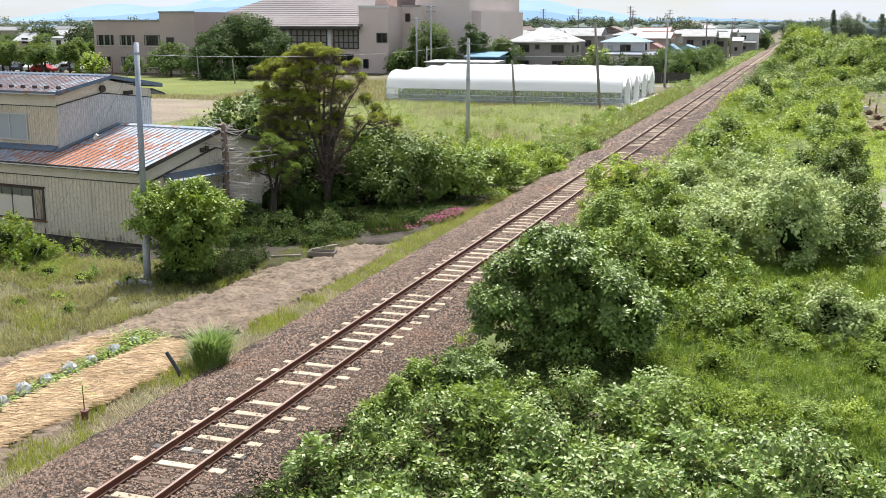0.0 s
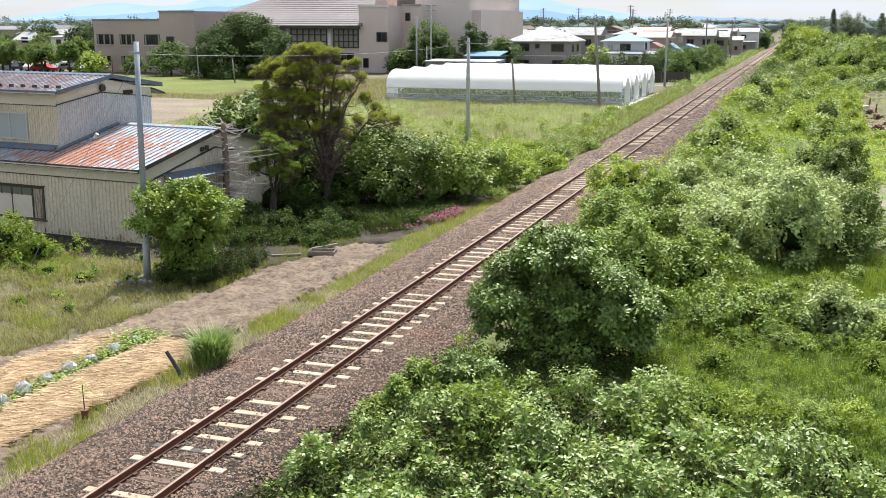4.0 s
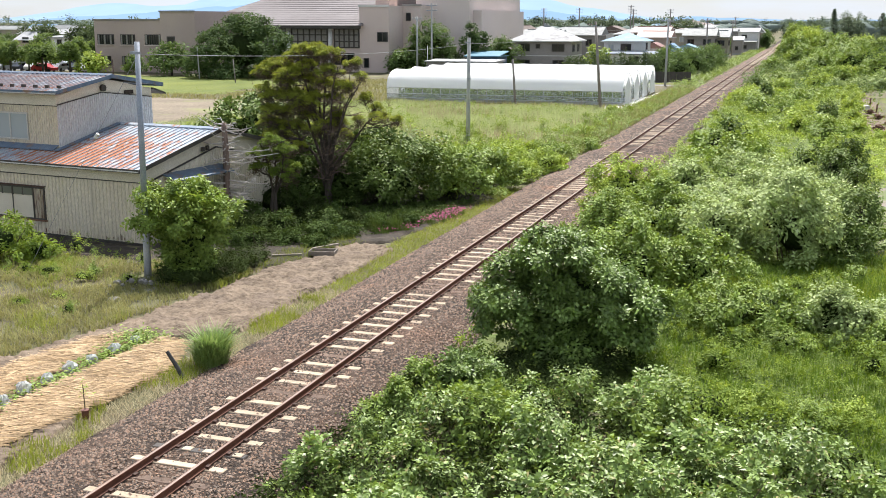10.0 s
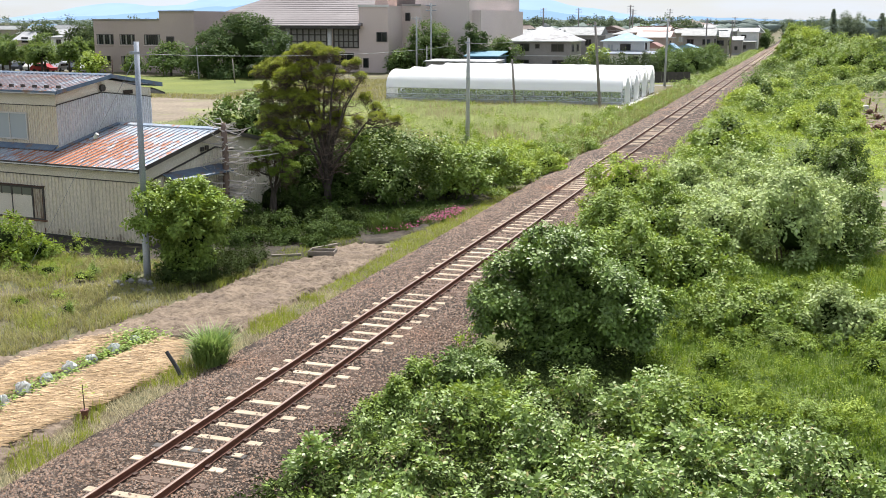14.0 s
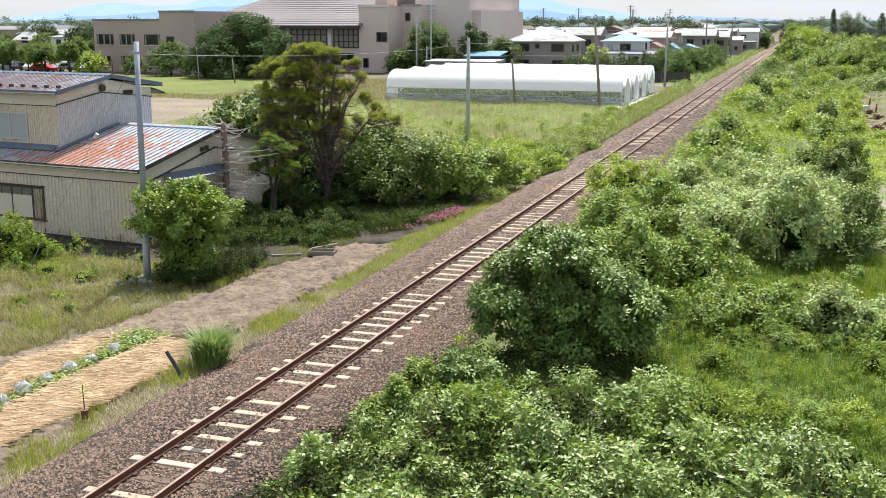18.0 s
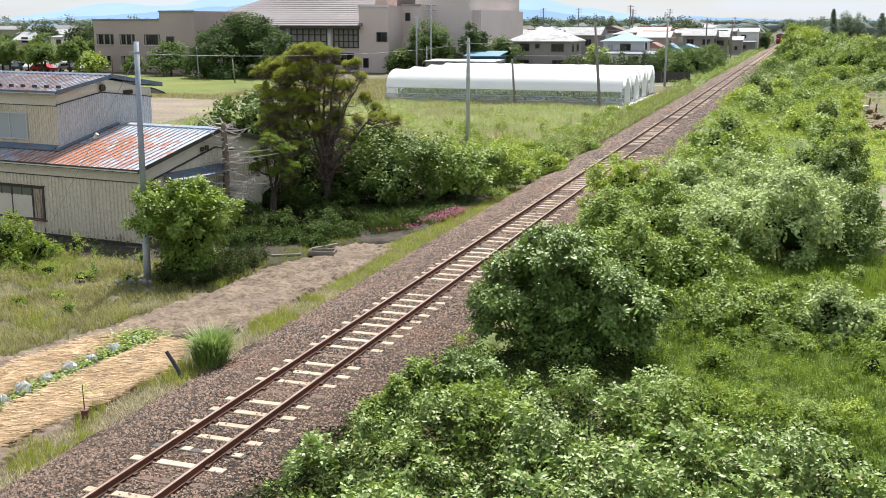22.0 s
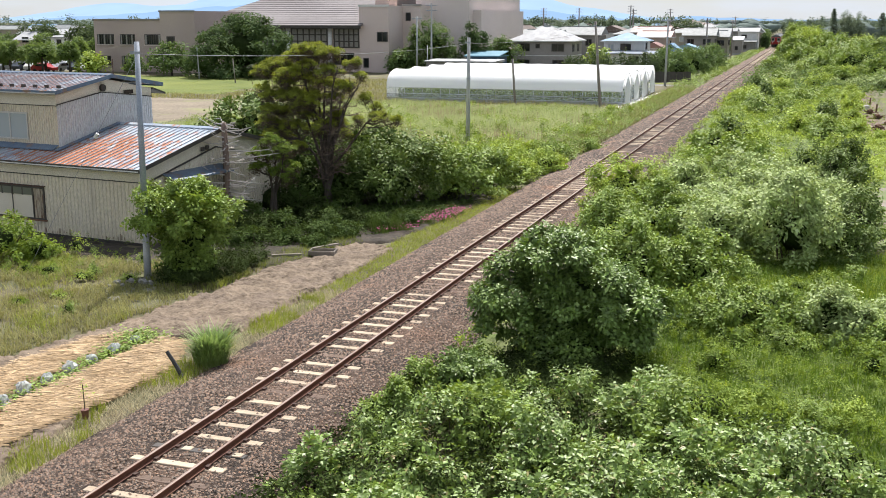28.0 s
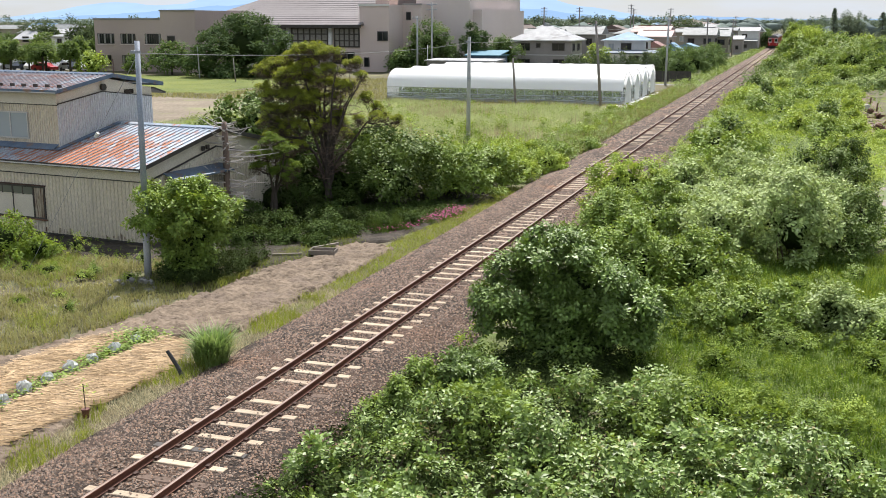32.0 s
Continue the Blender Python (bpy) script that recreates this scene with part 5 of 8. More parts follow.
M_R_BROWN = noisy("brown tile roof", (0.13, 0.095, 0.08), (0.17, 0.125, 0.105), 0.8, 0.7, 0.2, 20)


def house(x0, x1, y0, depth, eave, ridge_z, wall, roof, label, style="hip", wins=(), name="house", over=0.5, side_wins=(), lower=None):
    """A town house: walls, overhanging roof, eave board, framed windows."""
    h = thing(name, label, "shed" if name == "shed" else "house", pose(x0, y0, 0), "houses of the town")
    w, d, o = x1 - x0, depth, over
    g = Geo().box(0, w, 0, d, -0.1, eave)
    if style == "gable":
        g.add([(0, 0.003, eave), (w, 0.003, eave), (w / 2, 0.003, ridge_z - 0.1), (0, d - 0.003, eave), (w, d - 0.003, eave), (w / 2, d - 0.003, ridge_z - 0.1)], [(0, 1, 2), (5, 4, 3)])
    part("wall", g, wall, h)
    part("foundation", Geo().box(-0.03, w + 0.03, -0.03, d + 0.03, -0.1, 0.4), M_CONC, h)
    part("eave_board", Geo().box(-o, w + o, -o, d + o, eave - 0.02, eave + 0.14), M_W_WHITE if style != "flat" else roof, h)
    e = eave + 0.142
    r = Geo()
    if style == "hip":
        k = min(w, d) / 2 + o
        a, b = (k, w - k) if w > d else (w / 2, w / 2)
        c1, c2 = (d / 2, d / 2) if w > d else (k - o, d - k + o)
        if w > d:
            a, b = k - o, w - k + o
        r.add([(-o, -o, e), (w + o, -o, e), (w + o, d + o, e), (-o, d + o, e), (a, c1, ridge_z), (b + 0.01, c2 + 0.01, ridge_z)], [(0, 1, 5, 4), (1, 2, 5), (2, 3, 4, 5), (3, 0, 4), (3, 2, 1, 0)])
    elif style == "gable":
        r.add([(-o, -o, e), (w + o, -o, e), (w / 2, -o, ridge_z), (-o, d + o, e), (w + o, d + o, e), (w / 2, d + o, ridge_z)], [(0, 1, 2), (5, 4, 3), (0, 2, 5, 3), (2, 1, 4, 5), (1, 0, 3, 4)])
    elif style == "gable_x":
        r.add([(-o, -o, e), (-o, d + o, e), (-o, d / 2, ridge_z), (w + o, -o, e), (w + o, d + o, e), (w + o, d / 2, ridge_z)], [(0, 2, 1), (3, 4, 5), (0, 3, 5, 2), (1, 2, 5, 4), (0, 1, 4, 3)])
    else:
        r.add([(-o, -o, e), (w + o, -o, e), (w + o, d + o, ridge_z), (-o, d + o, ridge_z)], [(0, 1, 2, 3)])
        r.add([(-o, -o, e - 0.1), (w + o, -o, e - 0.1), (w + o, d + o, ridge_z - 0.1), (-o, d + o, ridge_z - 0.1)], [(3, 2, 1, 0)])
    rf = part("roof", r, roof, h)
    if style in ("hip", "gable_x"):
        yy = d / 2
        xa, xb = (0.3, w - 0.3) if style == "gable_x" else (min(w, d) / 2, w - min(w, d) / 2)
        if xb > xa:
            part("ridge_cap", Geo().box(xa, xb, yy - 0.15, yy + 0.15, ridge_z - 0.06, ridge_z + 0.1), roof, rf)
    if lower:
        part("storey_band", Geo().box(-0.04, w + 0.04, -0.04, d + 0.04, lower - 0.12, lower), M_W_WHITE, h)
    for (a, b, za, zb, dark) in wins:
        window_part(h, a, b, -0.002, za, zb, 2 if b - a > 1 else 1, M_FRAMEDK if dark else M_FRAME, M_WINDK if dark else M_WINLT, 0.12, "y", 0.08)
    for (a, b, za, zb, dark) in side_wins:
        window_part(h, a, b, w + 0.002, za, zb, 2 if b - a > 1 else 1, M_FRAMEDK if dark else M_FRAME, M_WINDK, 0.12, "x", 0.08)
    return h


def build_town():
    house(-49.2, -38.85, 182, 9, 5.05, 7.6, M_W_GREY, M_R_PALE, "grey two-storey house with a pale hipped roof", "hip",
          [(1.2, 3.2, 3.4, 4.7, True), (4.2, 5.0, 3.9, 4.7, True), (7.0, 9.2, 3.4, 4.7, True), (1.2, 3.2, 0.7, 2.0, True), (7.2, 9.2, 0.7, 2.0, True)], over=0.7, side_wins=[(1.0, 2.6, 3.3, 4.6, True), (5.0, 6.6, 3.3, 4.6, True)], lower=2.75)
    house(-53.0, -47.6, 168, 5, 2.9, 3.7, M_W_BLUE, M_R_CYAN, "dark blue shed with a bright blue roof", "flat", [(2.6, 4.6, 1.6, 2.4, False)], "shed", 0.3)
    house(-57.0, -46.0, 160, 5, 2.3, 2.6, M_W_DARK, M_R_PALE, "low shed with a pale flat roof", "flat", [(3, 4, 0.8, 1.6, True)], "shed", 0.3)
    house(-39.3, -31.3, 215, 8, 4.5, 6.2, M_W_WHITE, M_R_BLUE, "white house with a light blue hipped roof", "hip", [(3.3, 5.4, 2.7, 4.1, True), (0.8, 2.0, 2.8, 4.0, False)], over=0.6, side_wins=[(1.5, 3.5, 2.9, 4.3, True)])
    house(-41.6, -28.2, 210.5, 4, 2.2, 2.8, M_W_WHITE, M_BLUETRIM, "low annexe with a dark blue roof", "flat", [(2, 4, 0.8, 1.8, True), (8, 10, 0.8, 1.8, True)], over=0.4)
    house(-27.6, -24.2, 212, 5, 2.6, 4.3, M_W_BLUE, M_R_BLUE, "small dark house with a pale blue roof", "gable", [(0.8, 1.8, 0.9, 1.9, True)], over=0.4)
    house(-39.0, -31.4, 250, 9, 5.8, 7.2, M_W_PINK, M_R_RED, "house with a faded red roof", "gable_x", [(2, 4, 3.4, 4.9, True)], over=0.6, side_wins=[(2, 4, 3.4, 4.8, True)])
    house(-36.0, -29.5, 238, 8, 4.9, 6.3, M_W_PINK, M_R_RED, "pinkish house with a pale red roof", "gable_x", [(2, 3.5, 3.0, 4.3, True)], over=0.6, side_wins=[(2, 4, 3.0, 4.3, True)])
    house(-34.3, -25.3, 290, 9, 5.3, 6.3, M_W_OLIVE, M_R_GREY, "olive beige house with a flat grey roof", "gable_x", [(1, 2.5, 3, 4.4, False), (6.2, 8.2, 3, 4.4, False)], over=0.6)
    house(-27.3, -20.1, 305, 9, 5.6, 6.5, M_W_DARK, M_R_GREY, "dark grey house with a grey roof", "gable_x", [(1, 2.5, 3.2, 4.6, False)], over=0.5)
    house(-21.1, -15.0, 322, 8, 5.3, 6.5, M_W_WHITE, M_R_PALE, "white house with a pale metal roof", "gable_x", [(1.5, 3.0, 3.6, 4.6, True)], over=0.4)
    house(-19.8, -15.4, 318, 4, 2.6, 3.2, M_W_DARK, M_R_GREY, "low dark shed before the white house", "flat", [(1, 2, 0.8, 1.8, True)], "shed", 0.3)
    house(-17.6, -14.4, 340, 7, 5.0, 7.2, M_W_PINK, M_R_GREY, "narrow pinkish gabled house", "gable", [(1.0, 2.0, 3.2, 4.4, True)], over=0.4)
    house(-19.4, -17.0, 285, 5, 3.6, 4.6, M_W_GREY, M_R_PALE, "small grey shed with a lean-to roof", "flat", [(0.6, 1.4, 1.2, 2.2, True)], "shed", 0.3)
    house(-52.0, -44.0, 235, 8, 5.4, 7.2, M_W_DARK, M_R_GREY, "dark house with a grey tiled roof", "gable_x", [(5, 6.4, 3.2, 4.6, True)], over=0.6)
    house(-72.0, -65.0, 240, 8, 5.3, 7.0, M_W_WHITE, M_R_GREY, "white house with a grey roof behind trees", "hip", [(2, 4, 3.2, 4.6, True)], over=0.6)
    house(-66, -44, 520, 22, 6.2, 8.6, M_W_WHITE, M_R_BROWN, "far long building with a brown roof", "hip", [(3, 5, 3, 5, True), (9, 11, 3, 5, True), (15, 17, 3, 5, True)], over=0.8)
    house(-193.5, -185, 230, 8, 3.6, 5.7, M_W_PINK, M_R_PALE, "far house with a pale gabled roof", "gable_x", [(2, 4, 3, 4.4, True)], over=0.6)
    house(-181, -174.5, 225, 8, 4.4, 5.0, M_W_WHITE, M_R_GREY, "far white flat-roofed building", "flat", [(1, 2.4, 2.6, 4, True), (4, 5.4, 2.6, 4, True)], over=0.4)
    for x, y, w, dd, e, r, wl, rf, st, lab in ((-58.5, 224, 8, 8, 4.9, 6.7, M_W_OLIVE, M_R_GREY, "gable_x", "beige house with a grey roof behind the grey house"), (-45.5, 262, 8, 8, 5.2, 6.9, M_W_DARK, M_R_GREY, "hip", "dark house with a grey hipped roof"),
                                              (-52.5, 272, 9, 8, 5.4, 7.3, M_W_WHITE, M_R_BROWN, "gable", "white house with a brown gabled roof"), (-29.0, 262, 7, 8, 5.0, 6.8, M_W_DARK, M_R_GREY, "gable_x", "dark house with a grey roof"),
                                              (-27.0, 226, 5, 6, 2.7, 3.9, M_W_DARK, M_R_BLUE, "gable", "low dark shed with a pale blue roof"), (-33.2, 226, 4, 6, 2.8, 4.2, M_W_PINK, M_R_RED, "gable", "low pinkish house with a red roof"),
                                              (-24.5, 270, 5, 7, 4.6, 6.2, M_W_OLIVE, M_R_GREY, "gable_x", "olive house with a grey roof beside the hedge"), (-63, 262, 9, 8, 5.0, 7.0, M_W_WHITE, M_R_GREY, "hip", "white house with a grey hipped roof")):
        house(x, x + w, y, dd, e, r, wl, rf, lab, st, [(0.8, 2.4, e - 2.0, e - 0.7, True), (w - 2.6, w - 0.8, e - 2.0, e - 0.7, True)], over=0.5, side_wins=[(1.2, 2.8, e - 2.0, e - 0.7, True), (4.2, 5.4, e - 2.0, e - 0.7, True)])
    fence = thing("board_fence", "dark board fence before the hedge", "fence", pose(-34, 155.6, 0))
    for i in range(18):
        part("panel", Geo().box(i * 1.0, i * 1.0 + 0.97, 0, 0.04, 0.05, 1.5), M_DARKTRIM, fence)
    for i in range(10):
        part("post", Geo().box(i * 1.94 - 0.05, i * 1.94 + 0.05, 0.045, 0.14, -0.1, 1.6), M_DARKTRIM, fence)
    rnd = random.Random(11)
    walls = [M_W_GREY, M_W_WHITE, M_W_OLIVE, M_W_DARK, M_W_PINK]
    roofs = [(M_R_PALE, "pale"), (M_R_GREY, "grey"), (M_R_BLUE, "light blue"), (M_R_BROWN, "brown"), (M_R_GREY, "grey")]
    for i in range(34):
        y = 330 + i * 11 + rnd.uniform(-4, 4)
        x = rnd.uniform(-0.36, -0.075) * y if i % 3 else rnd.uniform(-0.14, -0.065) * y
        w = rnd.uniform(8, 12)
        rf, rn = rnd.choice(roofs)
        house(x - w, x, y, rnd.uniform(7, 10), rnd.uniform(4.0, 5.6), rnd.uniform(6.0, 7.4), rnd.choice(walls), rf, "far town house with a %s roof" % rn,
              rnd.choice(["hip", "gable", "gable_x"]), [(1.2, 3.2, 3.0, 4.3, True), (w - 3.4, w - 1.4, 3.0, 4.3, rnd.random() < 0.5)], over=0.5)
    for i in range(8):
        y, w = 300 + i * 17 + rnd.uniform(-5, 5), rnd.uniform(8, 13)
        x = -0.83 * y + rnd.uniform(-10, 30)
        rf, rn = rnd.choice(roofs)
        house(x - w, x, y, 8, rnd.uniform(3.6, 5.0), rnd.uniform(5.6, 7.0), rnd.choice(walls), rf, "far house with a %s roof beyond the parking lot" % rn, rnd.choice(["hip", "gable_x"]), [(1.2, 3.2, 2.4, 3.6, True)], over=0.5)
    house(26, 36, 330, 8, 4.6, 6.0, M_W_WHITE, M_R_PALE, "far white house behind the trees", "gable_x", [(2, 4, 2.6, 4.0, True)], over=0.4)


def build_school():
    s = thing("school", "pinkish brown school with a large ribbed gymnasium roof", "school", pose(0, 0, 0))
    wing = part("wing_wall", Geo().box(-116.5, -102.9, 158, 182, 0, 8.72), M_SCHOOL, s)
    part("parapet", Geo().box(-116.65, -102.9, 157.85, 158.0, 8.6, 8.85), M_W_DARK, wing)
    for a, b, k in ((-115.9, -112.6, 8), (-111.3, -108.4, 8), (-106.5, -103.0, 8)):
        window_part(s, a, b, 158, 4.6, 6.3, k, M_FRAMEDK, M_WINDK, 0.07, "y", 0.1, curtains=(0, 3, 6) if a < -110 else (0, 6, 7))
        part("sill", Geo().box(a - 0.1, b + 0.1, 157.82, 157.997, 4.45, 4.58), M_SCHOOL3, s)
    for a, b, k in ((-115.9, -113.4, 2), (-111.2, -108.6, 3), (-106.2, -104.0, 2)):
        window_part(s, a, b, 158, 1.05, 2.7, k * 2, M_FRAMEDK, M_WINDK, 0.07, "y", 0.1, curtains=(0, 2))
        part("sill", Geo().box(a - 0.1, b + 0.1, 157.82, 157.997, 0.9, 1.03), M_SCHOOL3, s)
    st = part("stair_block", Geo().box(-102.9, -96.3, 157.2, 182, 0, 10.1), M_SCHOOL, s)
    part("parapet", Geo().box(-103.0, -96.2, 157.05, 157.2, 9.95, 10.2), M_W_DARK, st)
    window_part(s, -101.7, -100.2, 157.2, 4.6, 6.0, 1, M_FRAMEDK, M_WINDK, 0.16, "y", 0.12)
    window_part(s, -100.8, -98.6, 157.2, 1.0, 2.7, 2, M_FRAMEDK, M_WINDK, 0.16, "y", 0.12)
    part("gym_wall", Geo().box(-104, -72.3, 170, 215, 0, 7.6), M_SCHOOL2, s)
    for a, b in ((-104, -93), (-92.5, -86.0), (-85.2, -78.3), (-77.2, -72.5)):
        w = window_part(s, a, b, 170, 4.0, 7.3, 6 if b - a > 5 else 5, M_FRAMEDK, M_CURTAIN, 0.22, "y", 0.2, rows=3)
    for x in (-92.75, -85.6, -77.75):
        part("column", Geo().tube([(x, 169.6, 0), (x, 169.6, 7.5)], 0.38, 14), M_W_WHITE, s, "pale round column", True)
    for a, b in ((-84, -80), (-77.5, -73.5)):
        window_part(s, a, b, 170, 1.2, 3.2, 3, M_FRAMEDK, M_WINDK, 0.2, "y", 0.15)
    # gymnasium roof
    ye, zr = 168.2, 16.5
    g = Geo().add([(-105.5, ye, 7.7), (-71.6, ye, 7.7), (-71.6, 217, 7.7), (-105.5, 217, 7.7), (-88, 192, zr), (-82, 192, zr), (-71.6, 192, zr)],
                  [(0, 1, 6, 5, 4), (3, 0, 4), (2, 3, 4, 5, 6), (3, 2, 1, 0), (1, 2, 6)])
    rf = part("gym_roof", g, M_SCHOOLR, s, "grey-pink ribbed metal roof")
    part("eave_fascia", Geo().box(-105.6, -71.5, ye - 0.12, ye - 0.003, 7.25, 7.78), M_DARKTRIM, rf, "dark eave fascia")
    n = 24
    sl = (zr - 7.7) / (192 - ye)
    seam = Geo().box(-35.3, 0, -0.05, 0.05, 0, 0.035).mesh("seam")
    seam.materials.append(M_SCHOOLR)
    for i in range(1, n):
        t = i / n
        y = ye + (192 - ye) * t
        xl = -105.5 + (-88 + 105.5) * t
        b = new("seam", seam)
        b.parent = rf
        b.matrix_basis = Matrix.LocRotScale((-71.6, y, 7.7 + sl * (y - ye)), None, ((-71.6 - xl) / 35.3, 1, 1))
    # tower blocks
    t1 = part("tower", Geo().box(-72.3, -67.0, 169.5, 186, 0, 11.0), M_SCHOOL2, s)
    part("parapet", Geo().box(-72.4, -66.9, 169.35, 169.5, 10.8, 11.15), M_W_WHITE, t1)
    window_part(s, -69.1, -67.2, 169.5, 5.1, 6.7, 2, M_FRAMEDK, M_WINDK, 0.14, "y", 0.12)
    window_part(s, -71.6, -70.6, 169.5, 0.8, 2.4, 1, M_FRAMEDK, M_WINDK, 0.14, "y", 0.12)
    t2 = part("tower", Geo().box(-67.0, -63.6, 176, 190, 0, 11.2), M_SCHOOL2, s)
    part("parapet", Geo().box(-67.0, -63.5, 175.85, 176, 11.0, 11.3), M_W_GREY, t2)
    window_part(s, -66.4, -65.5, 176, 8.5, 9.9, 1, M_FRAMEDK, M_WINDK, 0.14, "y", 0.12)
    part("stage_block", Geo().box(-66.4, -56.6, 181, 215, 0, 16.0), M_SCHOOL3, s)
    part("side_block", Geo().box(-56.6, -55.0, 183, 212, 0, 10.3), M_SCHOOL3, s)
    part("roof_box", Geo().box(-72.0, -69.5, 176, 180, 11.0, 13.0), M_SCHOOL, s)


def build_greenhouses():
    L, W, zs, zr = 26.0, 6.0, 1.45, 3.3
    base = thing("greenhouse", "white plastic tunnel greenhouse with clear side film", "greenhouse", pose(-44.2, 111, 0), "greenhouses in a row")
    arc = []
    for i in range(15):
        a = math.pi * i / 14
        arc.append((W / 2 - (W / 2) * math.cos(a), zs + (zr - zs) * math.sin(a) ** 0.85))
    g = Geo()
    vs, fs = [], []
    nx = 27
    for j in range(nx):
        x = L * j / (nx - 1)
        for k, (y, z) in enumerate(arc):
            vs.append((x, y, z + (0.03 if j % 2 == 0 else -0.015) * math.sin(math.pi * k / 14)))
    m = len(arc)
    fs = [(j * m + k, j * m + k + 1, (j + 1) * m + k + 1, (j + 1) * m + k) for j in range(nx - 1) for k in range(m - 1)]
    part("roof_film", g.add(vs, fs), M_FILM, base, "taut white roof film", True)
    for y in (0.0, W):
        part("side_film", Geo().box(0.02, L - 0.02, y - 0.006, y + 0.006, 0.3, zs), M_FILMSIDE, base, "translucent side film")
        part("skirt_film", Geo().box(0, L, y - 0.02, y + 0.02, 0.0, 0.32), M_VINYL, base, "cloudy film skirt along the ground")
        part("lower_film", Geo().box(0.02, L - 0.02, y - 0.016, y - 0.010, 0.32, 0.78), M_FILMSIDE, base, "rolled-down cloudy film")
        for zz in (0.35, 0.8):
            part("rail_pipe", Geo().tube([(0, y - 0.035, zz), (L, y - 0.035, zz)], 0.028, 6), M_HOOP, base)
        part("roll_pipe", Geo().tube([(0, y - 0.04, zs), (L, y - 0.04, zs)], 0.045, 8), M_WHITEP, base)
    hp = Geo()
    hp.tube([(0, 0.03, 0)] + [(0, 0.03 + (W - 0.06) * (y / W), z - 0.05) for y, z in arc] + [(0, W - 0.03, 0)], 0.03, 6)
    hp = hp.mesh("hoop")
    hp.materials.append(M_HOOP)
    for j in range(26):
        h = new("hoop", hp)
        h.parent = base
        h.matrix_basis = pose(0.02 + j * (L - 0.04) / 25, 0, 0)
    for x in (0.0, L):
        e = Geo()
        e.add([(x, 0, 0)] + [(x, y, z) for y, z in arc] + [(x, W, 0)], [tuple(range(m + 2))])
        w = part("end_film", e, M_FILMSIDE if x else M_FILM, base, "cloudy end film")
        d = 0.03 if x else -0.03
        part("door_frame", Geo().box(min(x, x + d), max(x, x + d), W / 2 - 0.9, W / 2 - 0.82, 0, 2.2).box(min(x, x + d), max(x, x + d), W / 2 + 0.82, W / 2 + 0.9, 0, 2.2).box(min(x, x + d), max(x, x + d), W / 2 - 0.82, W / 2 + 0.82, 2.12, 2.2), M_HOOP, w)
    c = W / 2
    part("end_curtain", Geo().extrude([(c - 1.75, 0.02), (c + 1.75, 0.02), (c + 1.75, 1.75), (c, 2.95), (c - 1.75, 1.75)], (L + 0.05, 0, 0), (0.02, 0, 0), (0, 1, 0), (0, 0, 1)), M_FILM, base, "pointed white end curtain")
    for i in range(1, 4):
        copy_thing(base, pose(-44.2, 111 + 6.05 * i, 0))
    # crop rows seen through the film
    for i in range(3):
        b = thing("crop_row", "green crop row inside the greenhouse", "crop row", pose(-31.2, 112.2 + i * 1.6, 0.0), "crop rows")
        n = 2600
        p = np.stack([rng.uniform(-12, 12, n), rng.uniform(-0.4, 0.4, n), rng.uniform(0.1, 1.25, n)], 1)
        v, t = leaf_arrays(p, unit(rng.normal(0, 1, p.shape)), 0.34, 0.2)
        part("leaves", np_mesh("leaves", v, t), L_MID, b)
    sheet("plastic_mulch", [(-20.5, 107.2), (-17.6, 107.2), (-16.4, 135), (-17.9, 135)], 0.05, M_W_WHITE, 0.8, 0.06, 4.0, label="white plastic sheeting beside the greenhouses", category="plastic sheet")


def car(x, y, rz, paint, label):
    c = thing("car", label, "car", pose(x, y, 0, 0, 0, rz), "parked cars")
    side = [(-2.1, 0.3), (2.1, 0.3), (2.15, 0.75), (1.3, 0.9), (0.7, 1.42), (-1.2, 1.45), (-1.9, 0.95), (-2.15, 0.8)]
    body = part("body", Geo().extrude(side, (0, -0.8, 0), (0, 1.6, 0), (1, 0, 0), (0, 0, 1)), paint, c)
    part("side_window", Geo().extrude([(-1.15, 0.95), (0.95, 0.95), (0.62, 1.34), (-1.05, 1.36)], (0, -0.82, 0), (0, 1.64, 0), (1, 0, 0), (0, 0, 1)), M_WINDK, body)
    for sx in (-1.3, 1.3):
        for sy in (-0.83, 0.63):
            part("wheel", Geo().tube([(sx, sy, 0.3), (sx, sy + 0.2, 0.3)], 0.3, 12), M_BLACK, c)
    return c


def build_cars():
    redp = noisy("red car paint", (0.45, 0.03, 0.03), (0.5, 0.04, 0.04), 1, 0.3, 0.0)
    dark = noisy("dark car paint", (0.05, 0.06, 0.08), (0.07, 0.08, 0.10), 1, 0.3, 0.0)
    silver = noisy("silver car paint", (0.5, 0.52, 0.54), (0.56, 0.58, 0.6), 1, 0.3, 0.0, metallic=0.4)
    kinds = [(M_WHITEP, "white car parked in the lot"), (silver, "silver car parked in the lot"), (dark, "dark car parked in the lot"), (M_WHITEP, "white car parked in the lot")]
    rnd = random.Random(3)
    for i in range(16):
        p, l = kinds[i % 4]
        car(-160 + i * 2.9 - (i % 2) * 0.4, 156.5 + (i % 3) * 0.3, 90 + rnd.uniform(-4, 4), p, l)
    for i in range(11):
        p, l = kinds[(i + 1) % 4]
        car(-170 + i * 4.2, 174, rnd.uniform(-4, 4), p, l)
    car(-123.8, 153.6, 4, redp, "red car parked in the lot")


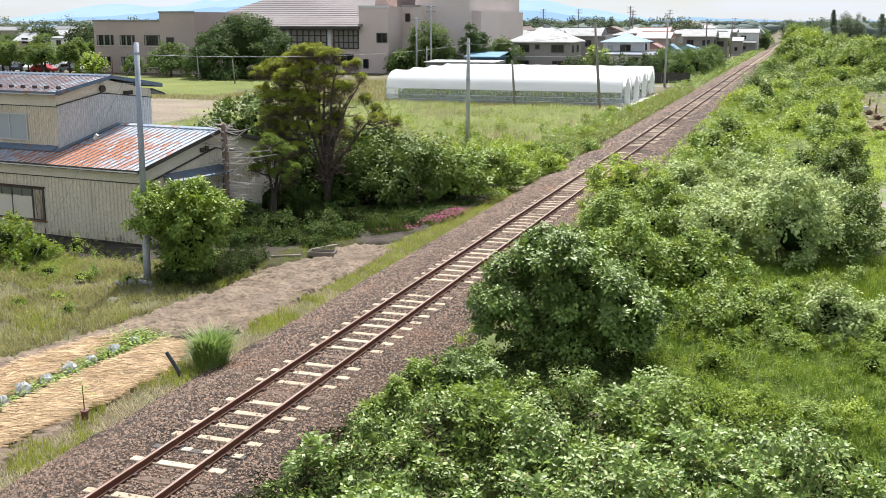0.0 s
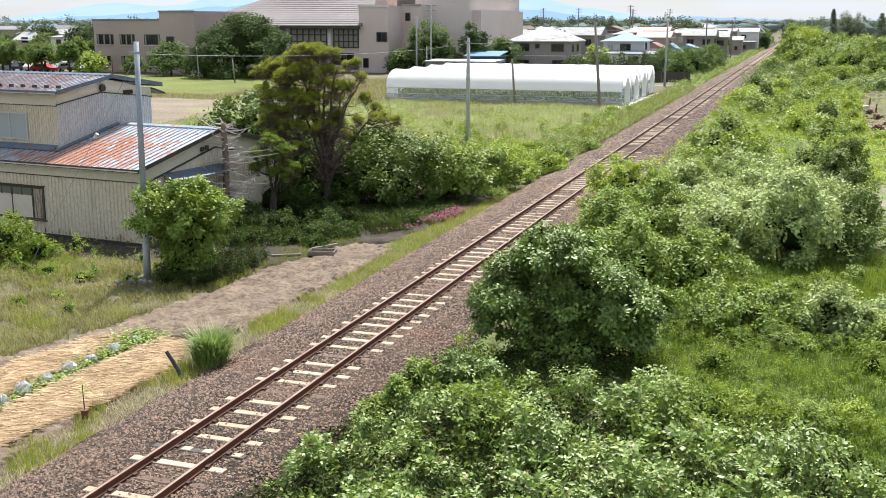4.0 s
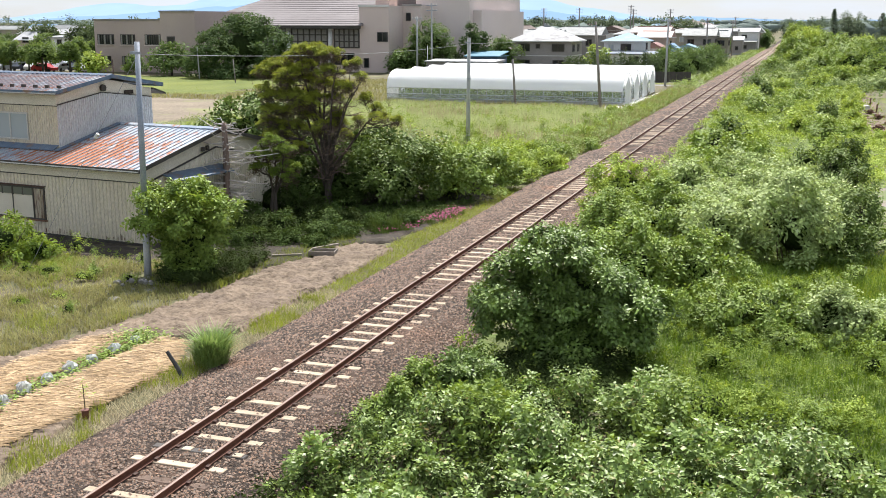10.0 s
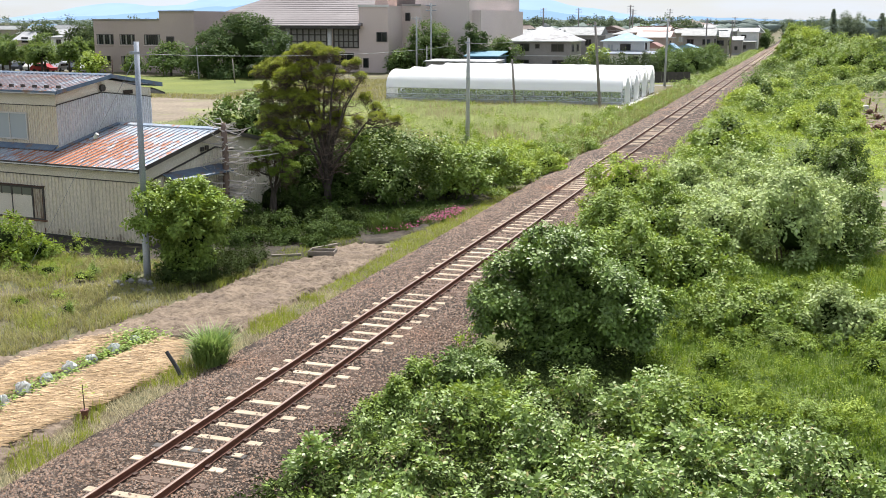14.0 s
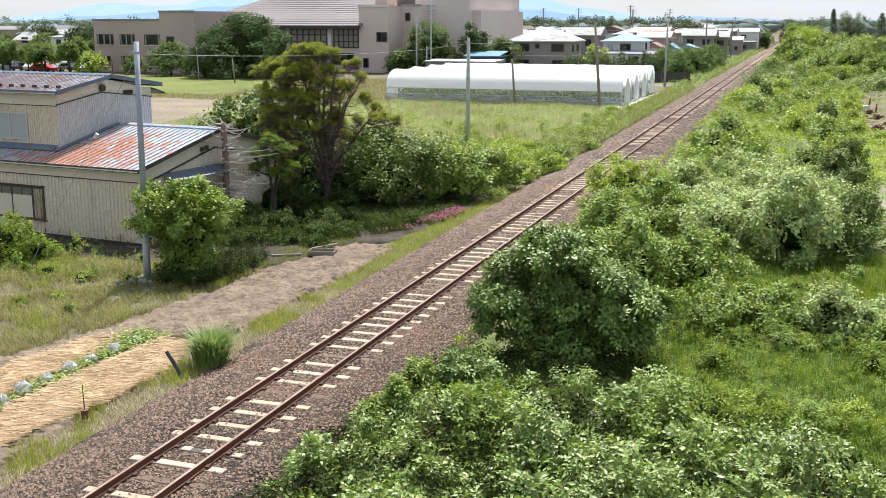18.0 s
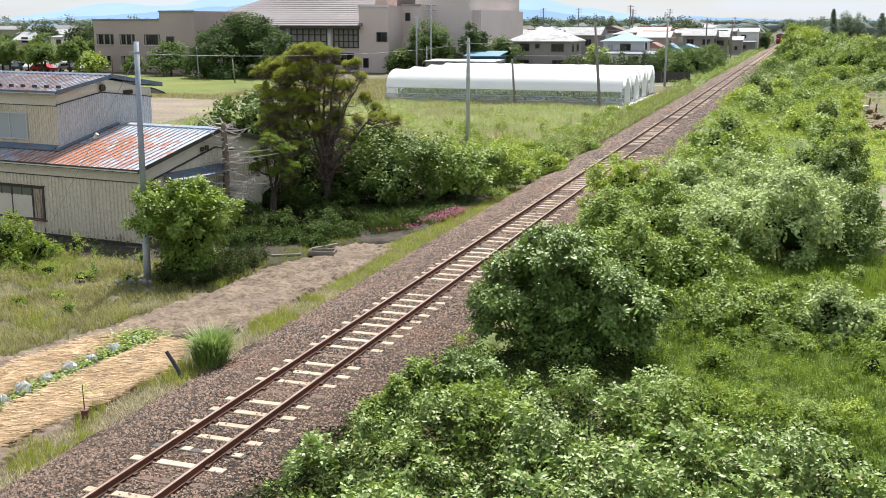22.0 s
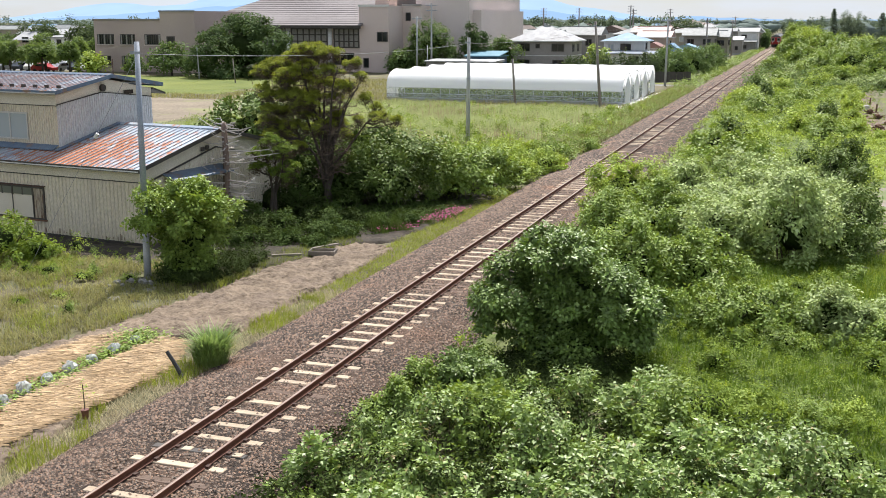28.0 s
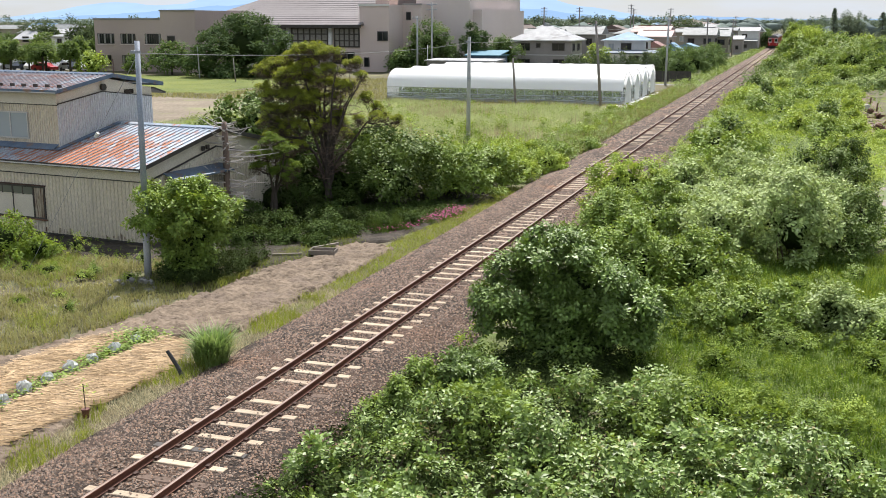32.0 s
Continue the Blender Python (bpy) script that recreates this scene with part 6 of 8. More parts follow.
# ---- trees ----
def crown_tree(x, y, h, r, material, leaf, count, label, trunk_h=None, group="trees", nl=16, bark=None, name="tree", ry=None, small=0.42):
    """A broadleaf tree: tapered trunk, limbs and an uneven crown."""
    t = thing(name, label, "tree", pose(x, y, 0), group)
    th = trunk_h if trunk_h is not None else h * 0.28
    c, rad = lumps(0, 0, th * 0.75, r, ry or r, h - th * 0.75, nl, small)
    part("crown", crown_mesh("crown", c, rad, int(count * (0.6 if y < 200 else 0.5)), leaf * 1.35, 0.3, per=9, spray=1.4, wide=0.6), material, t)
    # nearer crowns get the dark core as painted shade, far ones their leaf colour
    part("inner_foliage", core_mesh(c, rad, 0.5 if y < 260 else 0.34), M_CORE if y < 260 else material, t, "solid core filling the crown")
    r0 = 0.05 + h * 0.018
    part("trunk", Geo().tube([(0, 0, -0.2), (0.05, 0.03, th), (0.0, 0.1, h * 0.62)], [r0 * 1.25, r0, r0 * 0.4], 9), bark or M_BARK, t, "", True)
    for e in c[:: max(1, len(c) // (7 if y < 60 else 4))]:
        z = th * rng.uniform(0.8, 1.3)
        part("limb", Geo().tube([(0.03, 0.03, z), (e[0] * 0.5, e[1] * 0.5, (z + e[2]) * 0.52), tuple(e)], [r0 * 0.5, r0 * 0.32, r0 * 0.1], 6), bark or M_BARK, t)
    return t


def pad_tree(x, y, spec, trunk, stem_ends, label, seed, needle=0.095, dense=15, reach=1.5, mat_top=None, bare=0):
    """A spreading conifer: a trunk that splits into sinuous stems, level limbs, brown twigs and flat needle pads (across, height, two half-widths, sag)."""
    t = thing("conifer", label, "tree", pose(x, y, 0), "trees")
    r = np.random.default_rng(seed)
    part("trunk", Geo().tube(trunk[0], trunk[1], 10), M_BARK, t, "", True)
    end = np.array(trunk[0][-1])
    r0 = trunk[1][-2]
    knots = []
    for a, z in stem_ends:
        tip = np.array([a, r.uniform(-reach, reach) * 0.5, z])
        pts = [end * np.array([1, 1, 0.45])]
        for k in range(1, 7):
            f = k / 6
            lo = end * np.array([1, 1, 0.45])
            pts.append(lo + (tip - lo) * np.array([f ** 1.8, f ** 1.3, f]) + r.normal(0, 0.07, 3) * (k < 6))
        part("stem", Geo().tube([tuple(p) for p in pts], [r0 * 0.62 * (1 - 0.86 * k / 6) + 0.008 for k in range(7)], 7), M_BARK, t, "", True)
        for k in range(1, 6):
            knots += [(pts[k] * (1 - u) + pts[k + 1] * u, r0 * 0.5 * (1 - 0.8 * k / 6)) for u in (0.0, 0.33, 0.66)]
    forks = Geo()
    for k in range(bare):   # thin bare branches that fork on the open side
        o, ro = knots[r.integers(0, len(knots))]
        e = o + np.array([r.uniform(-0.6, 1.2), r.normal(0, 0.5), r.uniform(-0.1, 0.8)])
        mid = (o + e) / 2 + r.normal(0, 0.1, 3)
        part("bare_branch", Geo().tube([tuple(o), tuple(mid), tuple(e)], [0.022, 0.015, 0.007], 5), M_TWIG, t, "thin bare brown branch")
        for u in r.uniform(0.2, 1.0, 11):
            b0 = o + (mid - o) * u * 2 if u < 0.5 else mid + (e - mid) * (u * 2 - 1)
            b1 = b0 + np.array([r.uniform(-0.3, 0.5), r.normal(0, 0.3), r.uniform(-0.1, 0.45)])
            forks.tube([tuple(b0), tuple((b0 + b1) / 2 + r.normal(0, 0.04, 3)), tuple(b1)], [0.011, 0.009, 0.005], 3)
    if bare:
        tagged(part("twig_spray", forks, M_TWIG, t, "bare brown twigs"), kind="stuff")
    for a, z, wa, wy, sag, back in [q + (0.0,) if len(q) == 5 else q for q in spec]:   # each spray is a shallow dome of small tufts on limbs and twigs
        c = np.array([a, r.uniform(-0.5, 0.5) * reach + back, z])
        ends = []
        for k in range(3 + int(3 * wa)):
            an, u = r.uniform(0, 6.28), r.uniform(0.25, 0.8)
            e = c + np.array([wa * u * math.cos(an), wy * u * math.sin(an), -sag * u * u - 0.16])
            o, ro = min(knots, key=lambda q: float(np.linalg.norm((q[0] - e) * np.array([1, 1, 0.6])) + 2.5 * max(0.0, q[0][2] - e[2] + 0.15)))
            m = o * 0.5 + e * 0.5 + np.array([0, 0, -0.1]) + r.normal(0, 0.07, 3)
            part("limb", Geo().tube([tuple(o), tuple(m), tuple(e)], [ro * 0.55 + 0.006, ro * 0.35 + 0.005, 0.008], 5), M_BARK, t)
            ends += [m * (1 - q) + e * q for q in (0.4, 0.7, 1.0)]
        ends = np.array(ends)
        nt = int(62 * wa * wy) + 8
        an, u = r.uniform(0, 6.28, nt), np.sqrt(r.random(nt)) * r.uniform(0.85, 1.15, nt)
        tuft = c + np.stack([wa * u * np.cos(an), wy * u * np.sin(an), -sag * u * u + r.normal(0, 0.055, nt)], 1)
        tuft = tuft[wave(tuft[:, 0], tuft[:, 1], 0.28, z) > -0.42]
        size = r.uniform(0.07, 0.17, len(tuft))
        tw = Geo()
        for q in tuft:
            near = ends[np.argsort(np.linalg.norm(ends - q, axis=1))[:3]][r.integers(0, 3)]
            for w in range(2):
                e = q + r.normal(0, 0.1, 3) - np.array([0, 0, 0.05])
                tw.tube([tuple(near), tuple((near + e) / 2 + r.normal(0, 0.06, 3)), tuple(e)], [0.012, 0.008, 0.004], 3, False)
        tagged(part("twig_spray", tw, M_TWIG, t, "bare brown twigs"), kind="stuff")
        # brown inner whorls; their dark tone also paints shade under each pad
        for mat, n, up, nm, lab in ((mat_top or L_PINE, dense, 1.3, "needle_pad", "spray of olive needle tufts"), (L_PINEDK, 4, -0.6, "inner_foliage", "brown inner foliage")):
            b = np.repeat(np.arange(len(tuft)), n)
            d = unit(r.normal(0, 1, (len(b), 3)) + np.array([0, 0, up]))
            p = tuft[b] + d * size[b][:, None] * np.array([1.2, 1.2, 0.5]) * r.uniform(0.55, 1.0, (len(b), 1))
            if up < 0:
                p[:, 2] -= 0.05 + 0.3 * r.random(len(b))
            v, f = whorl_arrays(p, unit(d + np.array([0, 0, 0.7])), np.full(len(b), needle), 7, 1.0, 0.3)
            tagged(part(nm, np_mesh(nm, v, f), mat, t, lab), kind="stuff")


def build_pine():
    spec = [(-0.9, 7.5, 0.6, 0.6, 0.25), (0.15, 7.3, 0.55, 0.6, 0.25), (-2.2, 6.7, 0.6, 0.6, 0.25), (-1.5, 6.5, 0.6, 0.6, 0.25), (0.4, 6.6, 0.6, 0.6, 0.25), (-2.6, 3.75, 0.6, 0.6, 0.25), (-0.49, 7.58, 0.65, 0.62, 0.27), (-1.69, 7.25, 0.6, 0.57, 0.25), (0.58, 7.36, 0.54, 0.52, 0.23), (-2.7, 6.77, 0.54, 0.52, 0.23), (-0.92, 6.84, 0.71, 0.67, 0.3), (1.17, 6.87, 0.44, 0.41, 0.18), (-3.3, 6.44, 0.38, 0.36, 0.16), (1.72, 6.28, 0.33, 0.31, 0.14),
            (-2.04, 6.08, 0.65, 0.62, 0.27), (-0.37, 6.06, 0.71, 0.67, 0.3), (0.9, 5.9, 0.44, 0.41, 0.18), (-2.59, 5.46, 0.49, 0.47, 0.21), (-1.17, 5.44, 0.65, 0.62, 0.27), (0.12, 5.28, 0.49, 0.47, 0.21), (2.0, 5.32, 0.3, 0.28, 0.13), (-2.51, 4.75, 0.6, 0.57, 0.25),
            (-0.93, 4.55, 0.65, 0.62, 0.27), (-1.79, 4.01, 0.65, 0.62, 0.27), (-0.43, 3.81, 0.54, 0.52, 0.23), (-2.9, 4.17, 0.44, 0.41, 0.18), (2.59, 4.55, 0.49, 0.47, 0.21), (3.33, 4.3, 0.3, 0.28, 0.13), (2.14, 4.82, 0.27, 0.26, 0.11), (-3.1, 3.39, 0.49, 0.47, 0.21),
            (-2.14, 3.18, 0.49, 0.47, 0.21), (-1.13, 3.07, 0.38, 0.36, 0.16), (0.41, 4.45, 0.33, 0.31, 0.14), (1.32, 4.24, 0.24, 0.23, 0.1), (-3.46, 5.68, 0.33, 0.31, 0.14)]
    q = random.Random(8)
    for k in range(26):
        u = q.random()
        spec.append((q.uniform(-3.3, 0.9 - 1.0 * (1 - u)), 3.3 + 3.6 * u, q.uniform(0.45, 0.7), q.uniform(0.45, 0.7), 0.22, q.uniform(-0.3, 1.3)))
    pad_tree(-20.95, 45.2, spec, ([(0, 0, -0.2), (-0.03, 0, 0.6), (-0.06, 0.02, 1.2), (-0.1, 0.05, 1.7)], [0.26, 0.19, 0.15, 0.06]), [(-2.6, 6.3), (-1.4, 7.1), (-0.3, 7.3), (0.9, 6.6), (2.6, 4.6), (-2.6, 4.4), (0.5, 5.0), (1.9, 5.8), (-1.6, 5.6), (1.3, 5.4), (-0.6, 6.0)], "spreading old conifer with olive needle pads and bare limbs", 21, bare=90)
    young = [(-0.1, 3.75, 0.5, 0.45, 0.3), (0.55, 3.35, 0.5, 0.45, 0.25), (-0.55, 3.2, 0.5, 0.45, 0.25), (0.1, 3.05, 0.55, 0.5, 0.2), (0.75, 2.65, 0.5, 0.45, 0.2), (-0.5, 2.6, 0.45, 0.45, 0.2), (0.25, 2.45, 0.5, 0.45, 0.2), (0.85, 2.15, 0.35, 0.35, 0.15)]
    pad_tree(-21.75, 41.2, young, ([(0, 0, -0.2), (0.03, 0, 0.2), (0.05, 0, 0.45)], [0.14, 0.11, 0.1]), [(-0.6, 3.6), (0.1, 3.8), (0.7, 3.2), (0.35, 2.6)], "young conifer with several thin trunks", 22, 0.1, 14, 0.5, L_YOUNG)


def spruce(x, y, h, r, label, seed):
    """A far spruce: whorls of drooping boughs, ragged in outline."""
    t = thing("conifer", label, "tree", pose(x, y, 0), "skyline conifers")
    q = random.Random(seed)
    part("trunk", Geo().tube([(0, 0, -0.2), (0, 0, h * 0.97)], [0.05 + h * 0.02, 0.03], 6), M_BARK, t)
    n = int(h * 1.6)
    pts, nr = [], []
    for i in range(n):
        f = (i + 1.5) / (n + 1)
        for j in range(7):
            a = q.uniform(0, 6.28)
            l = r * (1 - f) ** 0.85 * q.uniform(0.4, 1.35) + 0.15
            for k in range(16):
                u = q.random() ** 0.7
                w = 0.32 * l * (1 - u * 0.6) * q.uniform(-1, 1)
                pts.append((math.cos(a) * l * u - math.sin(a) * w, math.sin(a) * l * u + math.cos(a) * w, h * f - 0.3 * l * u * u + q.uniform(-0.15, 0.15)))
                nr.append((math.cos(a) * 0.5, math.sin(a) * 0.5, 0.8))
    v, tr = leaf_arrays(np.array(pts), np.array(nr), 0.5, 0.3, droop=0.3)
    tagged(part("bough_foliage", np_mesh("bough_foliage", v, tr), L_FARCON, t), kind="stuff")


def build_dead_tree():
    t = thing("dead_tree", "dead broken-topped conifer trunk with bleached bare branches", "dead tree", pose(-23.05, 39.6, 0))
    part("trunk", Geo().tube([(0, 0, -0.2), (-0.03, 0, 1.6), (0.0, 0, 3.2), (-0.05, 0, 4.45)], [0.17, 0.15, 0.135, 0.11], 9), M_DEADTRUNK, t, "", True)
    r = random.Random(9)
    for i in range(64):
        z = r.uniform(1.2, 4.4)
        a = r.uniform(0, 2 * math.pi)
        l = r.uniform(0.4, 1.5)
        if i in (2, 9, 15):
            a, l, z = r.uniform(-0.3, 0.5), 2.3, (2.05, 3.3, 3.0)[(2, 9, 15).index(i)]
        e = (math.cos(a) * l, math.sin(a) * l, z + r.uniform(-0.25, 0.45) * l)
        m = (e[0] * 0.5 + r.uniform(-.06, .06), e[1] * 0.5, z + (e[2] - z) * 0.35 - 0.05)
        g = Geo().tube([(0, 0, z), m, e], [0.036, 0.026, 0.01], 5)
        for k in range(3):
            s = r.uniform(0.4, 0.95)
            b = (e[0] * s, e[1] * s, z + (e[2] - z) * s)
            g.tube([b, (b[0] + r.uniform(-.3, .3), b[1] + r.uniform(-.3, .3), b[2] + r.uniform(-.25, .25))], [0.012, 0.005], 4)
        part("branch", g, M_DEADWOOD, t)


def build_trees():
    build_pine()
    build_dead_tree()
    crown_tree(-27.0, 49.0, 5.4, 3.4, L_DARK, 0.25, 15000, "broadleaf tree behind the warehouse", 1.0, nl=26, ry=2.4)
    crown_tree(-83.6, 150, 10.1, 8.2, L_FARMID, 0.42, 34000, "large round tree before the gymnasium", 0.2, nl=38, small=0.36)
    for i in range(5, 13):
        bush(-100.5 + i * 2.6, 145.5 + (i * 7 % 5) * 0.5, 1.9, 1.3 + (i * 3 % 4) * 0.35, L_FARMID, 0.3, 1500, "dark clipped shrub at the foot of the school", group="shrubs before the school", nl=9)
    crown_tree(-60.6, 172.5, 9.2, 4.4, L_FAR, 0.4, 8500, "bushy tree by the school tower", 0.4, nl=20)
    crown_tree(-64.6, 169.5, 4.0, 2.6, L_FAR, 0.5, 2500, "low tree at the tower's foot", 0.5)
    crown_tree(-96.5, 150, 5.4, 3.3, L_FAR, 0.5, 3200, "small tree before the school wing", 1.2)
    crown_tree(-111.5, 150, 3.4, 2.4, L_YEL, 0.45, 1800, "low light green tree before the school wing", 0.8)
    crown_tree(-104.5, 152, 3.0, 2.0, L_FAR, 0.4, 1400, "low tree before the school wing", 0.8)
    crown_tree(-53.6, 174, 8.0, 2.9, L_FARMID, 0.38, 6500, "dark tree behind the shed", 0.6)
    crown_tree(-49.6, 178, 6.4, 3.2, L_FAR, 0.4, 5200, "light green tree beside the grey house", 0.8)
    crown_tree(-57.6, 172, 4.6, 2.4, L_FAR, 0.38, 3600, "low tree beside the school block", 0.5)
    crown_tree(-35.2, 186, 4.6, 2.2, L_YEL, 0.45, 2200, "small bright tree beside the grey house", 0.9)
    crown_tree(-26.2, 206, 4.0, 1.8, L_FAR, 0.45, 1500, "small tree before the white house", 0.7)
    for x, y, h, r in ((-128, 147, 4.8, 3.8), (-121.4, 151, 6.2, 3.4), (-133, 150, 5.0, 4.0), (-119.0, 161, 5.4, 2.2), (-140, 152, 5.0, 4.2), (-124, 150, 4.2, 2.4), (-147, 154, 5.2, 4.2), (-137, 146, 4.6, 3.6), (-131, 144, 4.2, 3.2), (-143, 147, 4.8, 3.8)):
        crown_tree(x, y, h * 1.05, r * 0.8, L_LOT, 0.34, 4600, "leafy tree along the parking lot", 2.5)
    for x, y, h, r in ((-113.5, 147, 5.4, 2.6), (-118, 146, 5.2, 3.2), (-123.5, 145, 5.4, 3.2), (-127.5, 148, 5.6, 3.4), (-134, 147, 5.6, 3.6), (-115.5, 152, 5.8, 2.8)):
        crown_tree(x, y, h, r * 0.75, L_LOT, 0.34, 4200, "leafy tree along the parking lot", 2.9)
    crown_tree(-146, 206, 8.6, 4.4, L_FARDK, 0.5, 5000, "dark tree on the far skyline", 1.2)
    for i in range(16):
        y = 215 + i * 13
        crown_tree(-0.83 * y + (i * 53 % 60) - 25, y, 4.6 + i % 3, 3.6 + i % 2, L_FARDK if i % 3 else L_FAR, 0.6, 1500, "tree among houses beyond the parking lot", 0.8, group="far trees")
    for x, y, h, r in ((-163, 216, 8.4, 4.2), (-185, 232, 8.0, 3.2), (-192, 236, 7.4, 3.0), (-150, 208, 7.6, 4.4), (-156, 212, 8.0, 3.6), (-141, 196, 7.2, 4.6)):
        crown_tree(x, y, h, r, L_FARDK, 0.7, 2600, "dark tree on the far skyline", 1.6)
    for i in range(26):
        y = 300 + i * 17
        x = -0.075 * y - (i * 37 % 100) / 100 * 0.32 * y
        crown_tree(x, y, 5.5 + (i % 4) * 1.3, 4.5 + (i % 3) * 1.5, L_FARDK if i % 2 else L_FAR, 0.55, 1700, "far tree among the houses", 1.0, group="far trees")
    crown_tree(-13.9, 338, 5.0, 1.5, L_FARMID, 0.4, 3600, "dark tree beside the far houses", 0.4, group="far trees")
    for x, y, h, r in ((-15.2, 352, 5.2, 2.6), (-16.8, 372, 6.0, 3.2), (-15.4, 392, 5.6, 2.8), (-18.4, 410, 6.4, 3.6), (-24, 398, 6.2, 3.6), (-22, 345, 5.4, 2.8), (-31, 352, 6.2, 3.4), (-28, 420, 6.6, 4.0)):
        crown_tree(x, y, h, r, L_FAR, 0.5, 1800, "far tree by the line before the houses", 0.6, group="far trees")
    for i in range(22):
        y = 430 + (i * 29 % 90)
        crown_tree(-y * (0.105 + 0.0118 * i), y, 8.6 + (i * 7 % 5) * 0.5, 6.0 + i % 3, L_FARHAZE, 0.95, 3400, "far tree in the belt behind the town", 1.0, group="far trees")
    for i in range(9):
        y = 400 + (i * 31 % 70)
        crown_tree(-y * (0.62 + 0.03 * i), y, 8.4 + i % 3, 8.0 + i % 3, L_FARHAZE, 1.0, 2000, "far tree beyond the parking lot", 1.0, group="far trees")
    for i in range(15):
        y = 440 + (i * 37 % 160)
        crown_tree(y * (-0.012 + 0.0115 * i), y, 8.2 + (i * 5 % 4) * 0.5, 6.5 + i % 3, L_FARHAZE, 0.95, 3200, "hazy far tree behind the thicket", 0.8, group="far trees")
    for x, y, r in ((-19, 745, 6.5), (-9, 738, 6.0), (1, 750, 6.5), (-30, 735, 7.0), (-14, 760, 6.0)):
        crown_tree(x, y, 9.2, r, L_FARHAZE, 0.8, 1800, "hazy far tree where the line is lost to sight", 0.8, group="far trees")
    # right of the line, far end
    for i, (x, y, h, r, lab) in enumerate(((5.1, 338, 11.9, 3.0, "tall spindly dark spruce on the skyline"), (17.6, 326, 10.6, 4.5, "dark ragged conifer on the skyline"), (20.5, 322, 11.0, 5.5, "dark ragged conifer on the skyline"))):
        spruce(x, y, h, r, lab, 60 + i)
    for x, y, h, r in ((8.8, 340, 11.4, 3.4), (12.0, 343, 10.4, 3.6), (10.4, 346, 9.8, 4.2)):
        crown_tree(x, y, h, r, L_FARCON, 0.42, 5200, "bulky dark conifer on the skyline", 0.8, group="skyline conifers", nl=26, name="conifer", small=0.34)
    belt = [(-2.2, 215, 4.2, 3.0), (-3.6, 250, 5.6, 3.2), (-0.5, 262, 7.0, 4.0), (-3.2, 285, 6.6, 3.2), (-3.6, 310, 6.6, 3.0), (2.5, 252, 6.4, 4.0), (6.0, 262, 5.6, 4.4), (-0.2, 295, 7.8, 4.4), (10.5, 268, 5.0, 4.2), (5, 236, 4.8, 3.8), (15, 262, 5.0, 4.4),
            (-5.9, 262, 3.4, 2.2), (-6.0, 290, 3.7, 2.2), (-6.2, 314, 4.0, 2.2), (-5.7, 340, 6.6, 3.0), (-7.25, 346, 5.4, 1.9), (-5.5, 374, 7.6, 3.4), (-5.8, 405, 8.2, 3.8), (20, 275, 5.2, 4.5), (26, 285, 5.6, 5)]
    for x, y, h, r in belt:
        crown_tree(x, y, h, r, L_YEL if (x * 3 + y) % 3 > 2.2 else L_MID, 0.5, 6000, "leafy light green tree beside the line", 0.6, group="trees beside the line", nl=20)
    # hedge and dark shrubs by the line, before the houses
    for x, y, r, h in ((-29, 156, 2.6, 4.2), (-25.5, 158, 2.6, 4.4), (-22.0, 158, 2.5, 4.2), (-18.9, 166, 2.4, 4.0), (-17.8, 176, 2.5, 4.4), (-17.2, 186, 2.4, 4.8), (-17.4, 197, 2.6, 4.6), (-20.5, 182, 2.6, 4.6), (-21.5, 170, 2.8, 4.4), (-33, 158, 2.4, 3.6), (-17.0, 206, 2.2, 4.2)):
        bush(x, y, r, h, L_FARDK if y < 160 else L_FAR, 0.34, 5000, "dense dark green hedge shrub", group="hedge shrubs", depth=0.3)
    bush(-16.0, 345, 2.0, 4.5, L_FARDK, 0.6, 900, "dark shrub by the far houses", group="hedge shrubs")


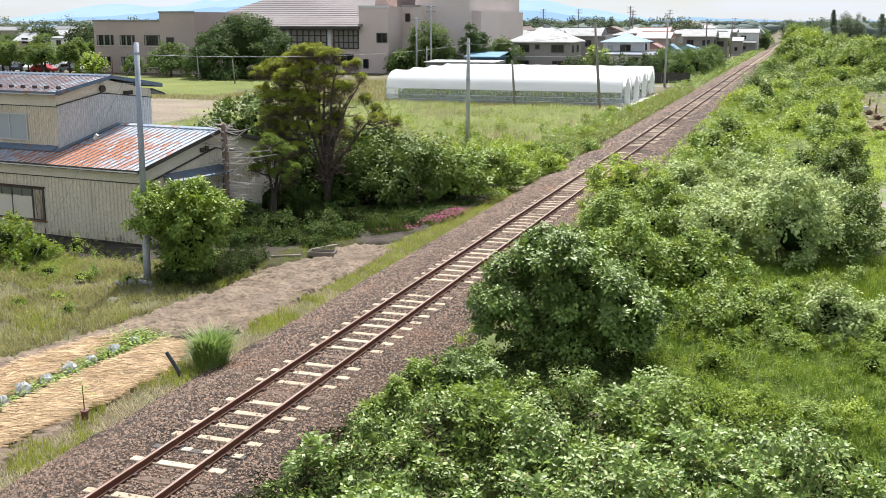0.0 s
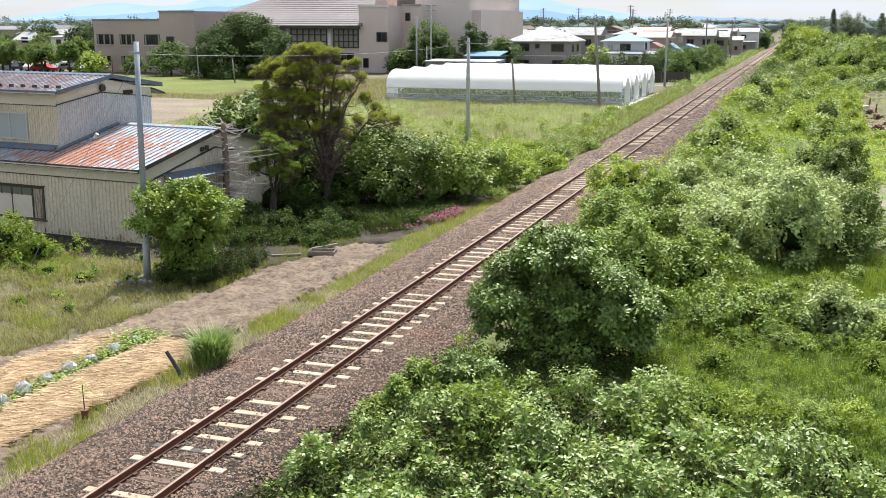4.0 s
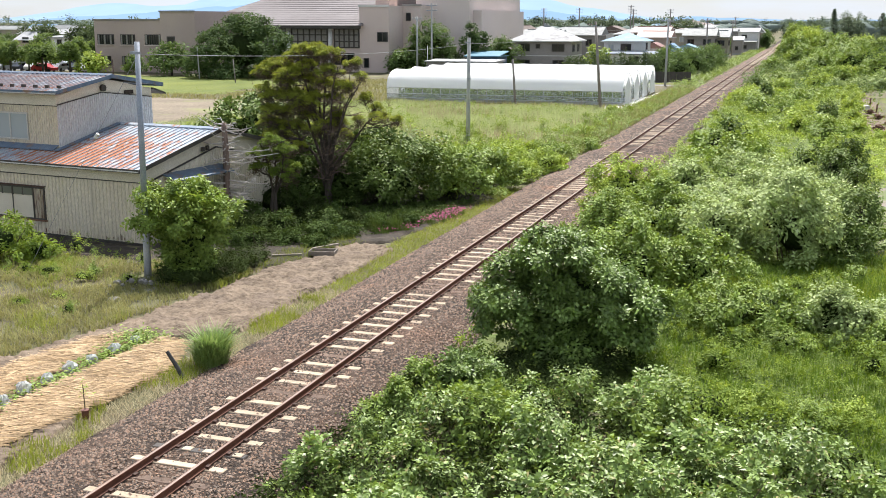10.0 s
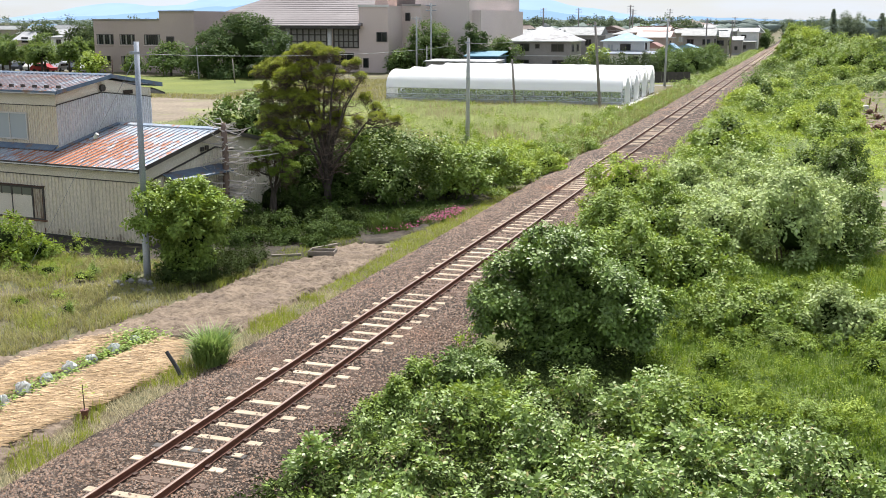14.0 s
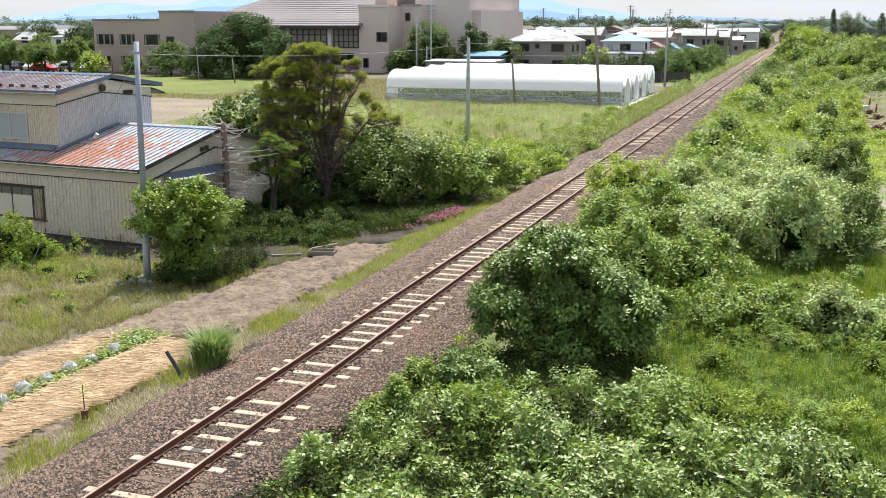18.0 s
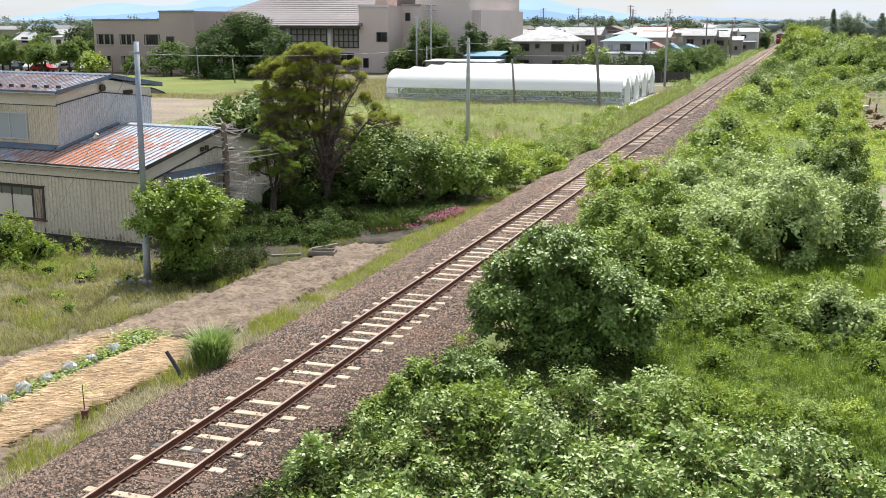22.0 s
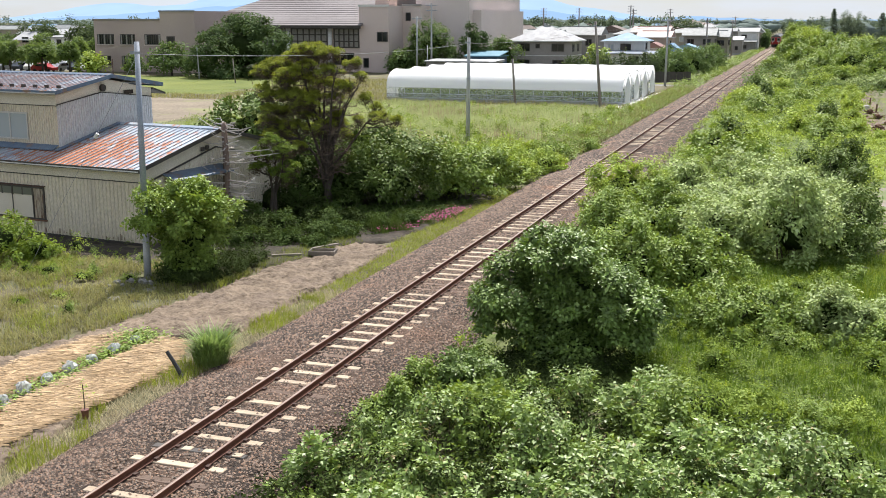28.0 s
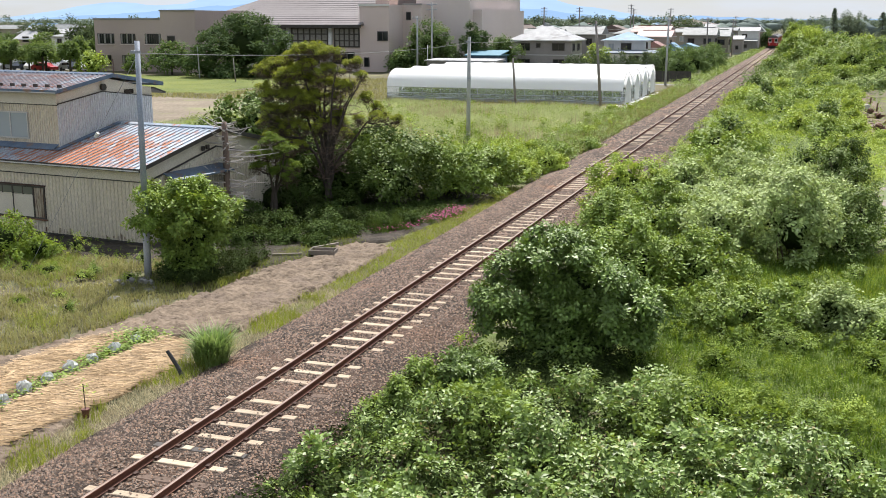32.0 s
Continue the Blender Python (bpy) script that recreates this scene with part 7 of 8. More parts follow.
def build_left_bushes():
    q = np.random.default_rng(5)
    cs, rs = [(0, 0.1, 1.2), (0, 0.1, 1.9), (0.1, 0.1, 0.6)], [(0.95, 0.85, 0.9), (0.9, 0.85, 0.8), (1.05, 0.8, 0.6)]
    for z, ring, n, rr in ((0.45, 0.5, 6, 0.42), (1.0, 0.65, 7, 0.45), (1.5, 0.95, 8, 0.48), (2.1, 1.65, 13, 0.5), (2.6, 1.25, 10, 0.52), (3.05, 0.5, 5, 0.45)):
        for k in range(n):
            a = 6.283 * (k + q.uniform(-0.4, 0.4)) / n + z
            d, kk = ring * q.uniform(0.6, 1.35), rr * q.uniform(0.55, 1.25)
            cs.append((d * math.cos(a), d * math.sin(a) * 0.95, z + q.uniform(-0.2, 0.2)))
            rs.append((kk, kk, kk * 0.6))
    bush(-20.0, 31.4, 1.75, 3.4, L_MID, 0.15, 36000, "bright green leafy shrub beside the pole", own=(np.array(cs) * np.array([0.9, 0.95, 1.0]), np.array(rs) * 0.92), depth=0.45, stem=0.05)
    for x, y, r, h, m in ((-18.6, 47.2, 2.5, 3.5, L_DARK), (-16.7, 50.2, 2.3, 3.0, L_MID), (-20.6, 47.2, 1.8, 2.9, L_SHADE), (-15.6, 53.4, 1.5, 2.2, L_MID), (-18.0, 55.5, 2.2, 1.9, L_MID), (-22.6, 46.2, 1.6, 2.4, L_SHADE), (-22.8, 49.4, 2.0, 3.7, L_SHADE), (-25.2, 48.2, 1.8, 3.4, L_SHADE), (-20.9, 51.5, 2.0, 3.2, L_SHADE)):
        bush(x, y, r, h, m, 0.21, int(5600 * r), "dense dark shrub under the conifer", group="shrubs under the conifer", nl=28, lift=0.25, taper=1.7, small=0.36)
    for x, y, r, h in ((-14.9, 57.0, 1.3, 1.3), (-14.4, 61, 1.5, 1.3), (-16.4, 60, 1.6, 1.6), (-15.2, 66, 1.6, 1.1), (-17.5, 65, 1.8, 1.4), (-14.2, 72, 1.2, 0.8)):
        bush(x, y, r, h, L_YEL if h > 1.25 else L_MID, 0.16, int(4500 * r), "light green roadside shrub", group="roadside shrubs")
    # leaf colour of the undergrowth includes the shade under the conifer
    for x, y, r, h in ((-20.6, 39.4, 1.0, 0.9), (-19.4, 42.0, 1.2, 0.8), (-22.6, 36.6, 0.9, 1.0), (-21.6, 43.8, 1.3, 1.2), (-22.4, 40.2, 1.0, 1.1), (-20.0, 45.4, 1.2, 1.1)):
        bush(x, y, r, h, L_SHADE, 0.13, 4200, "low undergrowth shrub coloured as in shade", group="undergrowth shrubs", nl=14)
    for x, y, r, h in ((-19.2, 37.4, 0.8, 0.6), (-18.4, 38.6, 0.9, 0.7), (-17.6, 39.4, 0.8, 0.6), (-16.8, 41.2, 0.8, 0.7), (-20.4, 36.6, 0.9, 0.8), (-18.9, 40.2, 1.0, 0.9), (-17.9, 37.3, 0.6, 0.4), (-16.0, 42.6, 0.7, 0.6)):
        bush(x, y, r, h, L_SHADE, 0.12, 3600, "low undergrowth shrub coloured as in shade", group="undergrowth shrubs", nl=12)
    # these shrubs carry the trees' shade in their near-black leaf colour
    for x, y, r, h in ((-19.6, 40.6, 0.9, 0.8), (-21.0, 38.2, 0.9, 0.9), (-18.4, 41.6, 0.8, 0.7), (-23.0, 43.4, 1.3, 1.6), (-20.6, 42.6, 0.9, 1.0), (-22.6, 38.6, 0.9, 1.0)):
        bush(x, y, r, h, L_DEEPSHADE, 0.12, 4600, "low undergrowth shrub coloured as in shade", group="undergrowth shrubs", nl=14)
    bush(-27.9, 31.2, 1.7, 1.9, L_MEAD, 0.13, 5200, "spreading light green shrub by the warehouse", nl=18, small=0.3)
    bush(-26.4, 31.6, 0.9, 1.0, L_MEAD, 0.13, 3500, "spreading light green shrub by the warehouse", nl=12, small=0.3)


SWAY = []


def build_right_bushes():
    q = np.random.default_rng(77)
    cs = [(0, 0.1, 1.1), (0.05, 0.1, 1.8), (-0.25, 0.0, 0.7), (0.1, -0.4, 0.5)]
    rs = [(1.05, 0.95, 0.9), (1.0, 0.85, 0.75), (1.2, 1.0, 0.7), (1.3, 0.9, 0.55)]
    for z, ring, n, rr in ((0.55, 0.6, 5, 0.45), (1.0, 1.0, 8, 0.46), (1.6, 1.55, 12, 0.5), (2.2, 1.2, 10, 0.5), (2.75, 0.7, 7, 0.46), (3.15, 0.3, 3, 0.4)):
        for k in range(n):
            a = 6.283 * (k + q.uniform(-0.4, 0.4)) / n + z
            d = ring * q.uniform(0.7, 1.25)
            kk = rr * q.uniform(0.6, 1.25)
            # thinner boughs here let the dark core show as a shaded hollow
            if z < 2.4 and -0.7 < math.cos(a) < 0.3 and math.sin(a) < 0:
                if q.random() < 0.3:
                    continue
                d, kk = d * 0.85, kk * 0.6
            cs.append((d * math.cos(a) * 1.2 + (0.25 if z < 1.8 else -0.1 if z < 2.5 else -0.35), d * math.sin(a) * 0.95, z + q.uniform(-0.2, 0.2)))
            rs.append((kk, kk, kk * 0.6))
    cs += [(-1.9, -0.3, 0.9), (-2.1, 0.1, 1.35), (-1.8, -0.4, 1.7), (1.35, -0.9, 1.25), (1.75, -0.6, 1.0), (1.2, -0.6, 1.8), (1.9, -0.2, 1.45), (1.5, 0.1, 2.0)]
    rs += [(0.55, 0.55, 0.4)] * 3 + [(0.5, 0.5, 0.3), (0.5, 0.5, 0.3), (0.45, 0.45, 0.3), (0.45, 0.45, 0.3), (0.5, 0.5, 0.3)]
    big = bush(-5.5, 26.3, 1.7, 3.4, L_BUSH, 0.14, 84000, "large dense dark green shrub beside the track", stem=0.06, own=(np.array(cs), np.array(rs)), depth=0.5)
    SWAY.append((big, 0.25, 3.4, 0.0))
    main = [(-6.6, 39.0, 1.9, 2.6, L_MID), (-5.0, 33.0, 2.0, 2.7, L_MID), (-7.5, 48.2, 2.1, 2.8, L_YEL), (-3.3, 34.6, 1.9, 2.0, L_MID), (-5.2, 42.5, 2.0, 2.4, L_MID)]
    for x, y, r, h, m in main:
        bush(x, y, r, h, m, 0.15, int(10000 * r), "leafy green shrub in the trackside thicket", group="thicket shrubs", nl=22)
    grey = [(-0.4, 39.9, 2.0, 2.3), (-3.0, 40.4, 1.9, 2.4), (-1.7, 43.2, 2.1, 2.4), (0.8, 43.6, 1.9, 2.3), (-4.6, 44.4, 1.9, 2.2), (-2.8, 46.4, 2.1, 2.2), (-0.3, 47.2, 2.1, 2.3), (1.9, 46.6, 1.6, 2.0), (-5.2, 49.5, 1.9, 1.8), (-2.2, 50.4, 2.1, 1.9), (0.6, 51.0, 2.0, 1.8)]
    for x, y, r, h in grey:
        bush(x, y, r * 0.92, h * (1.4 if int(y * 10) % 2 else 0.92), L_GREY, 0.185, int(6800 * r), "grey-green shrub with pale leaf sheen", group="grey-green shrubs", nl=20, small=0.46, lift=0.08 if y < 41 else 0.0)
    for x, y, r, h, m in ((-1.9, 29.8, 1.5, 1.55, L_MID), (-0.7, 30.5, 1.3, 1.4, L_MID), (0.9, 30.6, 1.0, 1.7, L_GREY), (1.7, 30.2, 1.0, 1.2, L_GREY), (2.7, 31.2, 1.1, 1.2, L_GREY), (2.4, 29.2, 0.8, 0.9, L_MID)):
        bush(x, y, r, h, m, 0.13, int(5600 * r), "low leafy shrub in the meadow", group="meadow shrubs", nl=16)
    for x, y, r, h in ((1.4, 57.5, 1.3, 2.7), (2.3, 52.6, 1.1, 2.4), (0.2, 61.5, 1.2, 2.4), (2.4, 63.0, 1.2, 2.5), (2.0, 47.6, 1.0, 2.2), (1.6, 40.8, 1.3, 2.0), (2.1, 43.6, 1.2, 2.3)):
        bush(x, y, r, h, L_DARK, 0.15, int(4600 * r), "round dark shrub among the weeds", group="shrubs along the line", nl=16)
    rnd = random.Random(17)
    for i in range(58):
        y = 57 + i * 3.1
        x = rnd.uniform(-7.3, 3.0) if y < 100 else rnd.uniform(-7.0, 8.0 + (y - 100) * 0.12)
        if 55 < y < 142:
            x = rnd.uniform(-6.8, 1.8)
        dark = y > 70 and (i % 6 == 0)
        r = rnd.uniform(0.8, 1.45) if dark else rnd.uniform(1.6, 2.9)
        h = rnd.uniform(1.7, 2.6) if dark else rnd.uniform(1.0, 1.9) + (y > 130) * 0.8
        bush(x, y, r, h, L_DARK if dark else (L_GREY if i % 5 == 1 or y < 66 else L_YEL if i % 3 == 1 else L_MID), 0.15 + y * 0.0011, int(3600 * r / (1 + y / 160)), "round dark shrub among the weeds" if dark else "light green shrub beside the line", group="shrubs along the line", nl=16)


def build_yard_edge():
    for x, y, r, h in ((1.0, 172, 3.0, 4.2), (5.5, 176, 3.4, 5.0), (10.5, 178, 3.6, 5.4), (9.0, 164, 2.6, 3.8), (3.2, 186, 3.4, 5.0), (13.5, 170, 3.2, 4.6), (8.0, 190, 3.6, 5.6), (14, 188, 3.6, 5.8)):
        bush(x, y, r, h, L_FARMID if x > 9 else L_MID, 0.36, int(2300 * r), "dark dense shrub beyond the bare soil", group="dark shrubs beyond the soil")
    for x, y, r, h in ((3.4, 86, 1.0, 1.3), (3.6, 92, 0.9, 1.1), (3.5, 98, 1.1, 1.3), (3.8, 106, 1.1, 1.4), (3.9, 114, 1.2, 1.4), (4.2, 122, 1.2, 1.4), (4.4, 130, 1.3, 1.5), (5.2, 82, 0.9, 0.9), (6.6, 85, 1.0, 0.9)):
        bush(x, y, r, h, L_YEL, 0.22, int(2600 * r), "bright green weeds at the edge of the bare soil", group="weeds by the bare soil", nl=12)
    for x, y, r, h in ((4.6, 150, 1.8, 1.8), (6.6, 148, 1.7, 1.6), (8.6, 149, 1.8, 1.7), (3.0, 142, 1.6, 1.5), (5.4, 143, 1.5, 1.4), (10.6, 150, 1.8, 1.7)):
        bush(x, y, r, h, L_GREY, 0.26, int(2400 * r), "pale grey-green shrub beyond the bare soil", group="pale shrubs beyond the soil")


def build_thicket():
    """The near thicket: overlapping shrubs of arching compound leaves."""
    rnd = random.Random(31)
    n = 0
    for j in range(7):
        for i in range(11):
            y = 11.6 + j * 1.85 + rnd.uniform(-0.7, 0.7)
            x = -7.95 + i * 1.2 + rnd.uniform(-0.4, 0.4)
            if x > 4.6 or y > (21.7 if -7.0 < x < -3.4 else 22.8 - max(0.0, x + 2.6) * 0.62) or (x < -7.4 and y > 20.5):
                continue
            r = rnd.uniform(0.85, 1.35)
            h = rnd.uniform(0.95, 1.95) * (0.5 if x < -7.3 else 0.8 if x < -6.4 else 1.0)
            b = bush(x, y, r, h, L_FORE if rnd.random() < 0.8 else L_MID, rnd.uniform(0.096, 0.126), int(3400 * r), "arching leafy shrub in the near thicket", group="near thicket", nl=13, frond=(i + j) % 3 == 0, depth=0.5, stem=0.02)
            n += 1
            if n % 4 == 0:
                SWAY.append((b, rnd.uniform(0.4, 0.9), rnd.uniform(2.2, 3.6), rnd.uniform(0, 6.28)))
    for x, y, r, h in ((-7.2, 23.2, 0.7, 1.2), (-7.6, 22.7, 0.5, 0.9)):
        bush(x, y, r, h, L_DARK, 0.10, 5200, "upright leafy shrub before the large bush", group="near thicket", nl=12)
    for x, y, r, h in ((-7.9, 21.9, 0.7, 1.1), (-7.2, 22.1, 0.75, 1.4), (-6.6, 22.4, 0.7, 1.3), (-8.2, 20.9, 0.6, 0.9)):
        bush(x, y, r, h, L_BUSH if x > -7.5 else L_MID, 0.11, 5600, "leafy shrub at the edge of the ballast", group="near thicket", nl=12, small=0.38)


def canopy(name, poly, n, hfun, leaf, material, label, shelf=0.35, per=11):
    """A closed cover of leafy herbs: leaves in a layer under an uneven top."""
    x, y = scatter(poly, n)
    h = hfun(x, y)
    keep = h > 0.06
    x, y, h = x[keep], y[keep], h[keep]
    x, y, h = x[::per], y[::per], h[::per]
    z = h - shelf * rng.random(len(x)) ** 1.4 * np.minimum(h, 1.0)
    p = np.stack([x, y, np.maximum(z, 0.04)], 1)
    e = 0.15
    gx, gy = (hfun(x + e, y) - hfun(x - e, y)) / (2 * e), (hfun(x, y + e) - hfun(x, y - e)) / (2 * e)
    nrm = unit(np.stack([-gx, -gy, np.ones(len(x))], 1))
    size = leaf(y) if callable(leaf) else np.full(len(x), leaf)
    s = unit(nrm * 0.9 + rng.normal(0, 0.3, nrm.shape))
    v, t = whorl_arrays(p, s, size, per)
    return tagged(part(name, np_mesh(name, v, t), material), label, "undergrowth", kind="stuff")


def build_cover():
    edge = lambda x, s=-8.6: np.clip((x - s) / 1.2, 0, 1)
    # low layer under the near thicket
    fore = [(-9.4, 8), (-9.3, 16.5), (-9.0, 19.5), (-8.3, 22.5), (-7.4, 23.2), (-5.0, 22.4), (-2.8, 22.9), (-0.6, 22.2), (1.4, 20.8), (3.2, 19.6), (5, 18), (6, 8)]
    hf = lambda x, y: (0.7 + 0.3 * wave(x, y, 1.0, 2) + 0.3 * wave(x, y, 0.42, 5)) * (0.3 + 0.7 * edge(x, -9.3))
    # both covers paint the dark under the thicket and the large shrub
    canopy("thicket_undergrowth", fore, 52000, hf, 0.13, L_DEEPSHADE, "undergrowth coloured as the shade beneath the near thicket", 0.5)
    canopy("shaded_undergrowth", [(-7.2, 23.4), (-5.0, 22.2), (-3.2, 23.0), (-3.2, 25.6), (-4, 27.5), (-7.0, 27.5)], 9000, lambda x, y: 0.4 + 0.2 * wave(x, y, 0.7, 3), 0.11, L_DEEPSHADE, "undergrowth darkened to paint shade below the large shrub", 0.4)
    # tall meadow
    mead = [(-4.2, 26), (-2.6, 23.6), (-0.4, 22.0), (3.4, 19.4), (8, 18), (8, 44), (-2.0, 39), (-2.8, 33)]
    x, y = scatter(mead, 60000)
    h = 0.4 + 0.3 * wave(x, y, 0.9, 4) + 0.24 * wave(x, y, 0.33, 1)
    v, t = blades(x, y, 0 * x, np.maximum(h * 0.85, 0.12), 0.02, 0.9)
    tagged(part("meadow_grass", np_mesh("meadow_grass", v, t), G_BRIGHT), "tall bright green meadow grass", "grass", kind="stuff")
    mh = lambda x, y: np.where((y > 32.6 + 0.8 * wave(x, y, 1.0, 2)) & (x > -1.6), 0.3, 1.0) * (0.46 + 0.38 * wave(x, y, 0.8, 7) + 0.28 * wave(x, y, 0.3, 2))
    canopy("meadow_herbs", mead, 110000, mh, 0.075, L_MEAD, "low green herbs among the meadow grass", 0.3)
    x, y = scatter([(-1.8, 35.5), (0.2, 33), (3, 32), (9, 31), (9, 44), (3, 42.5), (0.5, 38.6)], 26000)
    v, t = blades(x, y, 0 * x, 0.24 + 0.08 * wave(x, y, 0.8, 4), 0.024, 0.8)
    tagged(part("meadow_grass", np_mesh("meadow_grass", v, t), G_SHORT), "short yellow-green grass at the top of the meadow", "grass", kind="stuff")
    rnd = random.Random(44)
    for i in range(30):
        x, y = rnd.uniform(-2.2, 4.2), rnd.uniform(22.5, 38)
        if inside(np.array([x]), np.array([y]), mead)[0]:
            r = rnd.uniform(0.45, 0.9)
            bush(x, y, r, rnd.uniform(0.45, 0.85), (L_MID, L_MEAD, L_YEL)[i % 3], 0.09, int(3600 * r), "low herb clump in the meadow", "herb_clump", "herbs", "meadow herbs", nl=10, stem=0.012)
    # cover under and behind the bushes, growing along the line
    strip = [(-8.5, 24), (-4, 24), (-2.5, 38), (4.5, 42), (3.0, 50), (3.4, 70), (3.0, 86), (2.9, 110), (3.4, 136), (8, 140), (-8.6, 140)]
    ch = lambda x, y: (0.6 + 0.55 * wave(x, y, 1.5, 3) + 0.3 * wave(x, y, 0.6, 6)) * (0.3 + 0.7 * edge(x))
    patch = lambda x, y: wave(x, y, 2.4, 11) + 0.6 * wave(x, y, 0.9, 5) > 0.1
    for test, mat, lab in ((lambda x, y: patch(x, y), L_YEL, "light green creepers beside the line"), (lambda x, y: ~patch(x, y), L_MID, "green weeds beside the line")):
        canopy("undergrowth", strip, 100000, lambda x, y: ch(x, y) * test(x, y), lambda y: 0.09 + y * 0.0012, mat, lab, 0.45)
    far = [(-8.6, 130), (14, 130), (60, 330), (60, 420), (-8.0, 420)]
    canopy("undergrowth", far, 50000, lambda x, y: 1.0 + 0.7 * wave(x, y, 3.5, 3) + 0.3 * wave(x, y, 1.2, 6), 0.55, L_FAR, "thick green cover along the far line", 0.5)
    m = 1500
    wy = 430 + 900 * rng.random(m) ** 1.4
    wx = wy * rng.uniform(-0.80, 0.20, m)
    keep = (np.abs(wx - TRACK_X) > 14) | (wy > 726)
    wc = np.stack([wx, wy, rng.uniform(2.5, 4.5, m) + np.where(wy > 760, 2.0, 0)], 1)[keep]
    wr = np.stack([rng.uniform(4, 11, m), rng.uniform(4, 8, m), rng.uniform(2.4, 4.6, m)], 1)[keep]
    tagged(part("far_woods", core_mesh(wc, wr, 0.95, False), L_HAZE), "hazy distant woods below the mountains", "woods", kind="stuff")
    # left verges
    vx, vy = scatter([(-14.75, 12), (-13.75, 12), (-13.85, 46), (-13.9, 54), (-15.2, 54), (-14.9, 44), (-15.3, 39), (-14.75, 35), (-14.75, 25.6)], 32000)
    dry = (vy < 26.5 + 1.5 * wave(vx, vy, 1.0)) | (rng.random(len(vx)) < np.where(vy < 31, 0.7, 0.22))
    for k, mat, nm in ((dry & (vy < 31), G_PALE, "pale dead grass on the verge"), (dry & (vy >= 31), G_DRY, "dry grass on the verge"), (~dry, G_VERGE, "bright green grass on the verge")):
        v, t = blades(vx[k], vy[k], 0 * vx[k], 0.13, 0.014, 1.1)
        tagged(part("verge_grass", np_mesh("verge_grass", v, t), mat), nm, "grass", kind="stuff")
    gx, gy = scatter([(-15.0, 12), (-13.85, 12), (-13.85, 30), (-14.9, 30)], 9000)
    k = wave(gx, gy, 0.7, 3) > 0.12
    v, t = blades(gx[k], gy[k], 0 * gx[k], 0.24, 0.016, 0.6)
    tagged(part("verge_grass", np_mesh("verge_grass", v, t), G_VERGE), "green tufts in the dry verge", "grass", kind="stuff")
    canopy("verge_weeds", [(-15.4, 51), (-13.9, 49), (-13.7, 140), (-16.0, 140), (-18, 70)], 46000, lambda x, y: 0.34 + 0.3 * wave(x, y, 1.3, 5) + 0.12 * wave(x, y, 0.5, 1), 0.17, L_MID, "low green weeds beside the ballast", 0.4)
    wx, wy = scatter([(-16.5, 64), (-13.9, 60), (-13.7, 140), (-17.0, 140)], 7000)
    v, t = blades(wx, wy, 0 * wx, 0.6 + 0.3 * wave(wx, wy, 2.0, 3), 0.045, 0.5)
    tagged(part("verge_grass", np_mesh("verge_grass", v, t), G_DRY), "tall pale grass among the verge weeds", "grass", kind="stuff")
    # herbs in the darkened leaf colour, as painted shade under the trees
    canopy("shade_herbs", [(-20.4, 39.6), (-16.4, 39.8), (-15.4, 43), (-14.9, 49), (-17, 48), (-20, 44)], 12000, lambda x, y: 0.14 + 0.12 * wave(x, y, 0.9, 3), 0.13, L_SHADE, "low dark green herbs coloured as in shade", 0.4)
    canopy("yard_weeds", [(2.8, 43), (6, 43), (9, 86), (7, 134), (3.4, 134), (3.2, 86)], 34000, lambda x, y: 0.3 * wave(x, y, 0.9, 5) + 0.2 * wave(x, y, 0.4, 2), 0.14, L_MEAD, "weeds in patches on the gravel track", 0.4)
    canopy("shade_herbs", [(-20.4, 39.6), (-16.4, 39.8), (-15.4, 43), (-14.9, 49), (-17, 48), (-20, 44)], 12000, lambda x, y: 0.14 + 0.12 * wave(x, y, 0.9, 3), 0.13, L_SHADE, "low dark green herbs coloured as in shade", 0.4)
    canopy("yard_weeds", [(2.8, 60), (9.5, 60), (9.8, 84), (5.2, 86.5), (4.0, 88), (3.0, 84)], 26000, lambda x, y: 0.35 + 0.3 * wave(x, y, 1.6, 3) + 0.12 * wave(x, y, 0.6, 2), 0.2, L_YEL, "bright green weeds before the bare soil", 0.4)
    canopy("verge_weeds", [(-17.0, 140), (-13.7, 140), (-13.4, 340), (-16.0, 340)], 14000, lambda x, y: 0.45 + 0.4 * wave(x, y, 2.3, 5), 0.35, L_MID, "low green weeds beside the far ballast", 0.4)
    # two dark covers paint the shade below the trees and the pole shrub
    canopy("shaded_undergrowth", [(-23.4, 34.8), (-20.2, 34.6), (-18.6, 36.4), (-17.5, 38.4), (-17.0, 40.2), (-15.9, 42), (-15.2, 44.5), (-14.9, 48), (-16, 51), (-23, 50)], 20000, lambda x, y: 0.16 + 0.3 * wave(x, y, 0.9, 3) + 0.1 * wave(x, y, 0.35, 8), 0.12, L_DEEPSHADE, "low undergrowth darkened to paint shade beneath the trees", 0.4)
    canopy("shaded_undergrowth", [(-20.6, 30.4), (-19.8, 29.5), (-18.5, 29.5), (-17.9, 31.4), (-18.4, 34.6), (-21.4, 34.6)], 16000, lambda x, y: 0.3 + 0.2 * wave(x, y, 0.7, 3), 0.11, L_DEEPSHADE, "undergrowth darkened to paint shade round the shrub", 0.4)
    ex, ey = scatter([(-18.4, 33.2), (-17.75, 33.2), (-17.7, 33.4), (-17.2, 35.3), (-16.9, 37.6), (-16.2, 38.3), (-17.2, 39), (-18.6, 36)], 4500)
    v, t = blades(ex, ey, 0 * ex, 0.2 + 0.08 * wave(ex, ey, 0.6, 2), 0.018, 1.0)
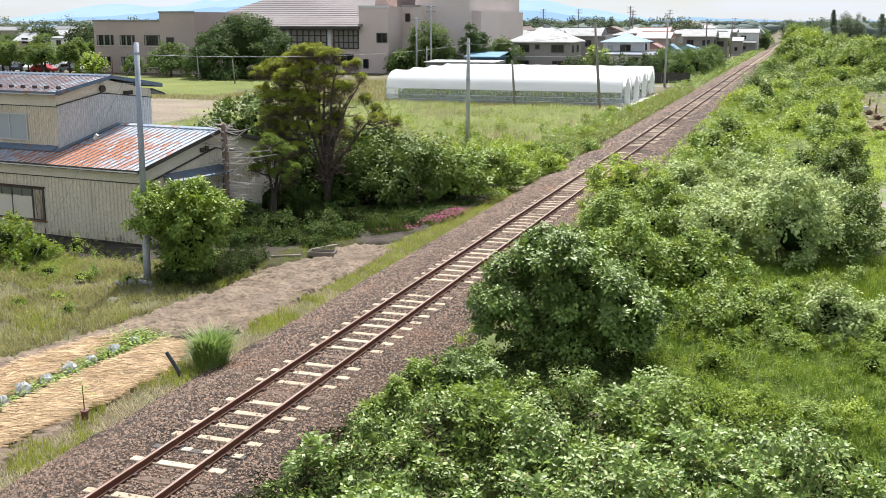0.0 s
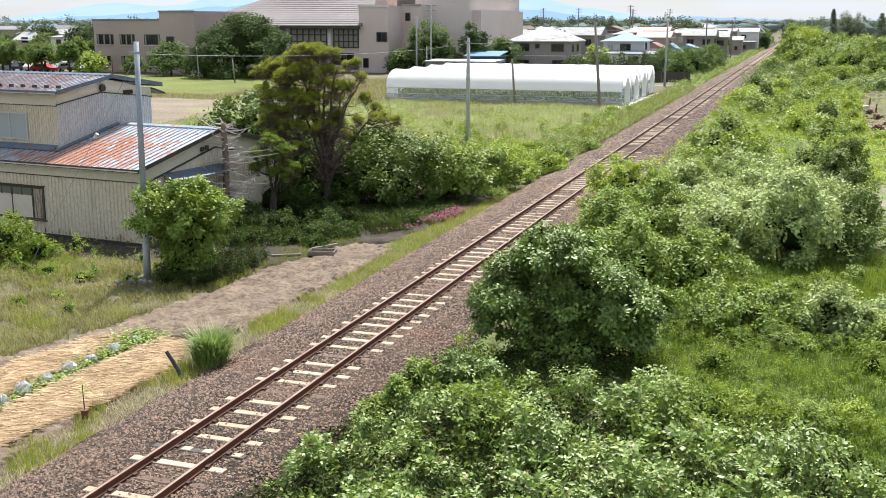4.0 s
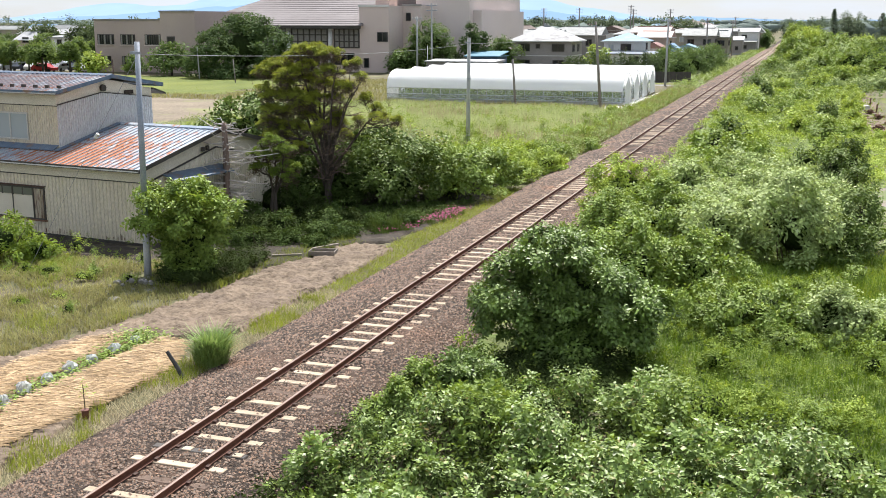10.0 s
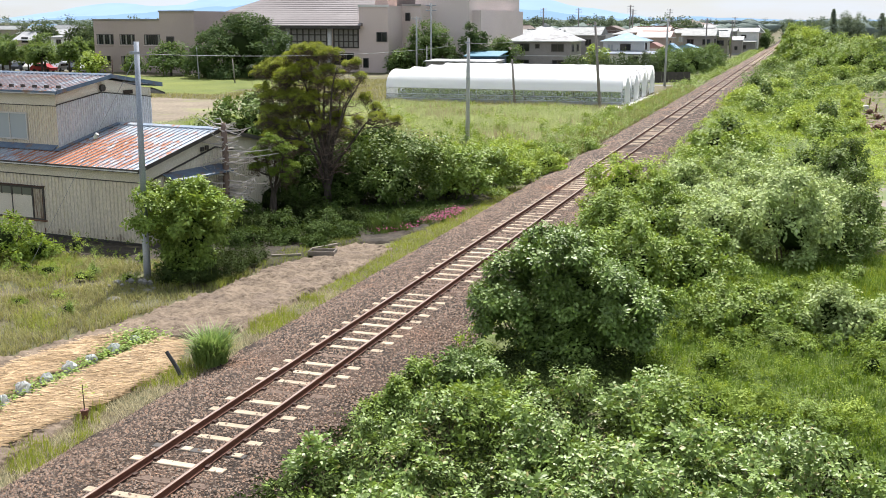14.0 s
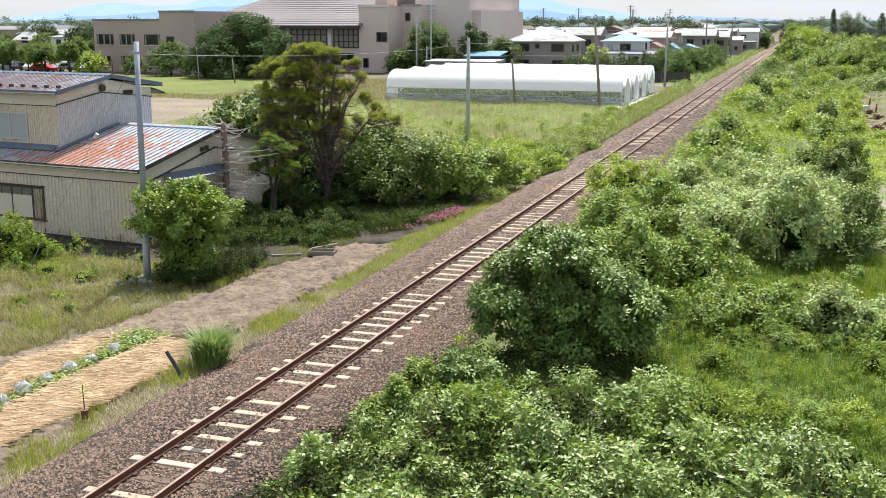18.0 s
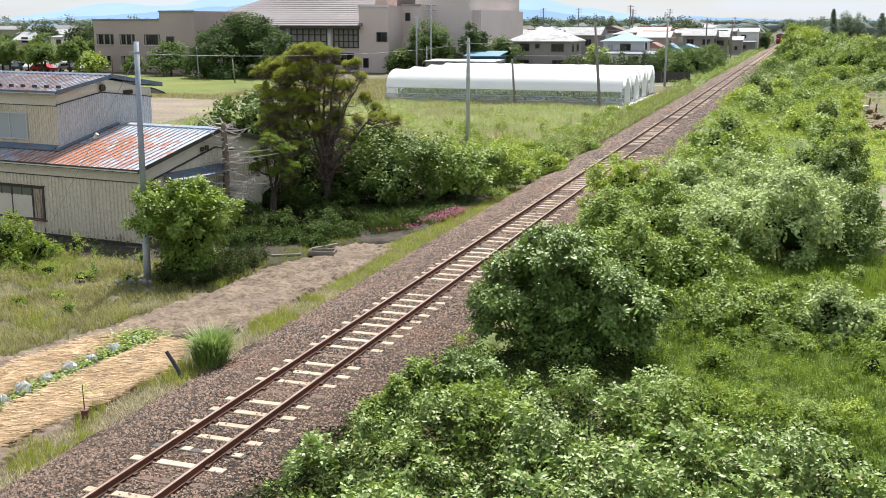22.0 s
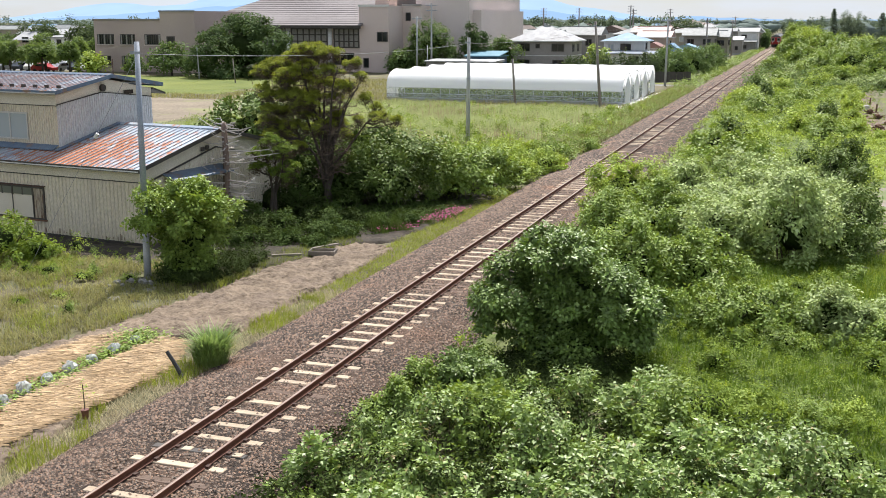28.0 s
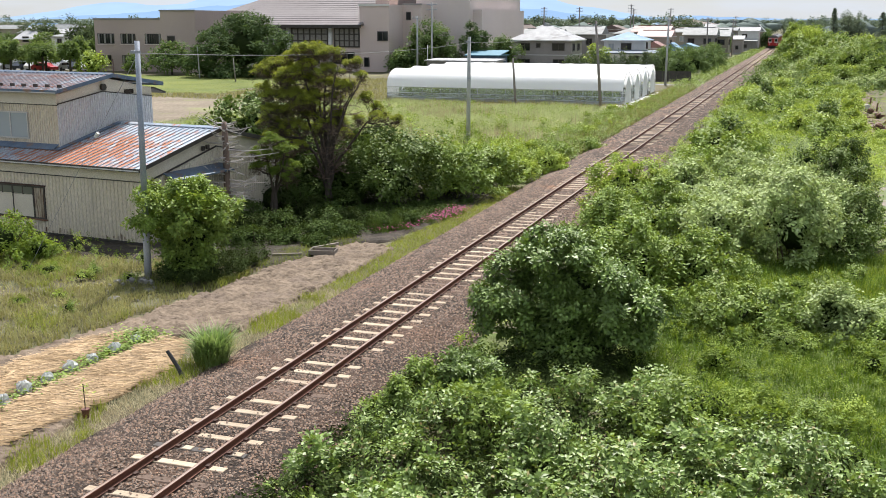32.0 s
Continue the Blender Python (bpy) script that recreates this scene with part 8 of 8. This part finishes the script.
    tagged(part("verge_grass", np_mesh("verge_grass", v, t), G_GREEN), "olive grass along the shaded edge of the soil", "grass", kind="stuff")
    # rough bank by the warehouse
    bank = [(-34, 19), (-19.6, 21.4), (-18.7, 24.7), (-18.2, 28.3), (-17.9, 30.2), (-17.9, 33.0), (-19.8, 33.6), (-23.8, 32.6), (-34, 33.6)]
    bx, by = scatter(bank, 70000)
    open_soil = (wave(bx, by, 1.3, 7) + 0.6 * wave(bx, by, 0.45, 2) < -0.4) | ((bx > -20.6) & (by > 29.8) & (bx < -18.3))
    kept = ~open_soil | (rng.random(len(bx)) < 0.12)
    bx, by = bx[kept], by[kept]
    k = wave(bx, by, 1.6, 2) + 0.5 * wave(bx, by, 0.5, 4) + rng.normal(0, 0.25, len(bx)) > 0.4
    for kk, mat, hh in ((k, G_BANK, 0.24), (~k, G_DRY, 0.19)):
        v, t = blades(bx[kk], by[kk], 0 * bx[kk], hh * (1 + 0.5 * wave(bx[kk], by[kk], 0.9, 9)), 0.02, 1.3, curved=True)
        tagged(part("bank_grass", np_mesh("bank_grass", v, t), mat), "rough mixed grass on the bank", "grass", kind="stuff")
    canopy("bank_weeds", [(-32, 25), (-24, 28), (-19.6, 31), (-20, 33.5), (-24, 34.2), (-33, 34)], 9000, lambda x, y: 0.36 + 0.35 * wave(x, y, 0.8, 5), 0.075, L_MEAD, "leafy weeds below the warehouse", 0.4)
    # leafy weeds in clumps over the bank
    rnd = random.Random(12)
    for i in range(34):
        x, y = rnd.uniform(-31, -19.4), rnd.uniform(24.5, 33)
        if inside(np.array([x]), np.array([y]), bank)[0]:
            tall = y > 30.4
            r = rnd.uniform(0.25, 0.55)
            bush(x, y, r, rnd.uniform(0.6, 1.1) if tall else rnd.uniform(0.22, 0.5), (L_MEAD, L_MID, L_YEL)[i % 3], 0.075, int(1500 * r), "tall leafy weed by the warehouse" if tall else "low leafy weed on the bank", "weed_clump", "weeds", "weeds on the bank", nl=7, stem=0.01)
    # field behind
    fld = [(-50, 55), (-16.5, 55), (-15.6, 106), (-45, 107), (-52, 104)]
    fx, fy = scatter(fld, 120000)
    v, t = blades(fx, fy, 0 * fx, 0.42 + 0.22 * wave(fx, fy, 3.0, 1) + 0.1 * wave(fx, fy, 0.9, 3), 0.04, 0.5)
    tagged(part("field_weeds", np_mesh("field_weeds", v, t), G_FIELD), "tall pale green weeds over the field", "weeds", kind="stuff")
    canopy("field_herbs", fld, 50000, lambda x, y: 0.08 + 0.6 * wave(x, y, 2.2, 8) + 0.25 * wave(x, y, 0.8, 3), 0.2, L_MEAD, "bright weeds in patches on the field", 0.4, per=7)
    sx, sy = scatter([(-36, 57), (-16.5, 57), (-15.6, 106), (-36, 106)], 9000)
    k = wave(sx, sy, 5.0, 4) + 0.5 * wave(sx, sy, 1.5, 2) > 0.25
    v, t = blades(sx[k], sy[k], 0 * sx[k], 0.95 + 0.3 * wave(sx[k], sy[k], 2.0, 5), 0.035, 0.25)
    tagged(part("seed_stalks", np_mesh("seed_stalks", v, t), G_STALK), "tall brownish seed stalks over the field", "weeds", kind="stuff")
    rnd = random.Random(23)
    for i in range(64):
        x, y = (rnd.uniform(-30, -17), rnd.uniform(57, 84)) if i < 36 else (rnd.uniform(-18.4, -15.0), rnd.uniform(58, 104))
        r = rnd.uniform(0.35, 0.85)
        bush(x, y, r, rnd.uniform(0.5, 1.15), (L_MEAD, L_YEL, L_MID, L_MEAD)[i % 4], 0.15, int(900 * r), "leafy weed clump in the field" if i < 36 else "leafy weed clump on the verge", "weed_clump", "weeds", "weeds in the field", nl=7, stem=0.012)
    rx, ry = scatter([(-82, 104), (-44, 106), (-17, 106), (-17, 111), (-44.6, 111), (-44.6, 150), (-66, 150), (-66, 112), (-118, 112), (-118, 108)], 60000)
    v, t = blades(rx, ry, 0 * rx, 0.35 + 0.2 * wave(rx, ry, 3.0, 1), 0.07, 0.6)
    tagged(part("rough_grass", np_mesh("rough_grass", v, t), G_DRY), "rough unmown grass beyond the field", "grass", kind="stuff")
    lx, ly = scatter([(-118, 113), (-66, 113), (-64, 149), (-116, 149)], 16000)
    v, t = blades(lx, ly, 0 * lx, 0.08, 0.07, 0.8)
    tagged(part("lawn_grass", np_mesh("lawn_grass", v, t), G_LAWN), "lawn grass before the school", "grass", kind="stuff")


# ---- garden and small things ----
def build_garden():
    plots = [[(-18.7, 19.0), (-18.5, 21.5), (-18.1, 23.6), (-17.3, 24.5), (-17.15, 23), (-17.3, 20.5), (-17.35, 17.2), (-18.9, 16.5)],
             [(-16.55, 15.5), (-16.5, 20), (-16.35, 23.0), (-16.3, 24.3), (-15.5, 23.9), (-14.85, 22.2), (-14.85, 19.8), (-15.15, 17.5), (-15.3, 15.5)]]
    for pl in plots:
        sheet("straw_bed", pl, 0.11, M_STRAWBED, 0.13, 0.05, 4.0, "", "straw mulch bed in the garden", "straw mulch")
        x, y = scatter(pl, 9000)
        n = len(x)
        a = rng.normal(0.5, 0.3, n) + 0.5 * wave(x, y, 0.6, 2)
        d = np.stack([np.cos(a), np.sin(a), rng.uniform(-0.12, 0.12, n)], 1)
        s = np.stack([-np.sin(a), np.cos(a), 0 * a], 1) * 0.009
        l = rng.uniform(0.12, 0.35, (n, 1))
        c = np.stack([x, y, 0.145 + 0.06 * rng.random(n) ** 2 + 0.025 * wave(x, y, 0.25)], 1)
        v = np.stack([c - d * l - s, c - d * l + s, c + d * l + s * 0.7 + np.array([0, 0, 0.012]), c + d * l - s * 0.7], 1)
        i = np.arange(n)[:, None] * 4
        t = np.concatenate([i + np.array([[0, 1, 2]]), i + np.array([[0, 2, 3]])], 1)
        tagged(part("straw", np_mesh("straw", v.reshape(-1, 3), t.reshape(-1, 3)), M_STRAW), "loose golden straw over the bed", "straw", kind="stuff")
    # vine row with plastic caps
    for i in range(8):
        y = 17.1 + i * 0.98
        k = 1.5 if i == 7 else 1.0
        b = thing("melon_plant", "low leafy vegetable plant in the straw bed", "plant", pose(-16.9 + 0.05 * math.sin(i * 2.1), y, 0.08), "vegetable row")
        n = (130, 170, 110, 240, 200, 330, 520, 900)[i]
        wide = (0.2, 0.24, 0.16, 0.26, 0.2, 0.2, 0.26, 0.34)[i]
        p = np.stack([rng.normal(0, wide, n), rng.normal(0, 0.34, n), rng.uniform(0.02, 0.16 * k, n)], 1)
        v, t = leaf_arrays(p, np.tile([0.0, 0, 1], (n, 1)), 0.085, 0.065)
        part("leaves", np_mesh("leaves", v, t), L_MID, b)
    r = random.Random(2)
    for i, (x, y) in enumerate([(-16.94, 18.0), (-16.94, 18.73), (-17.0, 19.5), (-16.98, 20.31), (-16.96, 21.17), (-16.9, 21.94), (-16.86, 22.85), (-16.84, 23.7)]):
        c = thing("plastic_cap", "crumpled clear plastic cover over a seedling", "plant cover", pose(x, y, 0.10, 0, 0, 37 * i) @ Matrix.Scale((1.0, 0.85, 1.1, 0.9, 1.05, 0.9, 1.0, 0.85)[i], 4), "plant covers")
        g = Geo()
        vs, fs = [], []
        m = 11
        for j, (rr, z) in enumerate(((0.17, 0.0), (0.175, 0.08), (0.14, 0.16), (0.085, 0.21), (0.03, 0.225))):
            for q in range(m):
                a = 2 * math.pi * q / m
                rad = rr * (1 + r.uniform(-0.32, 0.32))
                vs.append((rad * math.cos(a), rad * math.sin(a), z + r.uniform(-0.04, 0.04) * (j > 0)))
        for j in range(4):
            for q in range(m):
                fs.append((j * m + q, j * m + (q + 1) % m, (j + 1) * m + (q + 1) % m, (j + 1) * m + q))
        fs.append(tuple(4 * m + q for q in range(m)))
        part("film", g.add(vs, fs), M_VINYL, c, "crumpled clear plastic film")
        for q in range(2):
            a = q * 1.57
            pts = [(0.17 * math.cos(a) * math.cos(s), 0.17 * math.sin(a) * math.cos(s), 0.23 * math.sin(s)) for s in np.linspace(0, math.pi, 9)]
            part("hoop", Geo().tube(pts, 0.006, 4), M_WHITEP, c)
    s = thing("leaning_stake", "dark weathered wooden stake leaning beside the ballast", "stake", pose(-14.12, 21.75, 0))
    part("stake", Geo().tube([(0.08, 0, -0.15), (-0.15, 0.0, 0.3), (-0.42, 0.0, 0.68)], [0.055, 0.053, 0.048], 8), noisy("tarred wood", (0.05, 0.05, 0.05), (0.08, 0.08, 0.08), 6, 0.9, 0.4), s)
    p = thing("flower_pot", "reddish brown pot with a thin seedling stick", "flower pot", pose(-14.62, 18.62, 0.06))
    part("pot", Geo().tube([(0, 0, 0), (0, 0, 0.2)], [0.065, 0.085], 14), M_POT, p)
    part("rim", Geo().tube([(0, 0, 0.185), (0, 0, 0.215)], [0.092, 0.092], 14), M_POT, p)
    part("stick", Geo().tube([(0, 0, 0.2), (-0.03, 0.02, 0.78)], 0.012, 5), M_STEM, p)
    v, t = leaf_arrays(np.stack([rng.normal(0, 0.08, 40), rng.normal(0, 0.08, 40), rng.uniform(0.5, 0.85, 40)], 1), np.tile([0.0, 0, 1], (40, 1)), 0.07, 0.03)
    part("leaves", np_mesh("leaves", v, t), L_YEL, p)
    # tall grass clump
    c = thing("grass_clump", "tall arching green grass clump beside the ballast", "grass clump", pose(-14.0, 22.9, 0))
    a, q = rng.uniform(0, 6.28, 800), 0.3 * rng.random(800) ** 0.6
    v, t = blades(q * np.cos(a), q * np.sin(a), 0 * a, 0.82, 0.04, 0.8, 0.4, True)
    a2, q2 = rng.uniform(0, 6.28, 600), 0.26 + 0.12 * rng.random(600)
    v2, t2 = blades(q2 * np.cos(a2), q2 * np.sin(a2), 0 * a2, 0.55, 0.035, 0.9, 0.4, True)
    v, t = np.concatenate([v, v2]), np.concatenate([t, t2 + len(v)])
    part("foliage", np_mesh("foliage", v, t), leafy("clump blades", (0.09, 0.17, 0.035), (0.36, 0.48, 0.17), rough=0.45), c)
    v, t = blades(rng.normal(0, 0.12, 26), rng.normal(0, 0.12, 26), np.zeros(26), 1.4, 0.007, 0.3, 0.2)
    part("seed_stalks", np_mesh("seed_stalks", v, t), G_STALK, c, "thin brownish seed stalks")
    # wooden edging and box at the end of the soil strip
    wd = noisy("grey old timber", (0.22, 0.19, 0.16), (0.30, 0.26, 0.22), 4, 0.9, 0.4)
    b = thing("wooden_box", "shallow weathered wooden box on the soil", "box", pose(-16.85, 35.55, 0.05, 0, 0, 12))
    part("board", Geo().bar(-0.5, 0.5, -0.02, 0.02, 0, 0.17, 0.008), wd, b)
    part("board", Geo().bar(-0.5, 0.5, 0.56, 0.6, 0, 0.17, 0.008), wd, b)
    part("board", Geo().bar(-0.5, -0.46, 0.021, 0.559, 0, 0.17, 0.008), wd, b)
    part("board", Geo().bar(0.46, 0.5, 0.021, 0.559, 0, 0.17, 0.008), wd, b)
    part("bottom", Geo().box(-0.459, 0.459, 0.021, 0.559, 0, 0.03), wd, b)
    for x, y, l, rz in ((-17.3, 36.9, 1.2, 62), (-18.0, 35.0, 1.1, 28)):
        e = thing("timber", "old timber length edging the soil strip", "timber", pose(x, y, 0.06, 0, 0, rz), "edging timbers")
        part("beam", Geo().bar(-l / 2, l / 2, -0.05, 0.05, 0, 0.09, 0.01), wd, e)
    # flowers
    for x, y, pink in ((-16.65, 40.6, 0.0), (-16.25, 40.3, 0.25), (-15.95, 40.9, 0.0), (-15.6, 41.2, 0.4), (-15.2, 43.0, 0.6), (-14.95, 43.8, 0.8), (-14.85, 44.8, 0.9), (-14.75, 45.7, 0.7)):
        f = thing("flowering_plant", "clump of pink flowers at the edge of the soil" if pink > 0.2 else "tall feathery green garden plant", "flowers", pose(x, y, 0), "flower bed")
        n = 420 if pink < 0.5 else 260
        px, py = rng.normal(0, 0.15, n), rng.normal(0, 0.15, n)
        hh = 0.75 if pink < 0.2 else 0.3
        v, t = blades(px, py, 0 * px, hh, 0.012, 0.4)
        part("leaves", np_mesh("leaves", v, t), L_DARK, f)
        k = int(120 * pink)
        if k:
            v, t = leaf_arrays(np.stack([rng.normal(0, 0.33, k), rng.normal(0, 0.33, k), rng.uniform(hh * 0.75, hh * 1.1, k)], 1), np.tile([0.0, -0.3, 1], (k, 1)), 0.07, 0.06)
            part("blossoms", np_mesh("blossoms", v, t), G_PINK, f, "deep pink blossoms")
    # stones on the bank and by the meadow
    r = random.Random(8)
    for x, y, s in ((-21.0, 25.6, 0.2), (-20.4, 28.4, 0.25), (-20.0, 29.0, 0.2), (-22.6, 27.6, 0.12), (-24.5, 31.4, 0.15), (2.2, 39.6, 0.32), (-21.6, 26.4, 0.12), (-20.3, 27.6, 0.3)):
        g = Geo()
        vs, fs = [], []
        for j, (rr, z) in enumerate(((1.0, -0.1), (1.05, 0.25), (0.8, 0.55), (0.35, 0.7))):
            vs += [(s * rr * (1 + r.uniform(-.25, .25)) * math.cos(q), s * rr * 0.8 * (1 + r.uniform(-.25, .25)) * math.sin(q), s * (z - 0.25)) for q in (k * 0.785 for k in range(8))]
        fs = [(j * 8 + k, j * 8 + (k + 1) % 8, j * 8 + 8 + (k + 1) % 8, j * 8 + 8 + k) for j in range(3) for k in range(8)] + [tuple(range(24, 32))]
        tagged(part("rock", g.add(vs, fs), M_ROCK), "pale grey stone lying in the grass", "rock", "stones in the grass").matrix_basis = pose(x, y, 0.0, 0, 0, r.uniform(0, 90))
    h = thing("rubble_heap", "low heap of grey rubble and stones in the grass", "rubble", pose(-20.9, 29.4, 0))
    for i in range(34):
        x, y, q = r.gauss(0.2, 0.5), r.gauss(-0.3, 0.7), r.uniform(0.03, 0.09)
        z = max(0.0, 0.22 - 0.3 * (x * x + y * y))
        g = Geo().tube([(x, y, z - q * 0.5), (x + r.uniform(-.04, .04), y, z + q * 0.4), (x + r.uniform(-.05, .05), y + r.uniform(-.05, .05), z + q * 0.9)], [q, q * 1.15, q * 0.5], 6)
        part("stone", g, M_ROCK, h)
    # things on the bare ground beyond the thicket
    for x, y, q in ((5.4, 107.8, 0.5), (5.8, 102.4, 0.5), (5.3, 91.3, 0.55), (4.9, 113.5, 0.3), (6.2, 96.5, 0.35)):
        d = thing("root_stump", "rust-brown uprooted stump lying on bare soil", "stump", pose(x, y, 0.02, 0, 0, r.uniform(0, 360)), "stumps on the bare soil")
        part("bole", Geo().tube([(-q * 0.5, 0, q * 0.25), (0, 0.05, q * 0.5), (q * 0.3, 0.05, q * 0.95)], [q * 0.55, q * 0.65, q * 0.4], 9), M_ROOT, d)
        for k in range(9):
            a, l = r.uniform(0, 6.28), q * r.uniform(0.8, 1.5)
            part("root", Geo().tube([(0, 0, q * 0.4), (math.cos(a) * l * 0.6, math.sin(a) * l * 0.6, q * r.uniform(0.2, 0.8)), (math.cos(a) * l, math.sin(a) * l, q * r.uniform(0.0, 0.9))], [q * 0.2, q * 0.12, q * 0.04], 6), M_ROOT, d)
    d = thing("debris_pile", "loose old planks scattered on bare soil", "rubble", pose(4.9, 98, 0.05))
    for i in range(16):
        x, y, l = r.uniform(-0.4, 1.6), r.uniform(-8, 14), r.uniform(0.3, 0.9)
        part("plank", Geo().bar(x, x + l, y, y + 0.14, 0.0, 0.05 + r.uniform(0, 0.1), 0.008), M_ROOT if i % 3 else M_ROCK, d)
    d = thing("metal_box", "pale grey metal box standing on bare soil", "box", pose(5.3, 113.2, 0.03, 0, 0, 25))
    part("body", Geo().bar(-0.22, 0.22, -0.2, 0.2, 0.0, 0.4, 0.03), M_GUTTER, d)
    part("lid", Geo().bar(-0.25, 0.25, -0.23, 0.23, 0.404, 0.46, 0.02), M_GUTTER, d)
    for x, y in ((5.2, 129.5), (5.9, 119.5), (6.1, 111)):
        p = thing("stump", "short dark post on bare soil", "post", pose(x, y, 0), "posts on the bare soil")
        part("post", Geo().tube([(0, 0, -0.1), (0.05, 0, 0.8)], [0.09, 0.07], 8), M_ROOT, p)


build_ground()
build_distance()
build_track()
TRAIN = build_train()
build_warehouse()
build_school()
build_greenhouses()
build_town()
build_cars()
build_poles()
build_trees()
build_left_bushes()
build_right_bushes()
build_yard_edge()
build_thicket()
build_cover()
build_garden()


def motions():
    at = lambda y: pose(TRACK_X, y, 0.55)
    walk(TRAIN, [(0.0, at(630)), (12.0, at(499)), (20.0, at(411)), (22.0, at(393)), (25.5, at(363)), (27.5, at(349)), (29.0, at(339)), (30.5, at(329.5)), (32.0, at(320))])
    # shrubs stirred by a light wind
    for ob, amp, period, phase in SWAY:
        base = ob.matrix_basis.copy()
        rows = []
        for i in range(33):
            a = 6.283 * i / period + phase
            rows.append((float(i), base @ pose(0, 0, 0, amp * 0.5 * math.sin(a * 0.83), amp * math.sin(a), 0)))
        walk(ob, rows)


motions()
